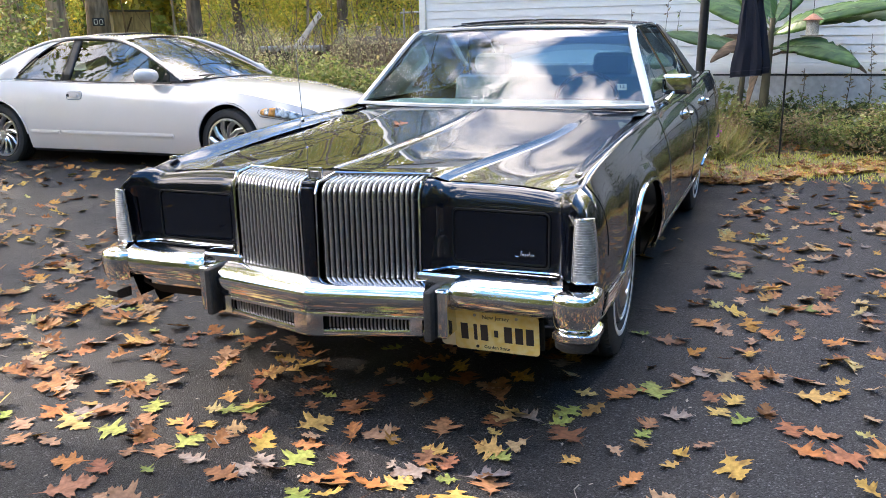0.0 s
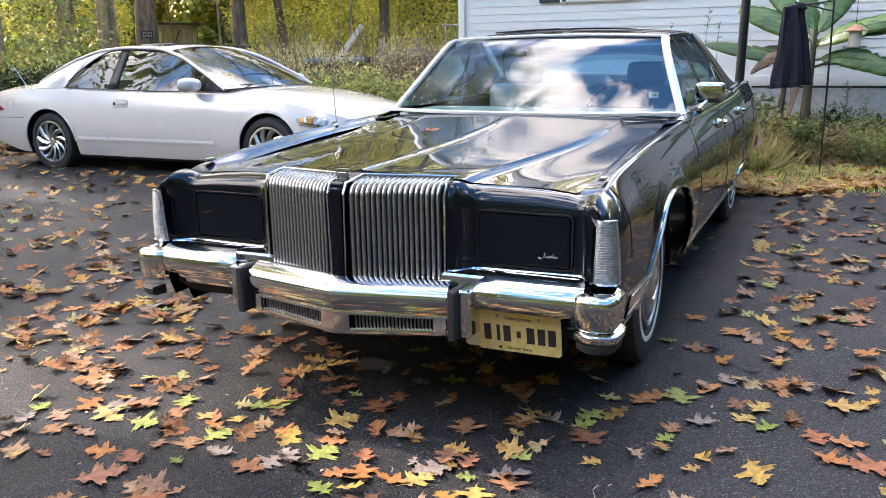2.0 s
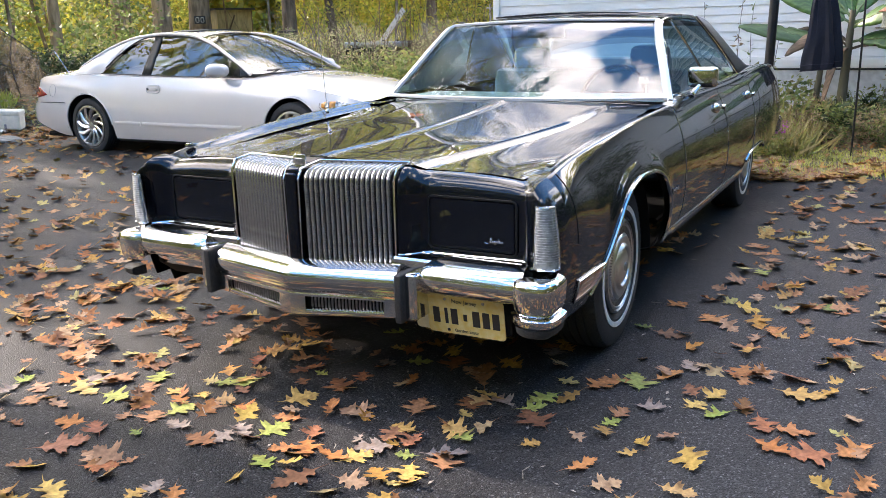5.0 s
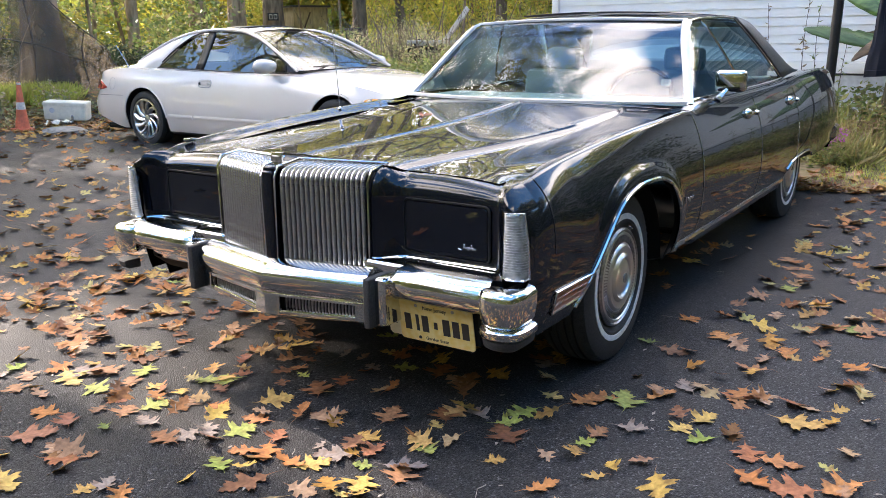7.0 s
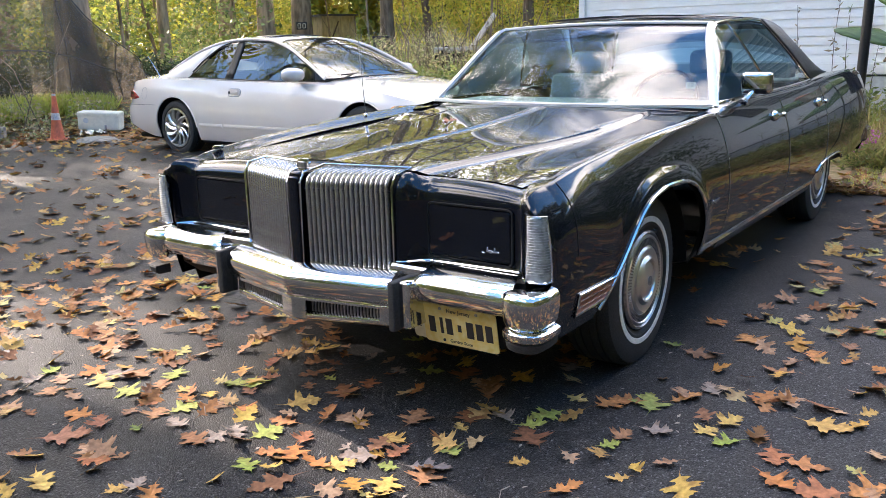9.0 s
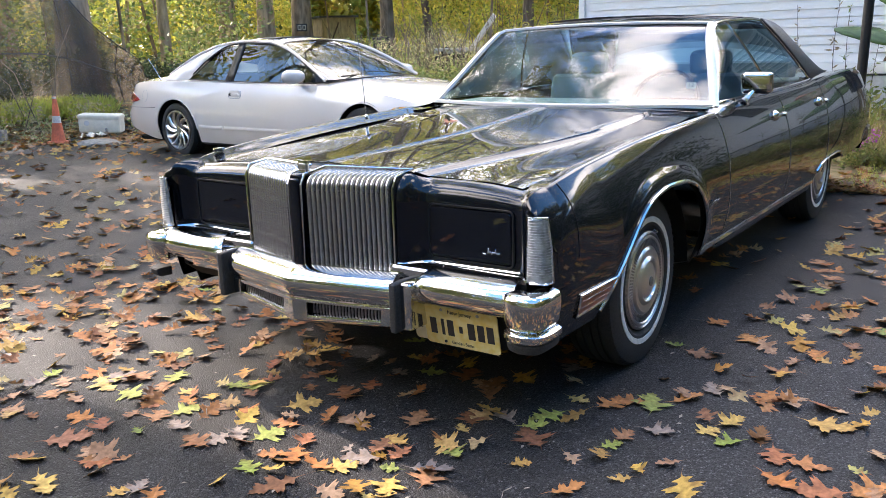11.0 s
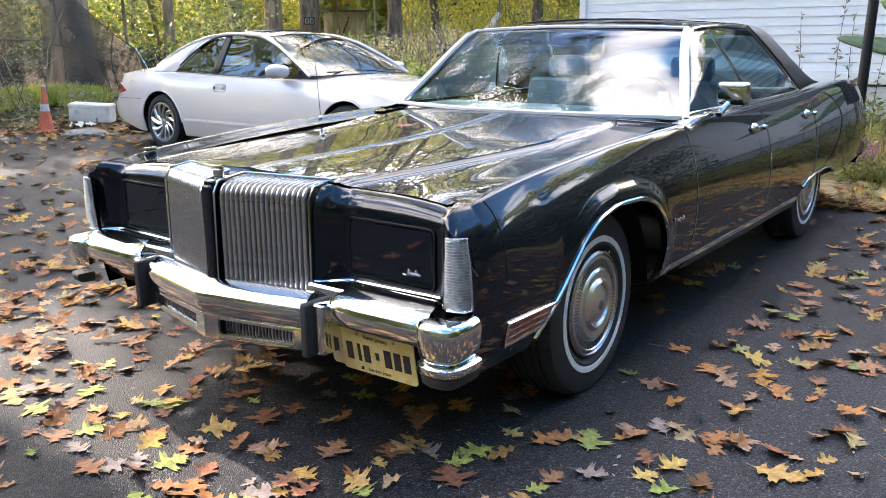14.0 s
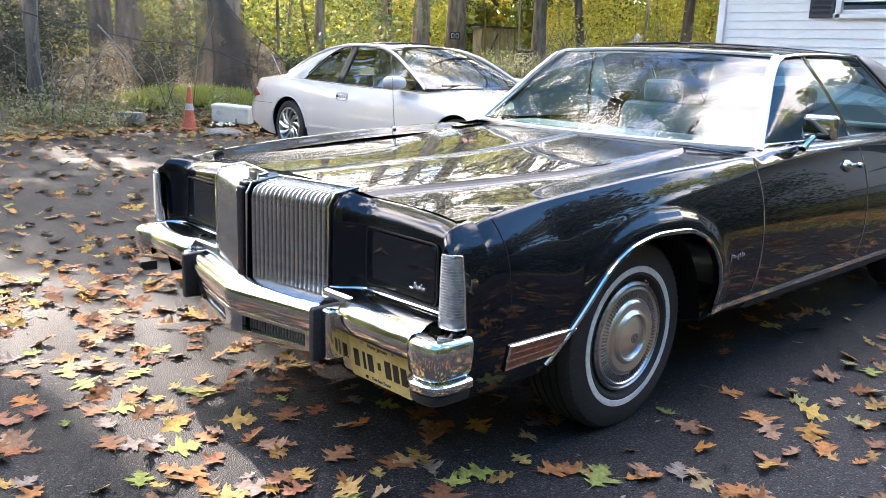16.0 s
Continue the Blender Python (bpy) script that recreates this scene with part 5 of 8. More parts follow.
def build_coupe():
    car = thing("coupe", "pearl white two-door coupe with alloy wheels parked on the driveway", "car", pose(-3.87, 4.235, 0.048, 0, 0, 90))
    part("bonnet", coupe_top(-1.055, 0.60), "white_paint", car, solid=0.01)
    part("boot_lid", coupe_top(3.10, 4.28), "white_paint", car, solid=0.01)
    rail = curve3([(0.80, 0.60, 0.950), (0.735, 0.93, 1.135), (0.655, 1.28, 1.302), (0.60, 1.58, 1.376), (0.585, 1.95, 1.392), (0.60, 2.28, 1.366), (0.64, 2.60, 1.278), (0.70, 2.93, 1.125), (0.74, 3.18, 0.995)])
    t1, t2 = 0.34, 0.66
    ws, roof, back = cabin(car, rail, None, ((0.0, t1), (t1, t2), (t2, 1.0)), (0.07, 0.045, 0.05), ("windscreen", "roof", "back_glass"), ("coupe_glass", "white_paint", "dark_glass"), 0.012)
    ws.visible_shadow = back.visible_shadow = False
    part("sunroof", grid([[(0.36 * u, y, 1.392 + 0.047 - 0.02 * u * u + 0.003 - 0.02 * (y - 1.95) ** 2) for u in np.linspace(-1, 1, 7)] for y in np.linspace(1.66, 2.04, 6)]), "black_plastic", car, solid=0.006)
    for s in (-1, 1):
        flip = (lambda d: d) if s > 0 else mirrored
        fen = part("fender", flip(coupe_side(-1.055, 0.5945)), "white_paint", car, solid=0.008)
        door = part("door", flip(coupe_side(0.5975, 2.0515)), "white_paint", car, solid=0.008)
        qp = part("quarter_panel", flip(coupe_side(2.0545, 4.275)), "white_paint", car, solid=0.008)
        part("shoulder", flip(coupe_top(0.58, 3.14, 0.86)), "white_paint", car, solid=0.008)
        inner = [[(p[0] - 0.03, p[1], p[2]) for p in row] for row in [[on_coupe(y, z, 0) for z in np.linspace(max(0.22, coupe_low(y)), cs(y) - 0.02, 6)] for y in np.linspace(-0.9, 4.0, 90)]]
        part("inner_body", flip(grid(inner, flip=True)), "dark_void", car)
        for c in (-0.07, 2.88):
            pts = [on_coupe(c + 0.392 * math.cos(a), 0.345 + 0.392 * math.sin(a) * 0.97, 0.001) for a in np.linspace(0.05, math.pi - 0.05, 26)]
            part("arch_lip", flip(tube(pts, 0.008, 6)), "white_paint", car)
            well = [[(x, c + 0.42 * math.cos(a), 0.30 + 0.44 * math.sin(a)) for x in (0.90, 0.5)] for a in np.linspace(0, math.pi, 15)]
            part("wheel_well", flip(grid(well)), "dark_void", car)
            part("wheel_well", flip(grid([[(0.52, y, z) for y in (c - 0.45, c + 0.45)] for z in (0.18, 0.78)])), "dark_void", car)
            road_wheel(car, pose(s * 0.80, c, 0.338, 0, 0, 180 if s < 0 else 0), 0.338, 0.225, "alloy")
        # rub strip, seams, handle, mirror, lamps
        for p0, y0, y1 in ((door, 0.66, 2.04), (qp, 2.07, 2.44)):
            part("rub_strip", flip(strip([on_coupe(y, 0.395, 0.004) for y in np.linspace(y0, y1, 14)], [(-0.012, -0.024), (-0.001, -0.022), (0.0022, -0.012), (0.0026, 0.0), (0.002, 0.012), (-0.001, 0.022), (-0.012, 0.024)])), "white_paint", p0)
        hd = part("handle_recess", flip(moved(prism(rrect(0.19, 0.085, 0.035), 0.004), Matrix.Translation(on_coupe(1.86, 0.79, 0.0)) @ pose(0, 0, 0, 90, 0, 90))), "white_paint", door)
        part("handle", flip(moved(prism(rrect(0.12, 0.034, 0.015), 0.012, 0.004), Matrix.Translation(on_coupe(1.86, 0.79, 0.003)) @ pose(0, 0, 0, 90, 0, 90))), "white_paint", hd, "recessed door pull")
        part("pull_shadow_gap", flip(tube([on_coupe(1.86 + a, 0.79 + b, 0.004) for a, b in rrect(0.19, 0.085, 0.035)], 0.0035, 5, loop=True)), "grey_cloth", hd)
        part("key_lock", flip(moved(prism(rrect(0.035, 0.03, 0.012), 0.006), Matrix.Translation(on_coupe(1.935, 0.79, 0.004)) @ pose(0, 0, 0, 90, 0, 90))), "black_plastic", hd)
        mi = part("door_mirror", flip(moved(mirror_shell(), pose(0.965, 0.93, 0.995, 0, 0, -14))), "white_paint", car, "white door mirror")
        part("mirror_arm", flip(rbox(0.09, 0.07, 0.04, (0.865, 0.93, 0.945), 0.015, 2)), "black_plastic", mi)
        hl = part("headlamp", flip(grid([[on_coupe(y, z0 + (z1 - z0) * k / 4, 0.006) for k in range(5)] for y, z0, z1 in ((-0.50, 0.630, 0.672), (-0.54, 0.612, 0.690), (-0.64, 0.598, 0.694), (-0.72, 0.580, 0.668), (-0.84, 0.556, 0.628), (-0.95, 0.53, 0.585), (-1.01, 0.515, 0.55))], flip=True)), "headlamp_glass", fen, "clear wraparound headlamp", solid=0.008)
        part("turn_lens", flip(grid([[on_coupe(y, z0 + (z1 - z0) * k / 3, 0.010) for k in range(4)] for y, z0, z1 in ((-0.465, 0.630, 0.668), (-0.50, 0.619, 0.684), (-0.56, 0.610, 0.688), (-0.61, 0.606, 0.688))], flip=True)), "turn_amber", hl, "amber turn lens", solid=0.004)
        part("lamp_seam", flip(tube([on_coupe(y, z, 0.006) for y, z in ((-0.44, 0.672), (-0.435, 0.64), (-0.47, 0.606), (-0.6, 0.590), (-0.72, 0.572), (-0.84, 0.548), (-0.95, 0.52))], 0.0022, 6)), "black_plastic", hl)
        part("tail_lamp", flip(grid([[(coupe_x(y, z0 + (z1 - z0) * k / 4) + 0.010, y + 0.022 * smooth(3.75, 4.15, y), z0 + (z1 - z0) * k / 4) for k in range(5)] for y, z0, z1 in ((3.70, 0.700, 0.705), (3.80, 0.680, 0.745), (3.92, 0.665, 0.785), (4.06, 0.66, 0.80), (4.16, 0.66, 0.79), (4.24, 0.66, 0.76))], flip=True)), "red_lens", qp, "red tail lamp", solid=0.006)
        part("bumper_seam", flip(tube([on_coupe(y, 0.615 - 0.02 * (y - 3.3), 0.0008) for y in np.linspace(3.29, 4.2, 14)], 0.003, 5)), "black_plastic", qp)
        part("fuel_door", flip(tube([on_coupe(3.56 + 0.075 * math.cos(a), 0.755 + 0.075 * math.sin(a), 0.0004) for a in np.linspace(0, 2 * math.pi, 24, endpoint=False)], 0.0016, 5, loop=True)), "grey_cloth", qp)
        # cant rail and window surrounds
        part("cant_rail", flip(tube([rail(q) for q in np.linspace(0, 0.985, 44)], 0.019, 8)), "white_paint", car)
        part("rail_seal", flip(tube([(rail(q)[0] + 0.014, rail(q)[1], rail(q)[2] - 0.018) for q in np.linspace(0.05, 0.56, 30)], 0.0075, 6)), "black_plastic", car)
        bx = lambda y: (coupe_x(y, cs(y)) * 0.90, y, cs(y) + (ct(y) - cs(y)) * (1 - 0.90**2.4) + 0.004)
        qs = lambda y: float(np.interp(y, [0.62, 1.32, 2.03, 2.14, 2.745, 2.80], [0.02, 0.27, 0.53, 0.56, 0.69, 0.70]))
        def top_at(y, b, r):
            """Where the rounded upper edge of the quarter window meets the line from belt to rail."""
            if y < 2.12:
                return 1.0
            z = 1.02 + 0.345 * math.sqrt(max(0.0, 1 - ((y - 2.10) / 0.64) ** 3.0))
            return min(1.0, max(0.02, (z - b[2]) / (r[2] - b[2])))
        edge, gap = [], []
        for y in np.linspace(2.14, 2.745, 24):
            b, r = bx(y), rail(qs(y))
            w0 = top_at(y, b, r)
            row = [tuple(b[i] + (r[i] - b[i]) * w + (0.004 if i == 0 else 0) for i in range(3)) for w in np.linspace(w0, 1, 6)]
            gap.append(row)
            edge.append(row[0])
        part("quarter_frame", flip(grid(gap, flip=True)), "white_paint", car, solid=0.008)
        part("window_seal", flip(tube(edge, 0.008, 6)), "black_plastic", car)
        for y0, y1, nm in ((0.78, 2.03, "side_window"), (2.13, 2.738, "quarter_window")):
            G = []
            for y in np.linspace(y0, y1, 22):
                b, r = bx(y), rail(qs(y))
                w1 = top_at(y, b, r)
                r = tuple(b[i] + (r[i] - b[i]) * w1 for i in range(3))
                G.append([tuple(b[i] + (r[i] - b[i]) * w - (0.006 if i == 0 else 0.02 * w if i == 2 else 0) for i in range(3)) for w in np.linspace(0, 1, 7)])
            g = part(nm, flip(grid(G, flip=True)), "coupe_glass", car)
            g.visible_shadow = False
            if y0 < 1:
                pl = [[tuple(b[i] + (r[i] - b[i]) * w for i in range(3)) for w in np.linspace(0, 1, 6)] for b, r in ((bx(y), rail(qs(y))) for y in np.linspace(2.02, 2.145, 4))]
                part("centre_pillar", flip(grid(pl, flip=True)), "black_plastic", car, "black centre pillar", solid=0.01)
        S = []
        for y in np.linspace(2.74, 3.26, 15):
            q = float(np.interp(y, [2.74, 3.20], [0.69, 0.998]))
            kb = 0.905 + 0.07 * smooth(2.76, 3.0, y)
            b = (coupe_x(y, cs(y)) * kb, y, cs(y) + (ct(y) - cs(y)) * (1 - kb**2.4) + 0.004)
            r = rail(q)
            S.append([tuple(b[i] + (r[i] - b[i]) * w + (0.012 * math.sin(math.pi * w) if i == 0 else 0.0) for i in range(3)) for w in np.linspace(0, 1, 6)])
        part("rear_pillar", flip(grid(S, flip=True)), "white_paint", car, solid=0.01)
        # sill kept black to stand in for the shadow under the body
        part("sill", flip(grid([[(0.87 + dx, y, z) for dx, z in ((0, 0.23), (-0.03, 0.17), (-0.15, 0.15))] for y in np.linspace(0.38, 2.5, 6)])), "black_plastic", car)
        part("belt_seal", flip(tube([bx(y) for y in np.linspace(0.76, 2.74, 24)], 0.008, 6)), "black_plastic", car)
    part("cowl", grid([[(0.79 * u, 0.60 + dy - 0.16 * (1 - u * u), 0.945 + dz + 0.018 * (1 - u * u)) for u in np.linspace(-1, 1, 15)] for dy, dz in ((-0.01, 0.0), (0.06, 0.004))]), "black_plastic", car, solid=0.01)
    for x0, x1 in ((-0.62, -0.05), (0.0, 0.55)):
        part("wiper", tube([(x0 + (x1 - x0) * k, 0.52 + 0.06 * k, 0.985 + 0.006 * k) for k in np.linspace(0, 1, 5)], 0.009, 6), "black_plastic", car)
    part("underbody", rbox(1.5, 4.6, 0.06, (0, 1.6, 0.20), 0.02, 1), "dark_void", car)
    part("aerial", tube([(-0.62, 3.55, 0.97), (-0.63, 3.76, 1.22)], 0.005, 6), "bright_trim", car, "slanting rear aerial")
    for x in (-0.36, 0.36):
        st = part("front_seat", join(rbox(0.52, 0.5, 0.2, (x, 1.35, 0.48), 0.06, 3), moved(rbox(0.5, 0.16, 0.6, b=0.06, seg=3), pose(x, 1.66, 0.76, -15, 0, 0))), "grey_cloth", car, "grey front seat")
        part("headrest", rbox(0.26, 0.1, 0.17, (x, 1.76, 1.12), 0.04, 3), "grey_cloth", st)
    part("rear_seat", join(rbox(1.2, 0.45, 0.2, (0, 2.3, 0.50), 0.06, 3), moved(rbox(1.2, 0.16, 0.5, b=0.06, seg=3), pose(0, 2.58, 0.75, -20, 0, 0))), "grey_cloth", car, "grey rear seat")
    part("dashboard", rbox(1.45, 0.35, 0.2, (0, 0.86, 0.82), 0.06, 3), "black_plastic", car)
    part("floor_pan", rbox(1.5, 2.4, 0.03, (0, 1.7, 0.33), 0.01, 1), "dark_void", car)
    # long doors and wheelbase: spread the body along its length
    spread = spline([-1.06, -0.07, 0.5945, 1.95, 2.88, 3.5, 4.28], [-1.20, -0.19, 0.40, 1.88, 2.93, 3.54, 4.29])
    for ob in car.children_recursive:
        if ob.name.startswith("wheel") and not ob.name.startswith("wheel_well"):
            ob.matrix_basis.translation.y = spread(ob.matrix_basis.translation.y)
        elif not ob.parent.name.startswith("wheel"):
            for v in ob.data.vertices:
                v.co.y = spread(v.co.y) + 0.06 * smooth(3.5, 4.2, v.co.y) * (1 - smooth(0.52, 0.64, v.co.z))


build_coupe()


# ---- loose things by the drive ----
def build_cone():
    c = thing("traffic_cone", "faded orange traffic cone with pale worn bands", "cone", pose(-9.72, 3.36, ground_z(-9.72, 3.36), 0, 2, 20) @ Matrix.Diagonal((0.68, 0.68, 0.96, 1)))
    body = part("cone", lathe([(0.150, 0.03), (0.145, 0.05), (0.085, 0.36), (0.045, 0.66), (0.032, 0.71), (0.026, 0.71), (0.03, 0.66), (0.13, 0.05)], 28), "cone_orange", c)
    part("base", rbox(0.34, 0.34, 0.035, (0, 0, 0.018), 0.012, 2), "cone_orange", c)
    for r0, z0, r1, z1 in ((0.094, 0.315, 0.073, 0.425), (0.062, 0.51, 0.034, 0.705)):
        part("band", lathe([(r0 + 0.003, z0), (r1 + 0.003, z1), (r1, z1 + 0.002)], 28), "cone_band", body, "worn pale reflective band")


def build_box():
    b = thing("plastic_tank", "cream white rounded plastic tank lying on the leaves", "box", pose(-10.05, 4.28, ground_z(-10.05, 4.28) + 0.02, 3, 3, 38))
    part("body", rbox(0.64, 0.28, 0.26, (0, 0, 0.15), 0.05, 3), "box_white", b)
    part("lid", rbox(0.65, 0.29, 0.08, (0, 0, 0.27), 0.035, 3), "box_white", b)
    part("latch", rbox(0.035, 0.012, 0.07, (0.12, -0.15, 0.08), 0.004, 1), "dull_metal", b)
    part("stain", moved(lathe([(0.04, 0), (0.03, 0.001), (0.001, 0.001)], 14), pose(-0.18, -0.150, 0.18, 90, 0, 0)), "skirting", b)
    tagged(part("timber_block", moved(rbox(0.42, 0.22, 0.16, b=0.012), pose(-10.5, 2.75, ground_z(-10.5, 2.75) + 0.08, 0, 0, 30)), "stone_grey"), "weathered grey block half sunk in grass", "block")
    tagged(part("white_rag", moved(rag(0.34, 0.24, 0.05, 3), pose(-9.75, 3.95, ground_z(-9.75, 3.95) + 0.03, 0, 0, 25)), "box_white"), "crumpled white plastic beside the tank", "rag")
    tagged(part("flat_stone", moved(lump(0.42, 0.30, 0.05, 5), pose(-9.0, 3.55, ground_z(-9.0, 3.55) + 0.015)), "stone_grey"), "flat pale slab on the edge of the drive", "stone")


def rag(a, b, h, seed):
    r = random.Random(seed)
    ph = [r.uniform(0, 6) for _ in range(4)]
    P = []
    for i in range(11):
        P.append([(a * (u / 10 - 0.5), b * (i / 10 - 0.5), h * (0.6 + 0.5 * math.sin(u * 1.1 + ph[0]) * math.cos(i * 0.9 + ph[1]) + 0.3 * math.sin(u * 2.3 + i * 1.7 + ph[2]))) for u in range(11)])
    top = grid(P)
    low = grid([[(x, y, z - 0.012) for x, y, z in row] for row in P], flip=True)
    return join(top, low)


def lump(a, b, c, seed, n=12):
    V, F = lathe([(0.001, -1), (0.6, -0.8), (0.95, -0.2), (0.92, 0.3), (0.6, 0.8), (0.001, 1)], n)
    r = random.Random(seed)
    o = Vector((r.random() * 9, r.random() * 9, 0))
    return [(p[0] * a * (1 + 0.3 * noise.noise(Vector(p) * 1.3 + o)), p[1] * b * (1 + 0.3 * noise.noise(Vector(p) * 1.5 + o)), p[2] * c) for p in V], F


def build_post():
    p = thing("post", "thick black metal post standing in the flower bed", "post", pose(0.50, 6.05, ground_z(0.5, 6.05), 0, 1.2, 0))
    part("shaft", lathe([(0.048, -0.1), (0.046, 3.1), (0.001, 3.1)], 20), "post_black", p)
    part("collar", lathe([(0.047, 1.80), (0.058, 1.82), (0.058, 1.87), (0.047, 1.89)], 20), "post_black", p)
    part("foot", lathe([(0.075, -0.05), (0.075, 0.05), (0.047, 0.08)], 20), "post_black", p)
    part("bracket", rbox(0.18, 0.03, 0.03, (-0.06, 0, 1.845), 0.006, 1), "post_black", p)


def build_hook():
    gz = ground_z(1.38, 6.0)
    p = thing("shepherd_hook", "thin black iron garden hook with two arms", "garden hook", pose(1.38, 6.0, gz))
    part("rod", tube([(0, 0, -0.1), (0.005, 0, 0.9), (0.0, 0, 1.98)], 0.010, 8), "iron", p)
    part("arm", tube([(0, 0, 1.60)] + [(-0.18 - 0.18 * math.cos(a), 0, 1.70 + 0.16 * math.sin(a)) for a in np.linspace(0, math.pi, 10)] + [(-0.37, 0, 1.66), (-0.33, 0, 1.64)], 0.008, 8), "iron", p)
    part("arm", tube([(0, 0, 1.75)] + [(0.11 - 0.11 * math.cos(a), 0, 1.95 + 0.12 * math.sin(a)) for a in np.linspace(0, math.pi, 10)] + [(0.215, 0, 1.90)], 0.008, 8), "iron", p)
    f = thing("bird_feeder", "hanging bird feeder with a terracotta lid", "feeder", pose(1.60, 6.0, 1.33))
    part("tube", lathe([(0.001, 0.0), (0.062, 0.0), (0.060, 0.15), (0.001, 0.15)], 24), "seed", f, "clear tube full of pale seed")
    part("lid", lathe([(0.001, 0.215), (0.02, 0.21), (0.06, 0.18), (0.098, 0.155), (0.095, 0.148), (0.001, 0.148)], 24), "terracotta", f)
    part("tray", lathe([(0.001, -0.012), (0.105, -0.010), (0.115, 0.004), (0.10, 0.006), (0.001, 0.0)], 24), "seed", f)
    part("hanger", tube([(0, 0, 0.21), (0, 0, 0.58)], 0.003, 6), "iron", f)
    # trousers folded over the arm
    t = thing("trousers", "dark blue denim trousers hung to dry from the hook", "trousers", pose(1.02, 6.0, 0.92))
    for k, (dx, y) in enumerate(((-0.035, -0.03), (0.035, 0.045))):
        P = []
        for i in range(30):
            v = i / 29
            half = 0.150 - 0.075 * smooth(0.10, 0.98, v) + 0.006 * math.sin(v * 11 + k)
            row = []
            for j in range(36):
                a = 2 * math.pi * j / 36
                ca, sa = math.cos(a), math.sin(a)
                pleat = 0.016 * math.sin(5.5 * ca + 1.6 * v + 2 * k) + 0.010 * math.sin(9 * ca - 3 * v)
                row.append((dx + half * (abs(ca) ** 0.8) * (1 if ca > 0 else -1) + 0.012 * math.sin(4 * v + k), y + 0.030 * sa + pleat * (0.5 + 0.5 * sa if sa > 0 else 1.0), 0.02 * k + 0.82 * v + 0.012 * ca))
            P.append(row)
        leg = part("leg", grid(P, loop=True), "denim", t, solid=0.006)
        for z in (0, 2):
            part("hem", tube([(p[0] * 1.005, p[1] * 1.02, p[2] + 0.004) for p in P[z]], 0.0045, 5, loop=True), "denim_edge", leg)
        part("seam", tube([(r[10][0], r[27][1] - 0.003, r[10][2]) for r in P[1:-2]], 0.0035, 5), "denim_edge", leg)
    part("waistband", moved(tube([(0.10 * math.cos(a), 0.05 * math.sin(a), 0) for a in np.linspace(0, 2 * math.pi, 20, endpoint=False)], 0.018, 8, loop=True), pose(0.0, 0.03, 0.80)), "denim", t)


mat("denim_edge", (0.030, 0.036, 0.060), rough=0.95, scale=300, var=0.3)
mat("banana_green", (0.035, 0.085, 0.02), rough=0.42, scale=7, var=0.2, col2=(0.10, 0.19, 0.045), stretch=(1, 9, 1), bigvar=0.2, bump=0.002)
mat("banana_pale", (0.07, 0.125, 0.035), rough=0.45, scale=7, var=0.2, stretch=(1, 9, 1), bigvar=0.2, bump=0.002)
mat("banana_dead", (0.13, 0.085, 0.05), rough=0.8, scale=9, var=0.3, stretch=(1, 7, 1), bigvar=0.3, bump=0.003)
mat("pseudostem", (0.13, 0.11, 0.065), rough=0.7, scale=12, var=0.3, stretch=(1, 1, 0.2), bump=0.004)


def banana_leaf(length, width, rise, droop, seed, tear=0.5, roll=0.0):
    """A paddle blade along +x with a fold at the rib, torn edges and a drooping tip."""
    r = random.Random(seed)
    n = 26
    P = []
    for i in range(n + 1):
        u = i / n
        w = width * (max(0.0, math.sin(math.pi * min(1.0, max(0.0, u - 0.10) / 0.90 * 0.96 + 0.03))) ** 0.6) * (1 if u > 0.1 else 0.12)
        x = length * (u - 0.10 * droop * u**3)
        z = rise * u - droop * u**2.2
        jag = [1 - tear * (r.random() if r.random() < 0.10 else 0.06 * r.random()) for _ in range(2)]
        row = []
        for k, f in enumerate((-1, -0.66, -0.33, 0, 0.33, 0.66, 1)):
            j = jag[0 if f < 0 else 1] if abs(f) == 1 else 1
            dy, dz = f * w * 0.5 * j, -0.16 * w * abs(f) ** 1.5 * (0.4 + 0.6 * u) + 0.003 * math.sin(u * 40 + k)
            row.append((x, dy * math.cos(roll) - dz * math.sin(roll), z + dy * math.sin(roll) + dz * math.cos(roll)))
        P.append(row)
    return P


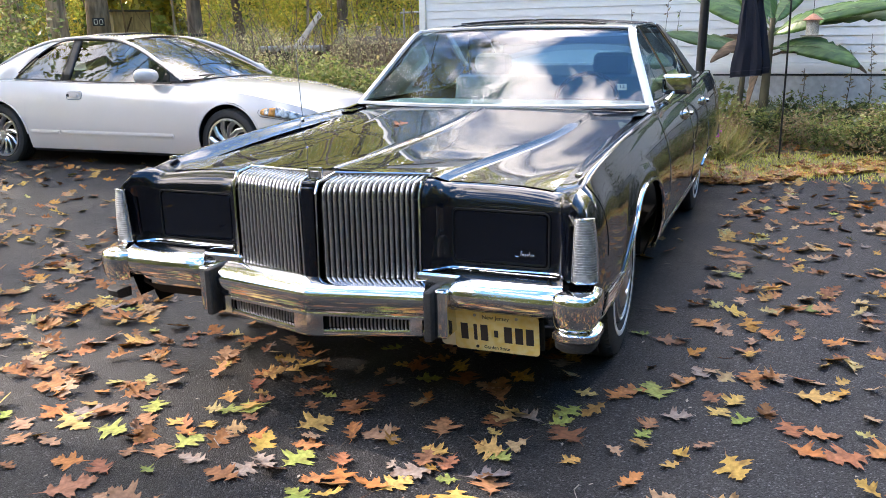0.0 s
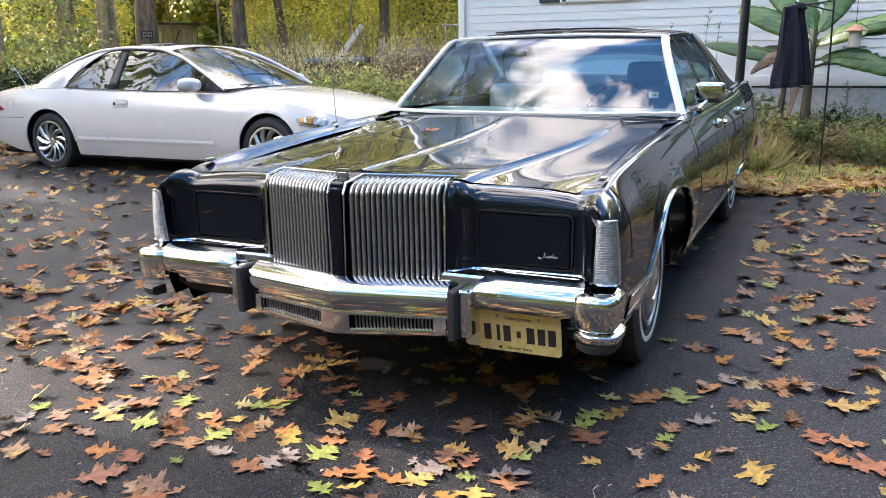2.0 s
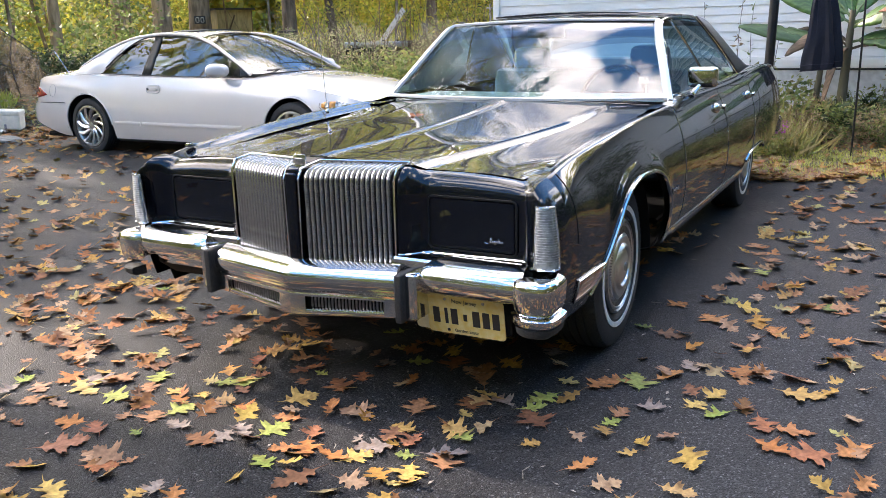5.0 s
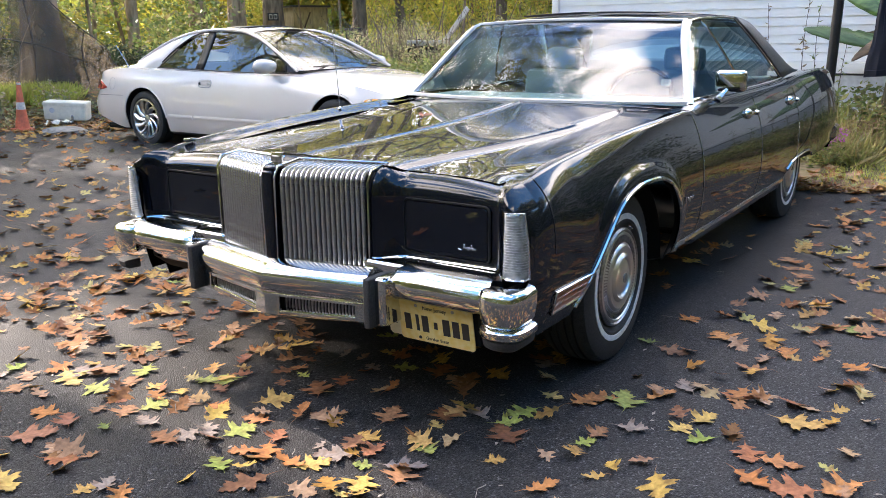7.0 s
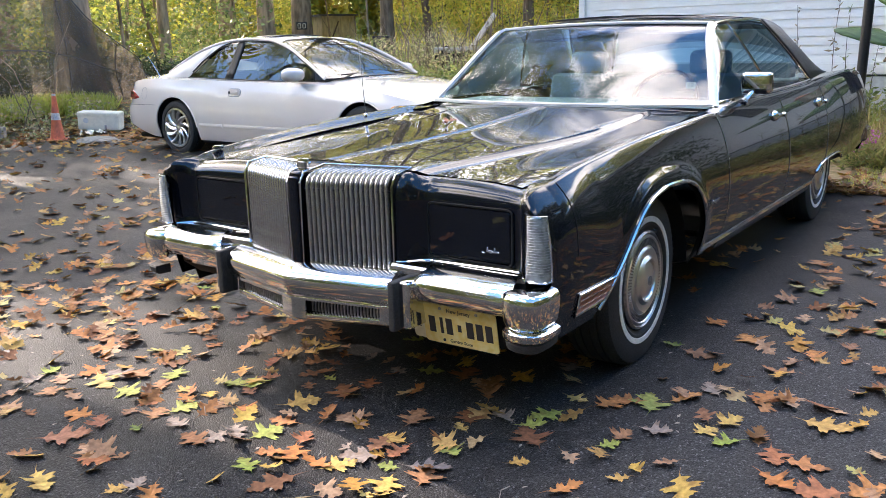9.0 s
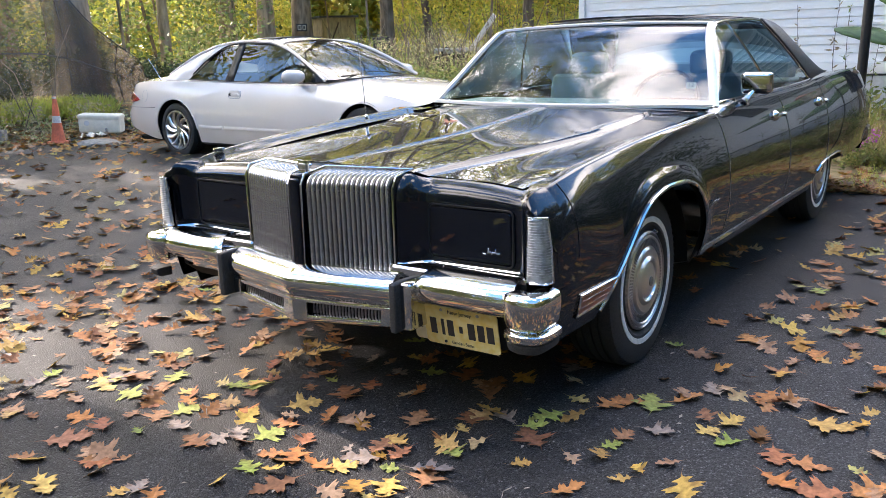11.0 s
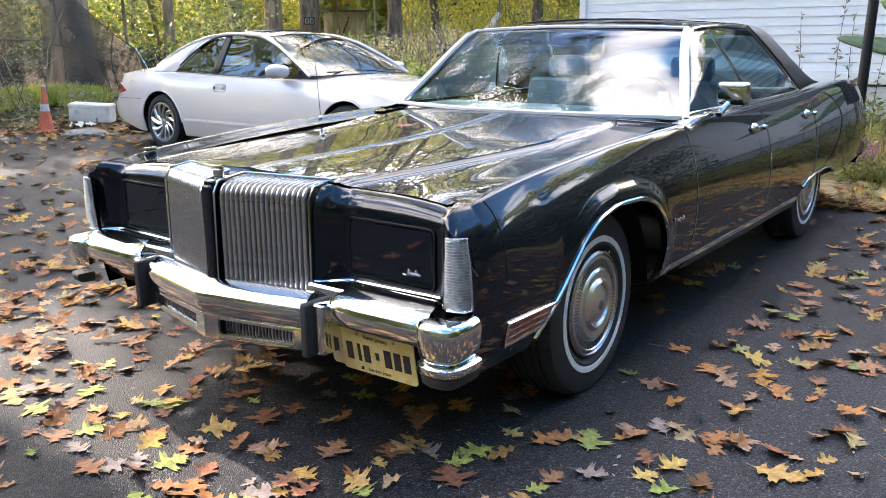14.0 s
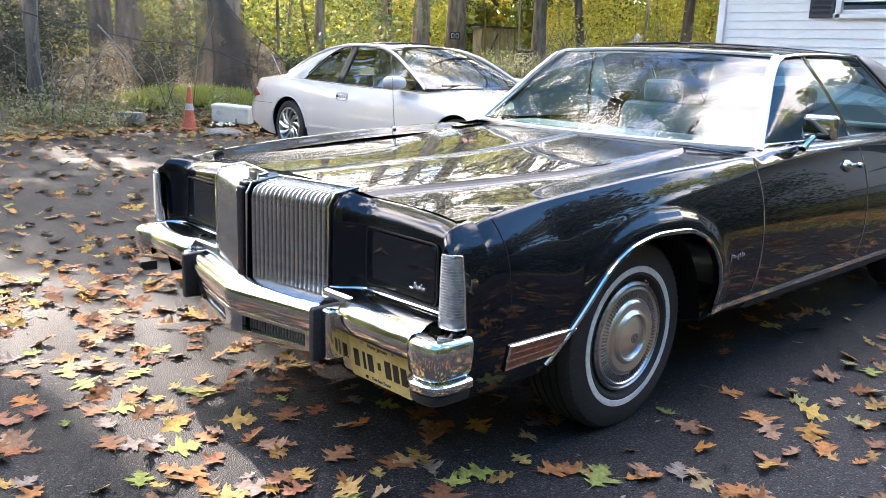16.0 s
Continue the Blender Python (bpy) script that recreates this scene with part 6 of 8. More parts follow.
def build_banana():
    bx, by = 1.12, 7.45
    b = thing("banana_plant", "tall green banana plant with broad torn leaves beside the house", "plant", pose(bx, by, ground_z(bx, by)))
    part("stem", tube([(0, 0, -0.05), (0.01, 0, 0.5), (0.03, 0, 1.0), (0.05, 0.0, 1.45)], [0.062, 0.055, 0.045, 0.03], 14), "pseudostem", b)
    part("stem", tube([(-0.28, 0.06, -0.05), (-0.27, 0.05, 0.5), (-0.22, 0.04, 1.1)], [0.045, 0.038, 0.024], 12), "pseudostem", b)
    spec = [  # yaw, base z, length, width, rise, droop, roll, material
        (172, 1.30, 1.00, 0.50, 0.62, 0.22, -55, "banana_green"), (186, 1.02, 1.35, 0.36, 0.42, 0.14, -48, "banana_pale"), (150, 1.35, 0.85, 0.44, 0.85, 0.20, -60, "banana_green"),
        (-12, 1.10, 1.12, 0.44, 0.22, 0.42, 58, "banana_green"), (6, 1.25, 0.85, 0.40, 0.42, 0.10, 50, "banana_pale"), (2, 1.32, 1.95, 0.34, 0.46, 0.36, 46, "banana_pale"), (-4, 1.30, 1.45, 0.32, 0.56, 0.30, 60, "banana_green"),
        (60, 1.35, 1.0, 0.46, 0.95, 0.3, 40, "banana_green"), (-35, 1.25, 0.75, 0.40, 0.45, 0.30, 60, "banana_green"), (105, 1.35, 0.9, 0.46, 1.05, 0.2, 30, "banana_green"),
        (196, 1.05, 0.80, 0.30, 0.45, 0.55, -50, "banana_dead"), (-6, 1.02, 1.22, 0.26, 0.42, 0.62, 50, "banana_dead"), (168, 1.10, 0.7, 0.26, 0.3, 0.16, -45, "banana_dead"), (240, 1.0, 0.5, 0.18, 0.3, 0.9, 0, "banana_dead")]
    for i, (yaw, z, ln, wd, rise, droop, roll, mt) in enumerate(spec):
        P = banana_leaf(ln * 0.92, wd * 0.66, rise, droop, 40 + i, 0.5, radians(roll))
        m = pose(0.05, 0, z, 0, 0, yaw)
        lf = part("leaf", moved(grid(P), m), mt, b, "browned dead leaf" if mt == "banana_dead" else "broad green leaf", solid=0.003)
        part("rib", moved(tube([(p[3][0], 0, p[3][2] - 0.006) for p in P[::3]], [0.016 * (1 - 0.8 * k / 8) for k in range(len(P[::3]))], 6), m), "stem_green" if mt != "banana_dead" else "banana_dead", lf)


build_cone()
build_box()
build_post()
build_hook()
build_banana()


# ---- far yard: shed, junk, fence, net ----
def build_yard():
    sx, sy = -28.2, 28.7
    s = thing("shed", "small tan weathered plywood shed among the trees", "shed", pose(sx, sy, ground_z(sx, sy), 0, 0, 62))
    wall = part("wall", rbox(1.75, 1.5, 1.70, (0, 0, 0.85), 0.01, 1), "shed_tan", s)
    part("roof", prism([(-1.0, -0.9), (1.0, -0.9), (1.0, 0.9), (-1.0, 0.9)], 0.09), "roof_shingle", s, at=(0, 0, 1.70))
    door = part("door", rbox(0.72, 0.03, 1.50, (-0.30, -0.765, 0.80), 0.006, 1), "shed_tan", s)
    part("door_brace", moved(rbox(0.07, 0.02, 1.45, b=0), pose(-0.30, -0.79, 0.80, 0, 24, 0)), "bark_dark", door)
    for k in (-0.86, 0.10, 0.48, 0.86):
        part("batten", rbox(0.04, 0.03, 1.66, (k, -0.765, 0.84), 0), "bark_dark" if k > 0.8 else "shed_tan", wall)
    b = thing("bin", "black plastic wheeled bin", "bin", pose(-11.9, 13.3, ground_z(-11.9, 13.3) - 0.2, 0, 0, 40))
    part("body", rbox(0.42, 0.42, 1.15, (0, 0, 0.60), 0.03, 2), "black_plastic", b)
    part("lid", rbox(0.46, 0.46, 0.07, (0, 0, 1.22), 0.025, 2), "black_plastic", b)
    # timber bay with an old dark trailer and a leaning plank
    f = thing("timber_bay", "low weathered timber bay of grey boards", "fence", pose(-7.0, 14.4, ground_z(-7, 14.4), 0, 0, 10))
    for i in range(7):
        part("board", rbox(0.52, 0.04, 1.05 + 0.06 * math.sin(i * 2.3), (-1.2 + i * 0.56, 0.02 * math.sin(i), 0.75), 0.01, 1), "grey_wood", f)
    for i in range(5):
        part("post", rbox(0.11, 0.11, 1.55, (-1.5 + i * 0.92, 0.09, 0.75), 0.012, 1), "grey_wood", f)
    part("rail", rbox(4.0, 0.05, 0.12, (0.4, -0.04, 1.18), 0.008, 1), "grey_wood", f)
    t = thing("old_trailer", "dark rusty utility trailer half hidden by shrubs", "trailer", pose(-7.5, 12.9, ground_z(-7.5, 12.9), 0, 0, 6))
    part("bed", rbox(2.4, 1.2, 0.10, (0, 0, 0.72), 0.02, 1), "bark_dark", t)
    for y in (-0.6, 0.6):
        part("side", rbox(2.4, 0.05, 0.38, (0, y, 0.95), 0.01, 1), "bark_dark", t)
    for x in (-1.2, 1.2):
        part("end", rbox(0.05, 1.2, 0.34, (x, 0, 0.93), 0.01, 1), "bark_dark", t)
    for y in (-0.68, 0.68):
        part("wheel", moved(lathe([(0.16, -0.09), (0.30, -0.10), (0.33, -0.06), (0.33, 0.06), (0.30, 0.10), (0.16, 0.09)], 28, "y", closed=True), pose(-0.2, y, 0.35)), "rubber", t)
    m = thing("engine_hulk", "dark heap of old machine parts under brush", "scrap", pose(-8.6, 12.2, ground_z(-8.6, 12.2), 0, 0, 20))
    part("block", rbox(0.9, 0.6, 0.55, (0, 0, 0.75), 0.05, 2), "iron", m)
    part("pan", rbox(1.4, 0.8, 0.12, (0.1, 0, 1.08), 0.04, 2), "dull_metal", m, "dull grey bent panel")
    part("frame", rbox(1.6, 0.7, 0.40, (0, 0, 0.28), 0.03, 1), "bark_dark", m)
    for k in range(4):
        part("pipe", tube([(-0.6 + 0.3 * k, -0.4, 0.5), (-0.5 + 0.3 * k, -0.45, 0.95), (-0.3 + 0.3 * k, -0.3, 1.15)], 0.04, 8), "iron", m)
    tagged(part("plank", moved(rbox(0.11, 0.045, 1.7, b=0.006), pose(-8.56, 12.55, 1.34, 8, 46, 0)), "pale_plank"), "pale sawn plank leaning over the scrap", "plank")
    tagged(part("stick", tube([(-9.6, 11.5, 0.2), (-8.9, 12.0, 0.95)], 0.025, 6), "pale_plank"), "pale stick propped in the brush", "stick")
    tagged(part("stick", tube([(-6.35, 12.2, 0.55), (-5.95, 12.3, 1.15)], 0.03, 6), "pale_plank"), "pale stick propped by the trailer", "stick")
    # wire fence by the house corner
    w = thing("wire_fence", "thin wire fence with a top rail beside the house", "fence", pose(-6.0, 17.5, 0.3))
    part("rail", tube([(-2.5, 0, 1.75), (3.2, 0, 1.75)], 0.025, 8), "dull_metal", w)
    for k in range(4):
        part("post", tube([(-2.4 + 1.8 * k, 0, -0.2), (-2.4 + 1.8 * k, 0, 1.85)], 0.03, 8), "dull_metal", w)
    for k in range(60):
        part("strand", tube([(-2.5 + 0.095 * k, 0, 0.0), (-2.5 + 0.095 * k, 0, 1.75)], 0.004, 4), "dull_metal", w)
    # tall post with cables, wood pile side
    p = thing("wooden_post", "grey split wooden post with loose cables", "post", pose(-12.0, 1.83, ground_z(-12.0, 1.83), 0, 1, 20))
    part("shaft", rbox(0.17, 0.15, 3.0, (0, 0, 1.42), 0.03, 2), "post_wood", p)
    part("cable", tube([(0.06, -0.09, 2.2), (0.22, -0.10, 1.95), (0.30, -0.10, 1.5), (0.24, -0.10, 1.1), (0.15, -0.09, 0.8), (0.24, -0.08, 0.4), (0.34, -0.08, 0.02)], 0.016, 6), "twig_pale", p)
    part("cable", tube([(-0.08, -0.06, 1.8), (-0.12, -0.07, 1.3), (-0.08, -0.07, 0.9)], 0.008, 6), "twig_pale", p)
    part("top_wire", tube([(0, 0, 2.06), (-0.2, 2.0, 2.0), (-0.6, 4.0, 2.1)], 0.006, 6), "wire", p)


def net_mat():
    m, t, p = nodes_of("net")
    N, L = t.nodes, t.links
    co, a, b = N.new("ShaderNodeTexCoord"), N.new("ShaderNodeTexNoise"), N.new("ShaderNodeMapRange")
    a.inputs["Scale"].default_value, a.inputs["Detail"].default_value = 1.6, 4.0
    b.inputs["From Min"].default_value, b.inputs["From Max"].default_value = 0.3, 0.75
    b.inputs["To Min"].default_value, b.inputs["To Max"].default_value = 0.46, 0.72
    L.new(co.outputs["Object"], a.inputs["Vector"])
    L.new(a.outputs["Fac"], b.inputs["Value"])
    tr, mx = N.new("ShaderNodeBsdfTransparent"), N.new("ShaderNodeMixShader")
    p.inputs["Base Color"].default_value = (0.12, 0.105, 0.09, 1)
    p.inputs["Roughness"].default_value = 0.9
    tl, half = N.new("ShaderNodeBsdfTranslucent"), N.new("ShaderNodeMixShader")
    tl.inputs["Color"].default_value = (0.25, 0.215, 0.175, 1)
    L.new(p.outputs[0], half.inputs[1])
    L.new(tl.outputs[0], half.inputs[2])
    L.new(b.outputs["Result"], mx.inputs["Fac"])
    L.new(tr.outputs[0], mx.inputs[1])
    L.new(half.outputs[0], mx.inputs[2])
    L.new(mx.outputs[0], N["Material Output"].inputs["Surface"])
    MATS["net"] = m


def build_net():
    """Dark mesh net hung between trunks, its free edge swooping down to the ground."""
    net_mat()
    hang = spline([0.0, 0.35, 0.54, 0.565, 0.595, 0.65, 0.71, 0.78, 0.92], [2.1, 2.1, 2.0, 1.78, 1.43, 0.92, 0.60, 0.37, 0.02])
    n = thing("hanging_net", "dark see-through mesh net hung between tree trunks", "net")
    P = []
    for i in range(40):
        u = 0.92 * i / 39
        x = -11.68 - 0.05 * u - 1.2 * smooth(0.64, 0.86, u)
        y = 0.4 + 8.4 * u
        top = hang(u)
        row = []
        for k in range(14):
            v = k / 13
            fold = 0.10 * math.sin(9 * u * 3 + 2 * v) * (0.3 + v) + 0.06 * math.sin(31 * u)
            row.append((x + fold, y + 0.05 * math.sin(13 * u + 4 * v), ground_z(x, y) + top * v))
        P.append(row)
    part("mesh", grid(P), "net", n)
    # the free end hangs doubled
    part("fold", grid([[(x - 0.05, y + 0.03, z - 0.04 * i / 13) for i, (x, y, z) in enumerate(row)] for row in P[20:]]), "net", n)
    part("edge_cord", tube([row[-1] for row in P[:24]], 0.014, 6), "tarp_blue", n, "faded blue top cord")
    part("edge_cord", tube([row[-1] for row in P[23:]], 0.009, 6), "wire", n)
    part("rope", tube([(-11.35, 1.5, 1.76), (-11.35, 1.93, 1.65), (-11.4, 2.68, 1.52), (-11.4, 3.41, 1.40), (-11.45, 4.2, 1.38), (-11.5, 4.82, 1.27), (-11.55, 5.25, 1.12), (-11.7, 5.75, 0.98), (-12.4, 6.5, 0.90)], 0.011, 6), "wire", n, "black sagging rope")
    for u in (22, 27):
        part("hem", tube([P[u][k] for k in range(14)], 0.008, 5), "wire", n)


build_yard()
build_net()


# ---- trees, undergrowth, grass ----
leaf_mat("leaf_wood", [(0.26, 0.34, 0.06), (0.46, 0.52, 0.09), (0.70, 0.62, 0.10), (0.32, 0.40, 0.09), (0.40, 0.46, 0.09), (0.60, 0.46, 0.13), (0.76, 0.66, 0.12)], glow=0.6)
leaf_mat("leaf_gold", [(0.72, 0.58, 0.08), (0.78, 0.66, 0.12), (0.56, 0.52, 0.09), (0.46, 0.46, 0.10), (0.58, 0.38, 0.10)], glow=0.62)
leaf_mat("leaf_green", [(0.09, 0.13, 0.04), (0.16, 0.22, 0.07), (0.25, 0.31, 0.09), (0.33, 0.34, 0.12), (0.27, 0.22, 0.11)], glow=0.5)
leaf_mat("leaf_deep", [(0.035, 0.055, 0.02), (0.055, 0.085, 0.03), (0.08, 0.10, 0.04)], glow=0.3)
leaf_mat("leaf_ivy", [(0.26, 0.31, 0.12), (0.38, 0.40, 0.18), (0.52, 0.45, 0.26), (0.58, 0.44, 0.28), (0.33, 0.37, 0.16)], glow=0.45)
leaf_mat("leaf_dry", [(0.24, 0.16, 0.09), (0.36, 0.26, 0.14), (0.18, 0.13, 0.08), (0.42, 0.33, 0.19)], glow=0.35)
leaf_mat("grass_blade", [(0.26, 0.32, 0.06), (0.36, 0.40, 0.08), (0.46, 0.46, 0.12), (0.46, 0.40, 0.16)], glow=0.45)
leaf_mat("grass_long", [(0.38, 0.46, 0.08), (0.50, 0.55, 0.10), (0.60, 0.58, 0.15), (0.58, 0.50, 0.20)], glow=0.5)
leaf_mat("grass_dry", [(0.42, 0.32, 0.15), (0.34, 0.29, 0.12), (0.28, 0.31, 0.08), (0.48, 0.37, 0.17)], glow=0.4)
leaf_mat("flower_pink", [(0.50, 0.10, 0.38), (0.60, 0.18, 0.50), (0.40, 0.07, 0.33)], glow=0.3)
RNG = np.random.default_rng(7)


def blades(pos, size, aspect=0.55, up=0.3, rng=RNG, lean=None, name="leaves"):
    """Many pointed leaves, each two folded triangles pairs: centres (n,3), lengths (n)."""
    n = len(pos)
    d = rng.normal(size=(n, 3))
    d[:, 2] = d[:, 2] * 0.6 + up
    if lean is not None:
        d = d * 0.45 + lean
    d /= np.linalg.norm(d, axis=1, keepdims=True)
    q = rng.normal(size=(n, 3))
    s = np.cross(d, q)
    s /= np.linalg.norm(s, axis=1, keepdims=True) + 1e-9
    h = np.cross(s, d)
    L = (size if np.ndim(size) else np.full(n, size))[:, None]
    w = L * aspect * 0.5
    V = np.empty((n, 4, 3))
    V[:, 0] = pos
    V[:, 1] = pos + d * L * 0.5 + s * w + h * w * 0.25
    V[:, 2] = pos + d * L
    V[:, 3] = pos + d * L * 0.45 - s * w + h * w * 0.25
    me = bpy.data.meshes.new(name)
    me.vertices.add(4 * n)
    me.vertices.foreach_set("co", V.reshape(-1).astype(np.float32))
    me.loops.add(4 * n)
    me.loops.foreach_set("vertex_index", np.arange(4 * n, dtype=np.int32))
    me.polygons.add(n)
    me.polygons.foreach_set("loop_start", np.arange(0, 4 * n, 4, dtype=np.int32))
    me.update(calc_edges=True)
    return me


def clumps(centres, radii, per, rng=RNG, flat=0.75):
    """Points scattered in uneven clumps."""
    out = []
    for c, r, k in zip(centres, radii, per):
        p = rng.normal(size=(int(k), 3))
        p /= np.linalg.norm(p, axis=1, keepdims=True)
        p *= (rng.random((int(k), 1)) ** 0.45) * r
        p[:, 2] *= flat
        out.append(p + np.array(c))
    return np.concatenate(out)


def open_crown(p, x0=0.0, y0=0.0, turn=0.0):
    """Cut the leaves that block the low sun from chosen patches of the ground."""
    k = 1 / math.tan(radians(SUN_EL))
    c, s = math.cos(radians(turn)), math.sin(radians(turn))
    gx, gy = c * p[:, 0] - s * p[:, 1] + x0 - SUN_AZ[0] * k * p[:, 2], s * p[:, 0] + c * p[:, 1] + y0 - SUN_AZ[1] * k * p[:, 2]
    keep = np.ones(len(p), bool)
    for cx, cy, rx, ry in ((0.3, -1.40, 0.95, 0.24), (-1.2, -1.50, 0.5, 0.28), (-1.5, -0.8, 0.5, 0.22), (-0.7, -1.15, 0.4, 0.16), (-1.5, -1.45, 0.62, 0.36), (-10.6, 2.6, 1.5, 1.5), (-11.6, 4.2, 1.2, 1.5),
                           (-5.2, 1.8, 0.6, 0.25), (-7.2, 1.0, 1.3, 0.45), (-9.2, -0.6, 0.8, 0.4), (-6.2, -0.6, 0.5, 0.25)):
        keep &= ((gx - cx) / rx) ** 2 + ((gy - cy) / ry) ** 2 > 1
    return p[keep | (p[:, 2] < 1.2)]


def gz_many(p):
    return np.array([ground_z(x, y) for x, y in p[:, :2]])


def bare_limbs(n, seed):
    """Crooked boughs with side twigs, crossing the gaps between the far crowns."""
    g = random.Random(seed)
    out = []
    for _ in range(n):
        x, y, z = g.uniform(-27, -7), g.uniform(15.5, 25), g.uniform(3.5, 10)
        a, up = g.uniform(0, 6.28), g.uniform(0.1, 0.9)
        q = [Vector((x, y, z))]
        for k in range(7):
            a += g.uniform(-0.5, 0.5)
            q.append(q[-1] + Vector((0.62 * math.cos(a), 0.62 * math.sin(a), 0.62 * up * g.uniform(0.2, 1.3))))
            if k > 1:
                b = a + g.choice((-1, 1)) * g.uniform(0.5, 1.2)
                e = [q[-1] + Vector((f * math.cos(b + 0.3 * f), f * math.sin(b + 0.3 * f), f * g.uniform(0.1, 0.7))) for f in (0, 0.5, 1.1)]
                out.append(tube(e, [0.03, 0.02, 0.006], 5, cap=False))
        r = g.uniform(0.05, 0.11)
        out.append(tube(q, [r * (1 - 0.11 * k) for k in range(8)], 6, cap=False))
    return join(*out)


def trunk_mesh(r, h, seed, lean=0.0, flare=1.5, limbs=6):
    g = random.Random(seed)
    n = 14
    pts = [(lean * h * (k / n) + 0.10 * math.sin(k * 0.7 + seed) * k / n, 0.10 * math.cos(k * 0.6 + seed) * k / n, h * k / n) for k in range(n + 1)]
    rs = [r * (flare if k == 0 else 1 + (flare - 1) * 0.25 if k == 1 else 1) * (1 - 0.72 * k / n) for k in range(n + 1)]
    pts.insert(1, (0.0, 0.0, h * 0.02))
    rs.insert(1, r * (1 + (flare - 1) * 0.5))
    items = [tube(pts, rs, 12)]
    tips = []
    for i in range(limbs):
        k = g.randint(6, n)
        a, ln = g.uniform(0, 6.28), h * g.uniform(0.18, 0.34)
        p0 = Vector(pts[k])
        q, w = [], []
        for j in range(6):
            f = j / 5
            q.append(p0 + Vector((math.cos(a + 0.5 * f) * ln * f * 0.8, math.sin(a + 0.5 * f) * ln * f * 0.8, ln * (0.55 * f + 0.15 * f * f))))
            w.append(r * 0.34 * (1 - 0.85 * f))
        items.append(tube(q, w, 7))
        tips += [q[3], q[4], q[5]]
        for m in range(2):
            b = q[3 + m]
            a2 = a + g.uniform(-1.2, 1.2)
            e = [b + Vector((math.cos(a2) * ln * 0.4 * f, math.sin(a2) * ln * 0.4 * f, ln * 0.25 * f)) for f in (0, 0.5, 1)]
            items.append(tube(e, [r * 0.13, r * 0.08, r * 0.02], 5))
            tips.append(e[2])
    tips.append(Vector(pts[-1]))
    return join(*items), tips


def make_tree(name, label, x, y, r, h, seed, bark="bark", lean=0.0, crown="leaf_wood", leaves=2600, size=0.16, flare=1.5, spread=1.5):
    t = thing(name, label, "tree", pose(x, y, ground_z(x, y) - 0.05, 0, 0, seed * 37 % 360))
    tm, tips = trunk_mesh(r, h, seed, lean, flare, 9)
    part("trunk", tm, bark, t, angle=60)
    rng = np.random.default_rng(seed)
    c = np.array([list(p) for p in tips])
    c = np.concatenate([c, c + rng.normal(size=c.shape) * 0.8])
    per = rng.uniform(0.4, 1.6, len(c))
    per = per / per.sum() * leaves
    pts = clumps(c, rng.uniform(0.55, 1.25, len(c)) * spread, per, rng)
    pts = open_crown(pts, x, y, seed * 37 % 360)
    part("crown", blades(pts, rng.uniform(0.6, 1.3, len(pts)) * size, 0.6, 0.0, rng), crown, t, smooth=False)
    return t


TREES = [  # x, y, radius, height, bark, lean, crown, leaves, flare
    (-12.3, 5.35, 0.27, 17, "bark", 0.0, "leaf_wood", 5200, 2.1), (-14.6, 4.4, 0.20, 18, "bark", 0.01, "leaf_green", 5000, 1.6), (-16.4, 4.6, 0.22, 20, "bark_dark", -0.02, "leaf_wood", 5000, 1.6),
    (-21.0, 16.0, 0.27, 19, "bark", 0.0, "leaf_wood", 2600, 1.4), (-20.2, 17.0, 0.30, 20, "bark", 0.0, "leaf_gold", 2600, 1.4), (-19.4, 17.9, 0.34, 21, "bark", 0.0, "leaf_wood", 2600, 1.4),
    (-15.9, 18.3, 0.22, 17, "bark_dark", 0.02, "leaf_gold", 2400, 1.5), (-18.1, 11.4, 0.15, 15, "bark", 0.01, "leaf_wood", 2000, 1.4), (-16.2, 18.6, 0.12, 13, "bark", 0.0, "leaf_gold", 1600, 1.3),
    (-14.6, 19.0, 0.14, 14, "bark_dark", -0.12, "leaf_wood", 1800, 1.4), (-12.0, 20.5, 0.18, 16, "bark_dark", 0.03, "leaf_gold", 2400, 1.4), (-9.0, 22.0, 0.16, 15, "bark", 0.02, "leaf_wood", 2400, 1.4),
    (-24.0, 10.0, 0.30, 20, "bark", 0.0, "leaf_wood", 2400, 1.4), (-26.0, 6.2, 0.28, 19, "bark_dark", 0.0, "leaf_gold", 2600, 1.4), (-22.0, -2.4, 0.24, 18, "bark", 0.02, "leaf_wood", 2400, 1.4),
    (-19.0, -6.0, 0.26, 18, "bark", 0.0, "leaf_wood", 2400, 1.4), (-6.0, 25.0, 0.22, 17, "bark", 0.0, "leaf_gold", 2400, 1.4), (-13.0, -12.0, 0.25, 18, "bark", 0.0, "leaf_wood", 2600, 1.4),
    (-6.5, -13.0, 0.24, 17, "bark_dark", 0.0, "leaf_green", 2600, 1.4), (-1.5, -15.5, 0.26, 18, "bark", 0.01, "leaf_wood", 2600, 1.4), (12.0, -12.0, 0.25, 16, "bark", 0.0, "leaf_green", 2600, 1.4),
    (16.0, -2.0, 0.28, 17, "bark", 0.0, "leaf_wood", 2800, 1.4), (17.0, 6.0, 0.26, 16, "bark_dark", 0.0, "leaf_gold", 2600, 1.4), (5.0, -19.0, 0.26, 17, "bark", 0.0, "leaf_wood", 2600, 1.4),
    (14.5, -6.5, 0.24, 11, "bark", 0.0, "leaf_green", 3000, 1.4), (15.5, -1.0, 0.22, 10, "bark_dark", 0.0, "leaf_green", 3000, 1.4), (14.5, 4.2, 0.22, 10, "bark", 0.0, "leaf_wood", 3000, 1.4)]
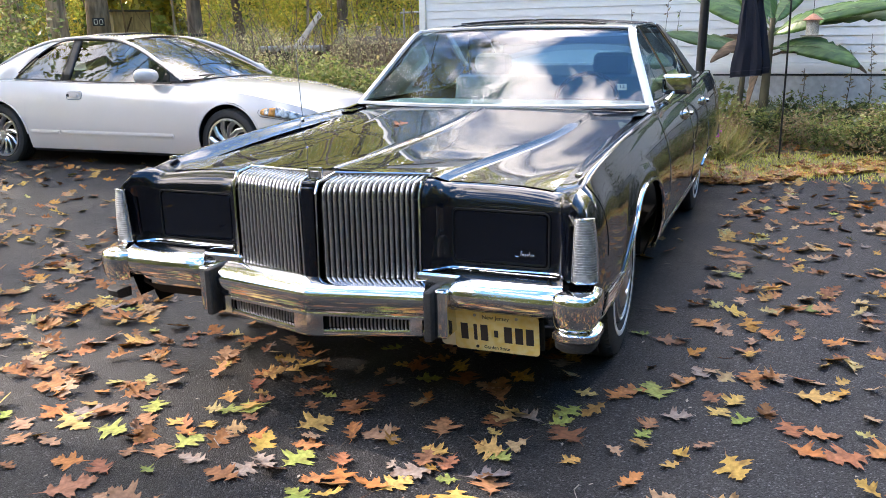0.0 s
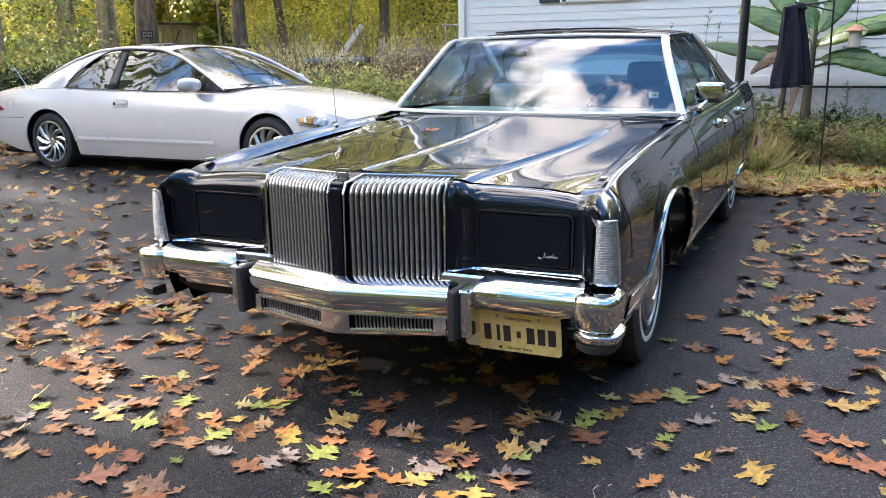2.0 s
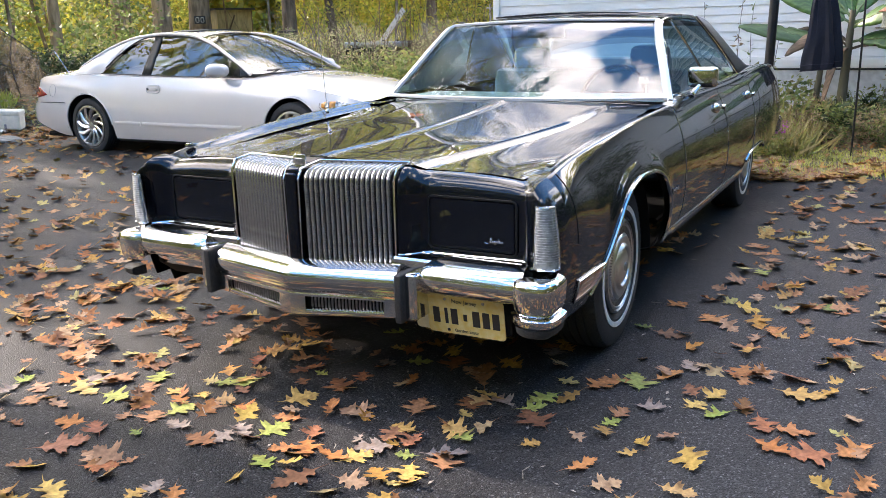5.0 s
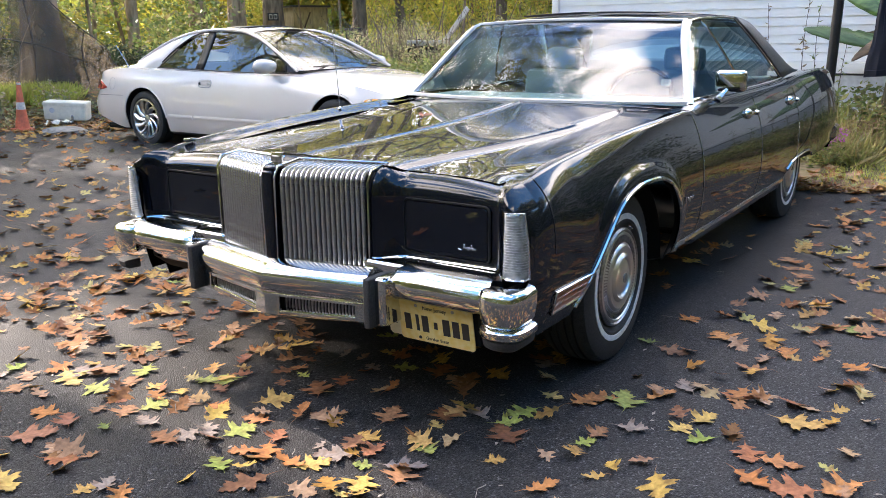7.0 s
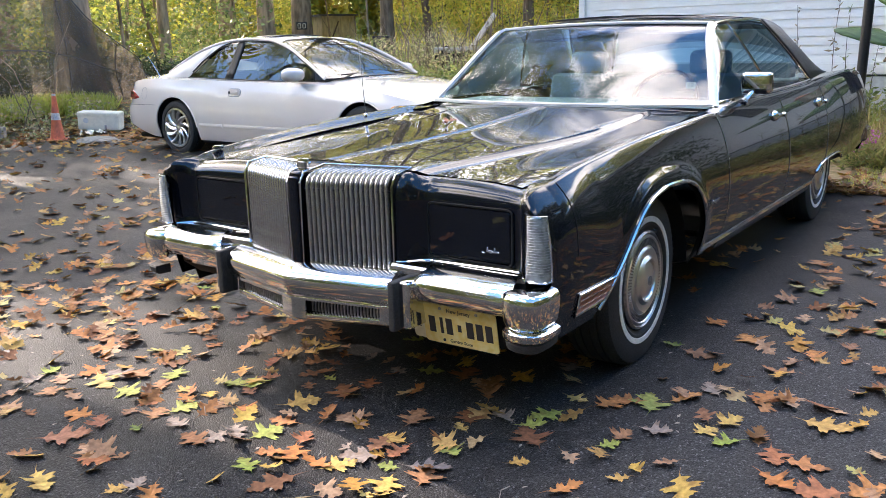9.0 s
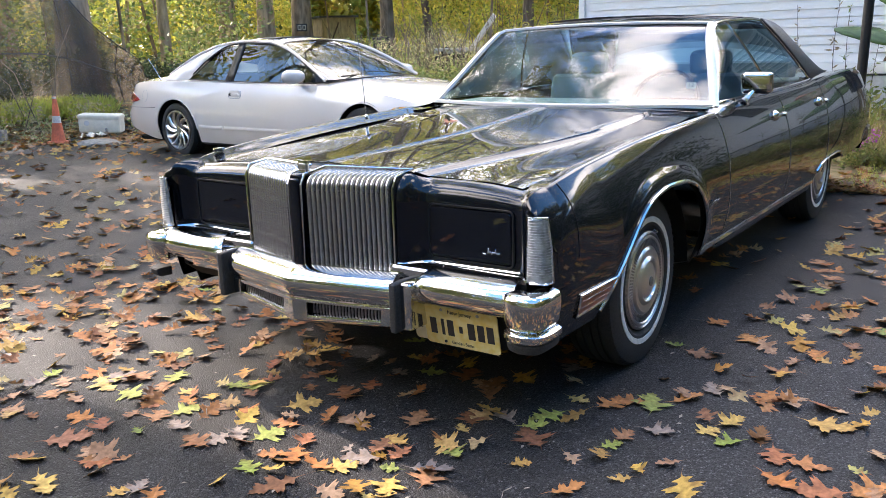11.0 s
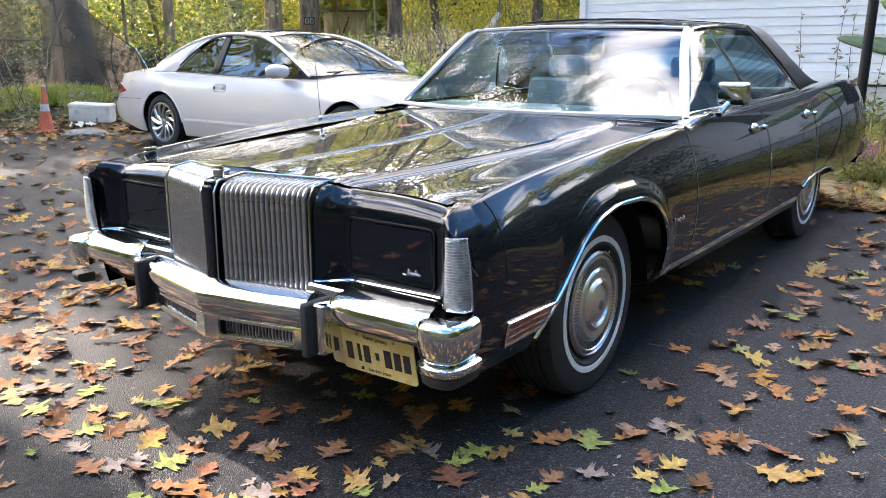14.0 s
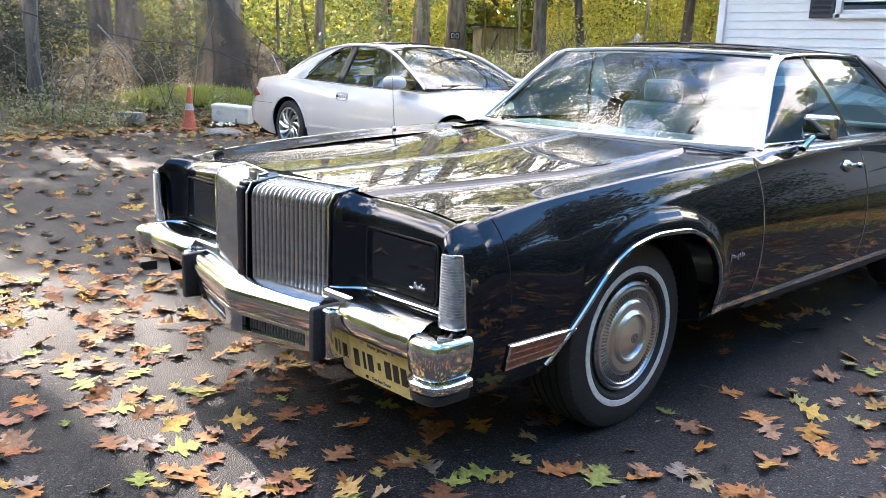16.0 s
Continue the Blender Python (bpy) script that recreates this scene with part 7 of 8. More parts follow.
for i, (x, y, r, h, bk, ln, cr, k, fl) in enumerate(TREES):
    make_tree("tree", "tall " + ("dark" if bk == "bark_dark" else "grey-brown") + " trunk with " + ("thin golden" if cr == "leaf_gold" else "sparse yellowing") + " autumn leaves", x, y, r, h, 11 + i, bk, ln, cr, k, 0.20, fl)
# one long limb of the nearest trunk reaches out over the drive
lt = thing("overhanging_limb", "long leafy oak limb reaching out over the drive", "branch", pose(-12.3, 5.35, 0))
lim, ends = [], []
lg = random.Random(3)
for main, r0 in (([(0, 0, 7.2), (2.0, -0.8, 8.6), (4.4, -1.9, 9.8), (6.6, -3.1, 10.6), (8.6, -4.2, 11.6), (10.0, -4.9, 12.4)], 0.10),
                 ([(0, 0, 6.0), (1.8, 0.3, 7.6), (3.6, 0.2, 8.8), (5.2, 0.4, 10.2), (6.8, 0.3, 11.4)], 0.09), ([(0, 0, 9.0), (1.4, 1.4, 10.4), (3.0, 2.6, 11.6), (4.6, 3.4, 13.0)], 0.08),
                 ([(0, 0, 8.0), (1.0, -2.0, 9.4), (2.4, -4.2, 10.6), (3.6, -6.4, 11.8)], 0.08)):
    n = len(main)
    lim.append(tube(main, [r0 * (1 - 0.85 * k / (n - 1)) for k in range(n)], 8))
    for k in range(1, n):
        for j in range(9):
            a, ln = lg.uniform(0, 6.28), lg.uniform(0.7, 2.2)
            f0 = lg.random()
            b = Vector(main[k - 1]).lerp(Vector(main[k]), f0)
            q = [b + Vector((math.cos(a + 0.4 * f) * ln * f, math.sin(a + 0.4 * f) * ln * f, ln * 0.35 * f * lg.uniform(0.2, 1.2))) for f in (0, 0.35, 0.7, 1)]
            lim.append(tube(q, [0.022, 0.016, 0.010, 0.004], 5))
            ends += q[1:]
part("limb", join(*lim), "bark_dark", lt)
rng = np.random.default_rng(6)
q = clumps([tuple(e) for e in ends], rng.uniform(0.3, 0.7, len(ends)), rng.uniform(40, 120, len(ends)), rng)
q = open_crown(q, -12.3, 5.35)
part("foliage", blades(q, rng.uniform(0.07, 0.14, len(q)), 0.6, 0.0, rng), "leaf_green", lt, smooth=False)
# tree sign of two small squares on the third far trunk
sg = thing("tree_sign", "small dark sign with two pale squares on a trunk", "sign", pose(-19.05, 17.55, 2.05, 0, 0, 47) @ Matrix.Scale(0.72, 4))
part("board", rbox(0.50, 0.03, 0.34, b=0.01), "black_plastic", sg)
for dx in (-0.11, 0.11):
    part("bar", tube([(dx + a, -0.02, b) for a, b in rrect(0.13, 0.20, 0.04)], 0.012, 5, loop=True), "box_white", sg)


def stuff(name, me, material, label, category):
    return tagged(part(name, me, material, smooth=False), label, category, kind="stuff")


def band(n, pts_fn, h0, h1, rad, per, seed):
    """Shrub clumps over a stretch of ground."""
    rng = np.random.default_rng(seed)
    c, rr = [], []
    for _ in range(n):
        x, y = pts_fn(rng)
        z = ground_z(x, y) + rng.uniform(h0, h1)
        c.append((x, y, z))
        rr.append(rng.uniform(*rad))
    return clumps(c, rr, [per * (r / rad[1]) ** 2 for r in rr], rng, 0.8), rng


def clearing(p, x=-28.2, y=28.7, w=1.9, d=24.0):
    """No leaves on the trodden ground before the shed door."""
    u, v = (p[:, 0] - x) * 0.7071 - (p[:, 1] - y) * 0.7071, (p[:, 0] - x) * 0.7071 + (p[:, 1] - y) * 0.7071
    return p[(u < -2.0) | (u > d) | (np.abs(v) > w) | (p[:, 2] > 3.6)]


def behind_coupe(rng):
    t = rng.random()
    x = -13.5 + 9.0 * t
    return x, 8.9 + 2.2 * rng.random() + 0.6 * t


p, rng = band(150, behind_coupe, 0.05, 0.75, (0.22, 0.5), 260, 21)
stuff("undergrowth", blades(p, rng.uniform(0.05, 0.12, len(p)), 0.6, 0.2, rng), "leaf_green", "tangled green shrubs and weeds behind the parked car", "undergrowth")
p, rng = band(75, lambda g: (-13.5 + 4.6 * g.random(), 10.8 + 4 * g.random()), 0.1, 1.1, (0.3, 0.6), 420, 22)
p = clearing(p)
stuff("undergrowth", blades(p, rng.uniform(0.03, 0.075, len(p)), 0.6, 0.2, rng), "leaf_green", "yellow-green shrub leaves at the wood's edge", "undergrowth")
p, rng = band(260, lambda g: (-30 + 26 * g.random(), 19 + 9 * g.random()), 0.4, 6.5, (0.6, 1.5), 640, 23)
p = clearing(p)
stuff("woodland", blades(p, rng.uniform(0.07, 0.17, len(p)), 0.6, 0.1, rng), "leaf_wood", "dense sunlit yellow-green woodland leaves", "woods")
p, rng = band(150, lambda g: (-30 + 27 * g.random(), 18 + 8 * g.random()), 0.3, 6.0, (0.5, 1.3), 380, 24)
p = clearing(p)
stuff("woodland", blades(p, rng.uniform(0.06, 0.15, len(p)), 0.6, 0.1, rng), "leaf_gold", "bright golden woodland leaves", "woods")
p, rng = band(200, lambda g: (-34 + 14 * g.random(), -12 + 34 * g.random()), 0.3, 5.0, (0.6, 1.6), 300, 25)
p = clearing(p)
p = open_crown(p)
stuff("woodland", blades(p, rng.uniform(0.12, 0.26, len(p)), 0.6, 0.1, rng), "leaf_wood", "dense yellow-green leaves along the wooded side", "woods")
p, rng = band(130, lambda g: (-21 + 6.5 * g.random(), -1 + 16 * g.random()), 0.2, 3.4, (0.5, 1.2), 190, 26)
p = clearing(p)
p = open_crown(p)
stuff("woodland", blades(p, rng.uniform(0.09, 0.20, len(p)), 0.6, 0.1, rng), "leaf_green", "shaded green saplings under the trees", "woods")
p, rng = band(230, lambda g: (-50 + 70 * g.random(), 36 + 6 * g.random()), 0.2, 6.5, (1.4, 2.6), 700, 37)
stuff("far_woods", blades(p, rng.uniform(0.3, 0.6, len(p)), 0.7, 0.1, rng), "leaf_gold", "far low wall of golden woodland", "woods")
p, rng = band(220, lambda g: (-54 + 6 * g.random(), -25 + 70 * g.random()), 0.2, 6.5, (1.4, 2.6), 700, 39)
stuff("far_woods", blades(p, rng.uniform(0.3, 0.6, len(p)), 0.7, 0.1, rng), "leaf_gold", "far low golden leaves behind the net", "woods")
p, rng = band(70, lambda g: (-34 + 28 * g.random(), 24 + 6 * g.random()), 0.4, 4.5, (0.7, 1.5), 420, 38)
p = clearing(p)
stuff("woodland", blades(p, rng.uniform(0.10, 0.20, len(p)), 0.6, 0.1, rng), "leaf_deep", "dark green holly among the golden trees", "woods")
p, rng = band(150, lambda g: (-46 + 66 * g.random(), 30 + 8 * g.random()), 0.3, 13, (1.0, 2.4), 620, 27)
stuff("far_woods", blades(p, rng.uniform(0.3, 0.6, len(p)), 0.7, 0.1, rng), "leaf_wood", "far wall of autumn woodland", "woods")
p, rng = band(180, lambda g: (-46 + 9 * g.random(), -30 + 70 * g.random()), 0.3, 9.5, (1.2, 2.8), 520, 28)
p = open_crown(p)
stuff("far_woods", blades(p, rng.uniform(0.3, 0.6, len(p)), 0.7, 0.1, rng), "leaf_wood", "far brown and golden wall of woodland", "woods")
p, rng = band(300, lambda g: (-30 + 60 * g.random(), -20 + 8 * g.random()), 0.3, 9.5, (1.2, 2.6), 420, 29)
stuff("far_woods", blades(p, rng.uniform(0.3, 0.6, len(p)), 0.7, 0.1, rng), "leaf_green", "far green trees across the road", "woods")
# out of view: dark and tall to hide the sky from the sedan's side
p, rng = band(420, lambda g: (14.5 + 7 * g.random(), -20 + 40 * g.random()), 0.3, 12.5, (1.2, 2.6), 480, 30)
stuff("far_woods", blades(p, rng.uniform(0.3, 0.6, len(p)), 0.7, 0.1, rng), "leaf_deep", "dark green trees added out of view to darken the sedan's side reflection", "woods")

# loose leaf clumps above the view, added to cast shade on the drive
p, rng = band(190, lambda g: (-25 + 9.5 * g.random(), -5 + 12 * g.random()), 4.5, 9.5, (0.5, 1.3), 240, 35)
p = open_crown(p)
stuff("canopy", blades(p, rng.uniform(0.10, 0.22, len(p)), 0.6, 0.0, rng), "leaf_wood", "mid-height leaf clumps added out of view to shade the drive", "woods")
rng = np.random.default_rng(41)                     # dense tufts added up the sun's rays, out of view, to shade the drive
high = rng.uniform(8.0, 11.0, 60)
c = np.column_stack([rng.uniform(-1.1, 1.3, 60) - 1.815 * high, rng.uniform(-2.5, -1.72, 60) + 0.317 * high, high])
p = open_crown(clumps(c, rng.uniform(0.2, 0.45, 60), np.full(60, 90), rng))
stuff("canopy", blades(p, rng.uniform(0.10, 0.18, len(p)), 0.6, 0.0, rng), "leaf_green", "dense leaf tufts added out of view to shade the drive", "woods")
# more unseen clumps, higher up, added for the same shade
p, rng = band(70, lambda g: (-24 + 8 * g.random(), 2.0 + 3.6 * g.random()), 6.0, 11.0, (0.5, 1.3), 230, 36)
p = open_crown(p)
stuff("canopy", blades(p, rng.uniform(0.10, 0.22, len(p)), 0.6, 0.0, rng), "leaf_green", "high green leaf clumps added out of view to shade the drive", "woods")
# clumps above the view, added so the bonnet reflects darker green
p, rng = band(130, lambda g: (-31 + 20 * g.random(), 15 + 12 * g.random()), 5.5, 13.0, (0.5, 1.3), 230, 40)
stuff("canopy", blades(p, rng.uniform(0.10, 0.22, len(p)), 0.6, 0.0, rng), "leaf_green", "green leaf clumps added high up to darken the bonnet's reflection", "woods")
stuff("boughs", bare_limbs(150, 8), "twig", "crooked dark boughs of the far trees", "branches")
p, rng = band(110, lambda g: (-10.6 + 6.2 * g.random(), 10.4 + 3.0 * g.random()), 0.2, 1.45, (0.2, 0.45), 300, 55)
stuff("undergrowth", blades(p, rng.uniform(0.025, 0.06, len(p)), 0.5, 0.1, rng), "leaf_ivy", "fine olive-brown brush in front of the scrap", "undergrowth")
# thin saplings and bare stems in the wood
rng = np.random.default_rng(31)
stems = []
for _ in range(26):
    if rng.random() < 0.6:
        x, y = -28 + 22 * rng.random(), 17 + 9 * rng.random()
    else:
        x, y = -25 + 9 * rng.random(), 0 + 17 * rng.random()
    h, l = rng.uniform(3, 9), rng.normal(size=2) * 0.5
    z = ground_z(x, y)
    stems.append(tube([(x, y, z), (x + l[0] * 0.4, y + l[1] * 0.4, z + h * 0.5), (x + l[0], y + l[1], z + h)], [rng.uniform(0.03, 0.09), 0.04, 0.01], 5, cap=False))
stuff("saplings", join(*stems), "bark", "thin bare saplings in the wood", "saplings")
# bare tangled brush in front of the junk and below the net
stems = []
for _ in range(420):
    if rng.random() < 0.97:
        x, y, h = -10.5 + 5.5 * rng.random(), 10.2 + 3 * rng.random(), rng.uniform(0.8, 2.2)
    else:
        x, y, h = -11.4 + 0.9 * rng.random(), -0.6 + 4.6 * rng.random(), rng.uniform(0.5, 1.7)
    z, a, l = ground_z(x, y), rng.uniform(0, 6.28), rng.uniform(0.2, 0.9)
    stems.append(tube([(x, y, z), (x + 0.3 * l * math.cos(a), y + 0.3 * l * math.sin(a), z + h * 0.6), (x + l * math.cos(a), y + l * math.sin(a), z + h * rng.uniform(0.7, 1.05))], [0.010, 0.007, 0.003], 4, cap=False))
stuff("brush", join(*stems), "twig_brown", "bare tangled twigs and vines", "brush")
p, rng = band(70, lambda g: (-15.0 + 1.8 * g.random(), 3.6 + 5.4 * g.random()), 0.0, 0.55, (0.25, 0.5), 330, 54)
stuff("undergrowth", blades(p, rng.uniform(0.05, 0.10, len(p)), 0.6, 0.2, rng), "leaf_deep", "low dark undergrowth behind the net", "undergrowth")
vg = random.Random(12)
vines = [tube([(-11.3, 2.62, 1.62), (-11.25, 2.95, 1.25), (-11.2, 3.3, 0.72)], 0.016, 6)]
for _ in range(32):
    x, y = vg.uniform(-12.3, -11.6), vg.uniform(1.4, 3.4)
    a, h, l = vg.uniform(0, 6.28), vg.uniform(0.4, 1.7), vg.uniform(0.2, 0.7)
    vines.append(tube([(x + l * f * math.cos(a + f), y + l * f * math.sin(a + f), ground_z(x, y) + h * (f - 0.45 * f**3)) for f in (0, 0.3, 0.6, 0.85, 1)], [0.009, 0.008, 0.007, 0.005, 0.003], 4, cap=False))
stuff("vines", join(*vines), "twig_pale", "pale dead vines and sticks hanging round the post", "brush")
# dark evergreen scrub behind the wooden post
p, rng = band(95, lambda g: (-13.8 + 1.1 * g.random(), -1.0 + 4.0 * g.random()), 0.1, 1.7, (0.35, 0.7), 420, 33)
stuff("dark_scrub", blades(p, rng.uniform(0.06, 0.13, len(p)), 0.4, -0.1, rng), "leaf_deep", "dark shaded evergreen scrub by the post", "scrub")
p, rng = band(90, lambda g: (-12.0 + 1.9 * g.random(), -2.0 + 7.0 * g.random()), -0.05, 0.06, (0.2, 0.45), 260, 34)
stuff("ground_ivy", blades(p, rng.uniform(0.03, 0.08, len(p)), 0.6, 0.4, rng), "leaf_ivy", "low green ivy and weeds at the drive's edge", "ivy")


def grass_patch(name, n, pts_fn, lo, hi, material, label, seed, lay=0.55):
    rng = np.random.default_rng(seed)
    q = np.array([pts_fn(rng) for _ in range(n)])
    pos = np.column_stack([q, gz_many(q) - 0.02])
    ln = np.column_stack([rng.normal(size=n) * lay, rng.normal(size=n) * lay, np.full(n, 1.1)])
    stuff(name, blades(pos, rng.uniform(lo, hi, n), 0.07, 0.8, rng, ln), material, label, "grass")


def tufts(cx, cy, sx, sy, k, sp, seed):
    g = np.random.default_rng(seed)
    c = np.column_stack([g.normal(cx, sx, k), g.normal(cy, sy, k)])
    return lambda rng: c[rng.integers(k)] + rng.normal(size=2) * sp


grass_patch("long_grass", 7000, tufts(-11.45, 4.25, 0.12, 0.6, 40, 0.10, 41), 0.18, 0.31, "grass_long", "clump of long yellow-green grass by the net", 42)
grass_patch("verge_grass", 6000, lambda g: (-12.2 + 2.3 * g.random(), -4 + 10 * g.random()), 0.02, 0.07, "grass_blade", "short patchy grass along the drive", 43)
grass_patch("lawn_strip", 9000, lambda g: (0.7 + 5.5 * g.random(), 4.6 + 1.6 * g.random()), 0.03, 0.10, "grass_long", "thin strip of grass in front of the flower bed", 44)
grass_patch("bed_grass", 1500, tufts(0.62, 6.35, 0.30, 0.30, 12, 0.10, 45), 0.15, 0.42, "grass_dry", "tall arching yellowed grass in the flower bed", 46, 1.1)
grass_patch("bed_grass", 700, tufts(0.9, 6.9, 0.5, 0.3, 12, 0.08, 47), 0.3, 0.6, "grass_dry", "dry straw stems in the flower bed", 48)
p, rng = band(170, lambda g: (0.9 + 3.6 * g.random(), 6.4 + 1.6 * g.random()), 0.03, 0.42, (0.10, 0.28), 240, 49)
stuff("bed_weeds", blades(p, rng.uniform(0.02, 0.07, len(p)), 0.35, 0.3, rng), "leaf_green", "mixed green weeds below the house wall", "weeds")
p, rng = band(100, lambda g: (0.2 + 3.5 * g.random(), 6.3 + 1.5 * g.random()), 0.03, 0.40, (0.10, 0.25), 200, 50)
stuff("bed_weeds", blades(p, rng.uniform(0.02, 0.07, len(p)), 0.25, 0.2, rng), "leaf_dry", "brown withered weeds in the bed", "weeds")
# dark clumps mixed in: their colour gives the shaded gaps between the weeds
p, rng = band(70, lambda g: (1.0 + 3.4 * g.random(), 6.6 + 1.4 * g.random()), 0.05, 0.38, (0.12, 0.26), 110, 53)
stuff("bed_weeds", blades(p, rng.uniform(0.06, 0.14, len(p)), 0.5, 0.2, rng), "leaf_deep", "broad dark leaves standing in for shaded gaps among the weeds", "weeds")
p, rng = band(60, lambda g: (-2.5 + 3.4 * g.random(), 6.9 + 1.3 * g.random()), 0.05, 0.6, (0.12, 0.32), 120, 51)
stuff("bed_weeds", blades(p, rng.uniform(0.04, 0.11, len(p)), 0.5, 0.3, rng), "leaf_green", "green weeds behind the dark car", "weeds")


# unseen shrubs, added to keep the white wall out of the sedan's side reflection
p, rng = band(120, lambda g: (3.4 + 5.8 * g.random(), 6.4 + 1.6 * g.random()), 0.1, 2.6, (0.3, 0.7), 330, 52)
stuff("border_shrubs", blades(p, rng.uniform(0.05, 0.12, len(p)), 0.5, 0.3, rng), "leaf_deep", "dark green shrubs added out of view to darken the sedan's side reflection", "shrubs")


def tall_weed(x, y, h, seed):
    g = random.Random(seed)
    z = ground_z(x, y)
    w = thing("tall_weed", "thin upright weed with narrow leaves in the bed", "weed", pose(x, y, z), "tall weeds in the bed")
    pts = [(0.03 * math.sin(k + seed) * k / 6, 0.03 * math.cos(k * 1.3) * k / 6, h * k / 6) for k in range(7)]
    part("stem", tube(pts, [0.007 - 0.0008 * k for k in range(7)], 6), "twig", w)
    rng = np.random.default_rng(seed)
    q = np.array([[np.interp(f * 6, range(7), [p[i] for p in pts]) for i in range(3)] for f in rng.uniform(0.25, 1.0, 34)])
    part("foliage", blades(q, rng.uniform(0.06, 0.15, 34) * (1.2 - q[:, 2] / h * 0.7), 0.28, 0.1, rng), "leaf_green" if seed % 2 else "leaf_dry", w, smooth=False)


for i, (x, y, h) in enumerate(((2.05, 7.6, 1.05), (2.45, 7.4, 0.9), (2.3, 7.9, 1.25), (0.1, 7.4, 1.55), (-0.1, 7.7, 1.75), (0.3, 7.9, 1.3), (1.55, 7.9, 0.85), (2.75, 7.7, 1.1), (-0.5, 7.6, 1.6), (1.8, 7.2, 0.7))):
    tall_weed(x, y, h, 60 + i)
fl = thing("flower_clump", "small clump of pink-purple aster flowers", "flowers", pose(0.57, 5.5, ground_z(0.57, 5.5) - 0.04))
rng = np.random.default_rng(80)
q = clumps([(0, 0, 0.30), (0.12, 0, 0.36), (-0.12, 0.05, 0.33)], [0.17, 0.15, 0.14], [260, 220, 200], rng)
tagged(part("petals", blades(q, rng.uniform(0.018, 0.032, len(q)), 0.5, 0.5, rng), "flower_pink", fl, smooth=False), kind="stuff")
q = clumps([(0, 0, 0.15), (0.1, 0, 0.18)], [0.18, 0.18], [150, 150], rng)
part("foliage", blades(q, rng.uniform(0.04, 0.07, len(q)), 0.3, 0.3, rng), "leaf_green", fl, smooth=False)


# ---- fallen leaves and twigs ----
leaf_mat("fallen_yellow", [(0.52, 0.34, 0.09), (0.58, 0.43, 0.15), (0.48, 0.28, 0.08)], rough=0.75, glow=0.10, island=False, spots=0.6)
leaf_mat("fallen_orange", [(0.42, 0.155, 0.045), (0.50, 0.23, 0.08), (0.33, 0.12, 0.05), (0.42, 0.17, 0.09)], rough=0.75, glow=0.10, island=False, spots=0.7)
leaf_mat("fallen_brown", [(0.25, 0.105, 0.045), (0.37, 0.19, 0.095), (0.17, 0.07, 0.035), (0.42, 0.25, 0.15), (0.25, 0.085, 0.05)], rough=0.75, glow=0.08, island=False, spots=0.7)
leaf_mat("fallen_green", [(0.24, 0.31, 0.06), (0.36, 0.38, 0.10), (0.17, 0.23, 0.065)], rough=0.75, glow=0.12, island=False, spots=0.5)
leaf_mat("fallen_grey", [(0.24, 0.195, 0.165), (0.29, 0.23, 0.19), (0.19, 0.16, 0.15)], rough=0.75, glow=0.06, island=False, spots=0.5)
leaf_mat("litter", [(0.30, 0.11, 0.04), (0.42, 0.18, 0.06), (0.17, 0.07, 0.035), (0.50, 0.31, 0.09), (0.36, 0.23, 0.15), (0.44, 0.17, 0.04), (0.54, 0.36, 0.08), (0.24, 0.10, 0.05), (0.44, 0.28, 0.17), (0.34, 0.33, 0.10)], rough=0.75, glow=0.08, spots=0.6)


HALF = [(0.0, 0.010), (0.09, 0.026), (0.13, 0.075), (0.15, 0.15), (0.20, 0.225), (0.23, 0.16), (0.25, 0.115), (0.30, 0.10), (0.34, 0.14), (0.365, 0.25), (0.40, 0.34), (0.47, 0.45), (0.475, 0.33), (0.56, 0.385), (0.53, 0.25),
        (0.545, 0.175), (0.58, 0.13), (0.63, 0.135), (0.67, 0.20), (0.77, 0.30), (0.765, 0.20), (0.83, 0.21), (0.81, 0.135), (0.86, 0.10), (0.93, 0.115), (0.925, 0.055), (1.0, 0.0)]


def oak_leaf(seed, slim, curl, length, bend):
    """Red oak leaf along +x: bristle-tipped lobes, deep bays and a stalk, gently curled."""
    g = random.Random(seed)
    amp = [g.uniform(0.8, 1.25) for _ in range(8)]
    ph, n = g.uniform(0, 6), len(HALF)
    V, F = [], []

    def put(u, w):
        x, y = u * length, w * length
        z = 0.003 + 0.6 * curl * (abs(w) * 2.4) ** 1.5 * (1 + 0.7 * math.sin(ph + u * 6 + (2 if w > 0 else 0))) + 0.6 * bend * (u - 0.5) ** 2 * length
        return (x - length * 0.5, y + 0.05 * length * math.sin(u * 2.2 + ph), max(0.002, z))
    for i, (u, w) in enumerate(HALF):
        k = int(u * 3.4)
        V += [put(min(0.985, i / (n - 1)), 0.0), put(u, w * slim * amp[k]), put(u + 0.04 * (amp[k + 4] - 1), -w * slim * amp[k + 4])]
    for i in range(n - 1):
        a, b = 3 * i, 3 * i + 3
        F += [(a, b, b + 1, a + 1), (a, a + 2, b + 2, b)]
    q, e = len(V), V[0]
    V += [(e[0], e[1] + 0.0014, e[2]), (e[0], e[1] - 0.0014, e[2]), (e[0] - length * 0.26, e[1] + 0.008, 0.010)]
    F.append((q, q + 1, q + 2))
    return V, F


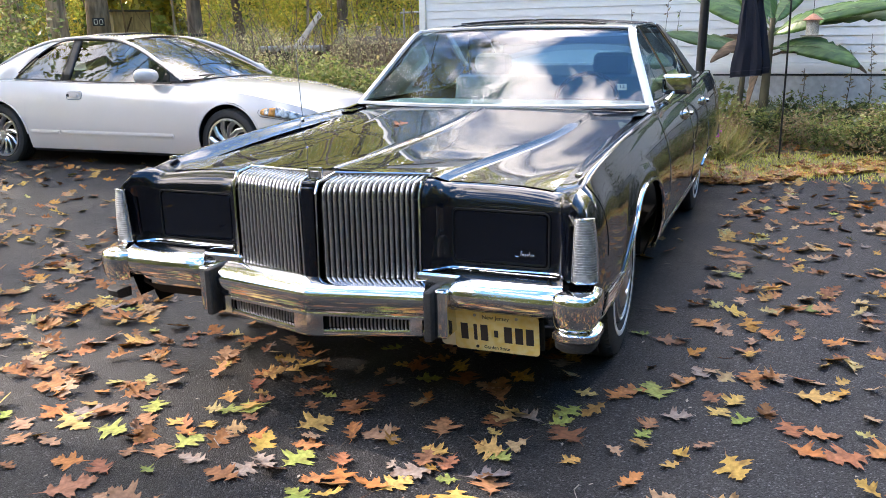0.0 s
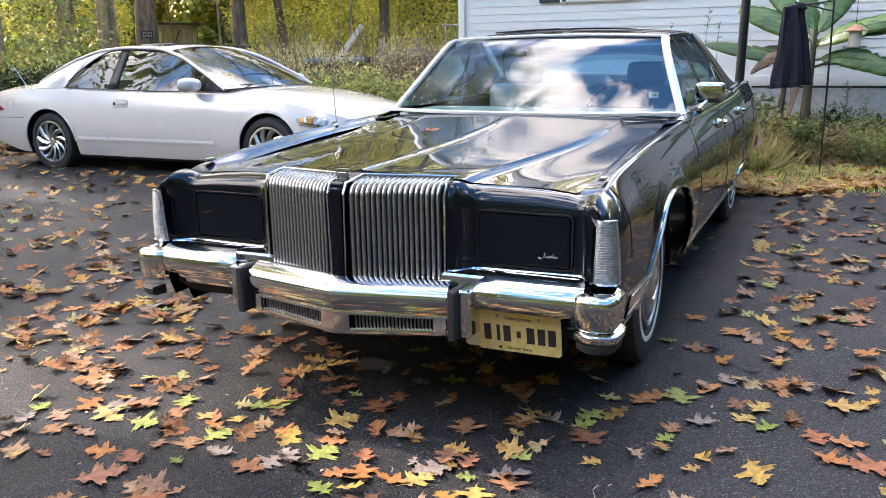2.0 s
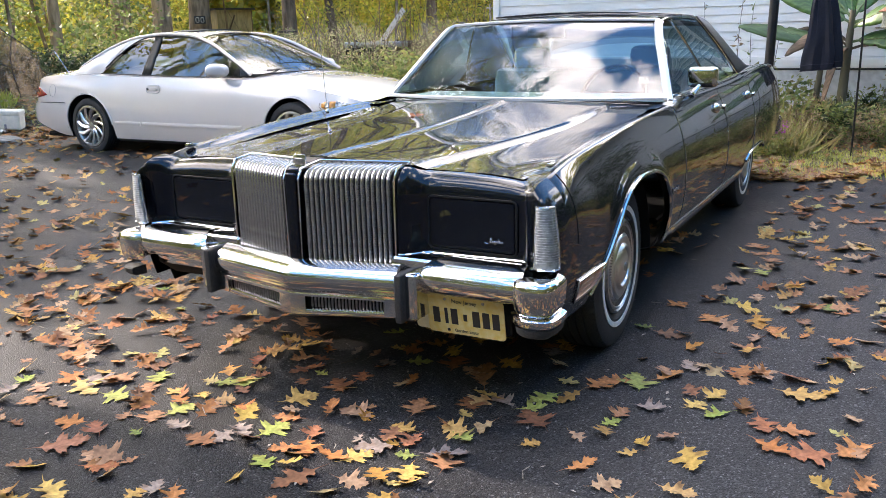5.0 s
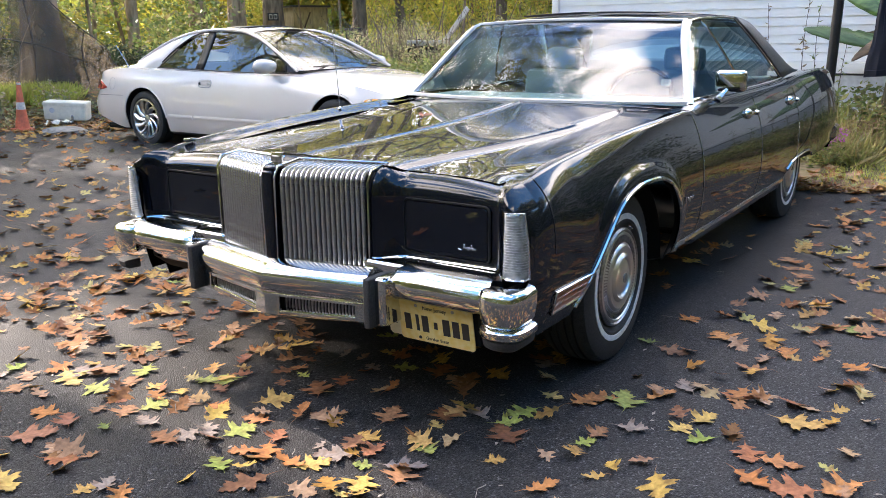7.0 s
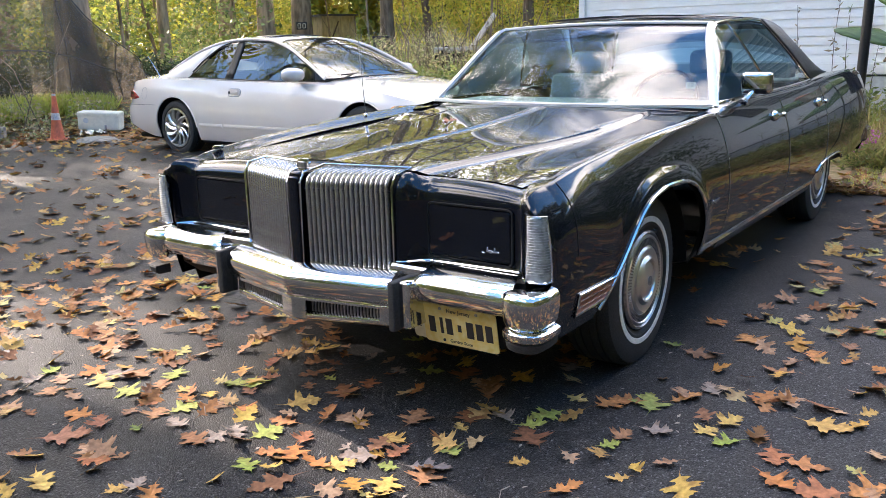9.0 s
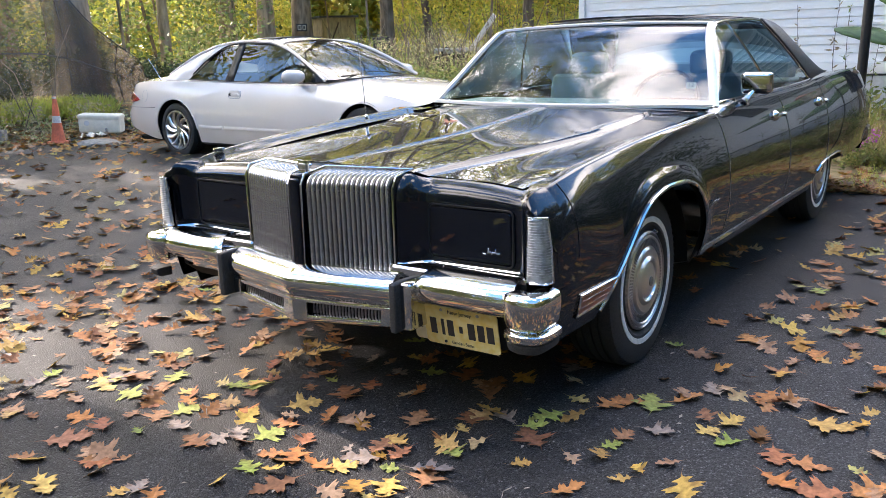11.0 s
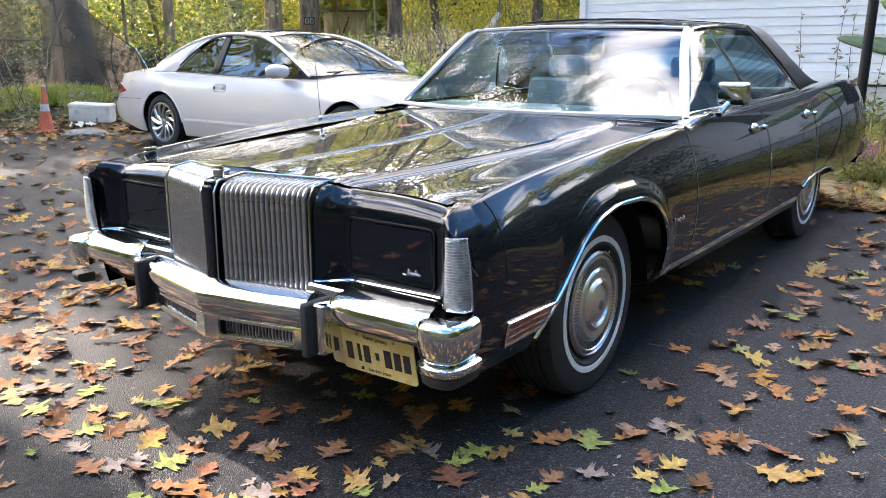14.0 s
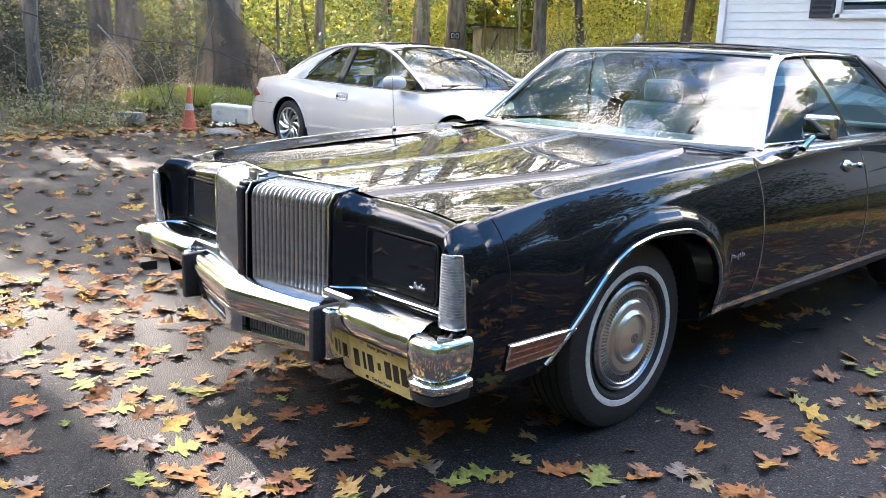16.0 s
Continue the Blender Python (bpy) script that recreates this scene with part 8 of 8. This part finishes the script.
SHAPES = [oak_leaf(i, *k) for i, k in enumerate(((0.95, 0.008, 0.150, 0.15), (1.15, 0.012, 0.140, 0.05), (0.80, 0.010, 0.170, 0.2), (1.0, 0.028, 0.125, 0.5), (0.85, 0.038, 0.145, 0.2), (1.05, 0.009, 0.160, 0.3), (1.25, 0.006, 0.135, 0.1), (0.65, 0.034, 0.140, 0.6)))]
LEAF = {}
for col in ("yellow", "orange", "brown", "green", "grey"):
    for i, s in enumerate(SHAPES):
        me = mesh_of(s, True, 60, "fallen_leaf")
        me.materials.append(MATS["fallen_" + col])
        LEAF[col, i] = me
LABEL = {"yellow": "curled yellow oak leaf on the asphalt", "orange": "rust-orange oak leaf on the asphalt", "brown": "dry tan-brown oak leaf on the asphalt",
         "green": "pale green oak leaf on the asphalt", "grey": "greyish underside-up oak leaf on the asphalt"}
lr = random.Random(5)
placed = []


def drop_leaf(col, x, y, size=1.0, lift=0.0):
    ob = new("fallen_leaf", LEAF[col, lr.randrange(8)])
    ob.matrix_basis = pose(x, y, ground_z(x, y) + 0.001 + lift, lr.uniform(-4, 4), lr.uniform(-4, 4), lr.uniform(0, 360)) @ Matrix.Scale(size * lr.choice((0.55, 0.75, 0.85, 0.92, 1.0, 1.08)) * lr.uniform(0.92, 1.05), 4)
    tagged(ob, LABEL[col], "leaf", "fallen leaves on the drive")
    placed.append((x, y))


YELLOW = [(-0.26, -2.05), (-0.02, -1.94), (-0.37, -1.29), (0.46, -1.43), (0.94, -1.09), (0.86, -0.53), (1.41, -0.42), (1.36, -0.53), (1.7, -0.27), (0.49, -1.18), (0.66, -1.53), (0.67, -1.45)]
ORANGE = [(0.2, -1.5), (0.23, -1.36), (0.57, -1.25), (0.98, -0.5), (1.02, -0.45), (1.2, -0.3), (1.45, -0.17), (1.61, -0.59), (1.71, -0.59), (1.66, -0.76), (1.0, 0.62), (1.15, -1.16), (0.3, -0.81), (0.06, -1.31), (0.39, -1.46), (1.21, 0.47), (1.51, 0.75), (1.62, 0.41), (1.49, 0.4), (-1.01, -1.42), (-2.02, -0.43), (0.28, -1.46), (1.78, -0.75), (1.91, -0.66)]
BROWN = [(-0.51, -1.99), (-0.34, -1.85), (-0.1, -1.59), (0.27, -1.11), (0.45, -1.01), (0.74, -1.33), (0.61, -0.9), (0.88, -0.91), (-0.1, -1.01), (-0.5, -1.83), (-0.8, -1.32), (-0.79, -1.16), (-0.43, -0.92), (-0.26, -0.81), (1.08, 0.18), (1.14, -0.73), (0.27, -1.17), (0.37, -0.56), (0.53, -0.67), (-0.27, -1.19), (-0.5, -1.69), (1.42, 0.16), (1.43, 0.28), (-0.95, -1.64), (-0.82, -1.62), (-0.5, -1.57), (-1.23, -0.69), (-0.99, -0.64)]
GREEN = [(0.2, -1.61), (0.08, -1.4), (0.6, -1.35), (0.84, -0.73), (1.11, -0.42), (1.45, -0.58), (0.94, 0.23), (1.13, -0.81), (-0.32, -1.12), (-0.35, -1.65), (-0.67, -1.24), (0.71, -1.15), (1.29, 1.36), (1.68, 0.86), (-0.68, -1.46), (-0.38, -1.16)]
GREY = [(0.39, -1.33), (0.71, -0.83), (1.26, -0.17), (-0.09, -0.64), (0.02, -1.89), (0.1, -0.69), (-0.05, -1.53), (0.48, -1.35), (0.72, -1.28), (1.22, -0.63), (-1.13, -1.61)]
for col, pts in (("yellow", YELLOW), ("orange", ORANGE), ("brown", BROWN), ("green", GREEN), ("grey", GREY)):
    for x, y in pts:
        drop_leaf(col, x, y, 1.0, 0.002)


def mixed():
    return lr.choices(("brown", "orange", "yellow", "green", "grey"), (46, 24, 11, 9, 10))[0]


# drifts beside and ahead of the dark car, thin to its right
n = 0
while n < 235:
    k = lr.random()
    if k < 0.22:
        x, y = lr.gauss(-0.7, 0.45), lr.gauss(-1.35, 0.32)
    elif k < 0.58:
        x, y = lr.gauss(-1.6, 0.9), lr.gauss(-0.9, 0.85)
    elif k < 0.90:
        x, y = lr.uniform(1.05, 3.2), lr.uniform(0.3, 4.2)
    else:
        x, y = lr.uniform(-0.6, 1.0), lr.uniform(-2.2, -0.2)
    if any((x - a) ** 2 + (y - b) ** 2 < 0.006 for a, b in placed) or (abs(x - 0.79) < 0.16 and abs(y) < 0.2):
        continue
    if x > 1.0 and y < 0.2 and lr.random() < 0.8:
        continue
    drop_leaf(mixed(), x, y, lr.uniform(0.75, 1.1))
    n += 1


def litter(name, n, pts_fn, label, seed, lo=0.6, hi=1.0, lift=0.0):
    g = random.Random(seed)
    V, F = [], []
    for _ in range(n):
        x, y = pts_fn(g)
        m = pose(x, y, ground_z(x, y) + lift + g.random() * 0.02, g.uniform(-25, 25), g.uniform(-25, 25), g.uniform(0, 360)) @ Matrix.Scale(g.uniform(lo, hi), 4)
        v, f = SHAPES[g.randrange(8)]
        k = len(V)
        V.extend([m @ Vector(p) for p in v])
        F.extend([tuple(i + k for i in q) for q in f])
    stuff(name, mesh_of((V, F), False), "litter", label, "leaves")


litter("leaf_litter", 900, lambda g: (g.uniform(-9.4, -1.2), g.uniform(-1.5, 3.6) if g.random() < 0.7 else g.uniform(-7, 6)), "scattered brown and orange leaves across the drive", 91)
litter("leaf_drift", 1300, lambda g: (lambda x: (x, drive_back(x) + abs(g.gauss(0, 0.35)) - 0.12))(g.uniform(0.5, 5.0)), "drift of orange leaves along the drive's far edge", 92)
litter("leaf_drift", 1500, lambda g: (lambda y: (drive_left(y) - abs(g.gauss(0, 0.8)) + 0.25, y))(g.uniform(-4, 7)), "brown leaves drifted against the wooded edge", 93)
litter("leaf_litter", 170, lambda g: (g.uniform(-1.3, 2.6), g.uniform(-2.2, -0.1)), "dry leaves scattered ahead of the dark car", 103, 0.5, 0.9)
litter("leaf_drift", 650, lambda g: (g.gauss(-9.2, 0.7), g.gauss(4.4, 0.8)), "brown leaves heaped round the plastic tank", 104, 0.55, 0.95)
litter("leaf_litter", 700, lambda g: (g.uniform(-13, -9.3), g.uniform(-3, 8)), "fallen leaves over the grass by the trees", 94)
litter("leaf_litter", 350, lambda g: (g.uniform(0.6, 5.5), g.uniform(4.8, 7.2)), "fallen leaves over the flower bed", 95)
litter("leaf_litter", 260, lambda g: (g.uniform(3.0, 7.5), g.uniform(-6, 5)), "leaves scattered on the shaded drive", 96)
litter("leaf_litter", 520, lambda g: (g.uniform(1.1, 3.8), g.uniform(-0.3, 4.6)), "scattered orange leaves beside the dark car", 101, 0.45, 0.95)
litter("leaf_litter", 160, lambda g: (g.uniform(-0.9, 0.9), g.uniform(-0.3, 4.4)), "leaves blown under the dark car", 97)
litter("leaf_litter", 430, lambda g: (g.gauss(-2.0, 1.15), g.gauss(-0.5, 1.2)), "thick scatter of dry leaves beside the dark car", 99, 0.55, 0.95)
# small pale leaflets and twigs
g = random.Random(98)
for i in range(60):
    x, y = g.uniform(-1.8, 2.6), g.uniform(-2.4, 3.0)
    a = g.uniform(0, 6.28)
    ln = g.uniform(0.03, 0.12)
    tagged(part("twig", tube([(x, y, 0.004), (x + ln * 0.5 * math.cos(a), y + ln * 0.5 * math.sin(a), 0.008), (x + ln * math.cos(a + 0.3), y + ln * math.sin(a + 0.3), 0.004)], [0.002, 0.0016, 0.001], 5), "twig" if g.random() < 0.5 else "twig_pale"), "thin broken twig on the asphalt", "twig", "twigs on the drive")
small = []
for i in range(420):
    x, y = g.uniform(-2.5, 3.6), g.uniform(-2.6, 4.0)
    m = pose(x, y, ground_z(x, y) + 0.003, g.uniform(-6, 6), g.uniform(-6, 6), g.uniform(0, 360))
    l = g.uniform(0.006, 0.016)
    small.append(moved(([(-l, 0, 0.001), (-l * 0.2, l * 0.4, 0.003), (l, 0, 0.002), (-l * 0.2, -l * 0.4, 0.003)], [(0, 1, 2, 3)]), m))
stuff("leaf_bits", join(*small), "twig_pale", "pale leaflets and crumbs on the asphalt", "debris")
for x, y, size in ((-0.30, 0.26, 0.8), (0.154, 0.562, 0.22)):
    ob = new("leaf_on_bonnet", LEAF["brown" if size > 0.5 else "orange", 3])
    ob.matrix_basis = pose(x, y, hood_z(x, y) + 0.004, 4, -3, 70) @ Matrix.Scale(size, 4)
    tagged(ob, "curled brown oak leaf lying on the black bonnet" if size > 0.5 else "small reddish leaf scrap on the black bonnet", "leaf")
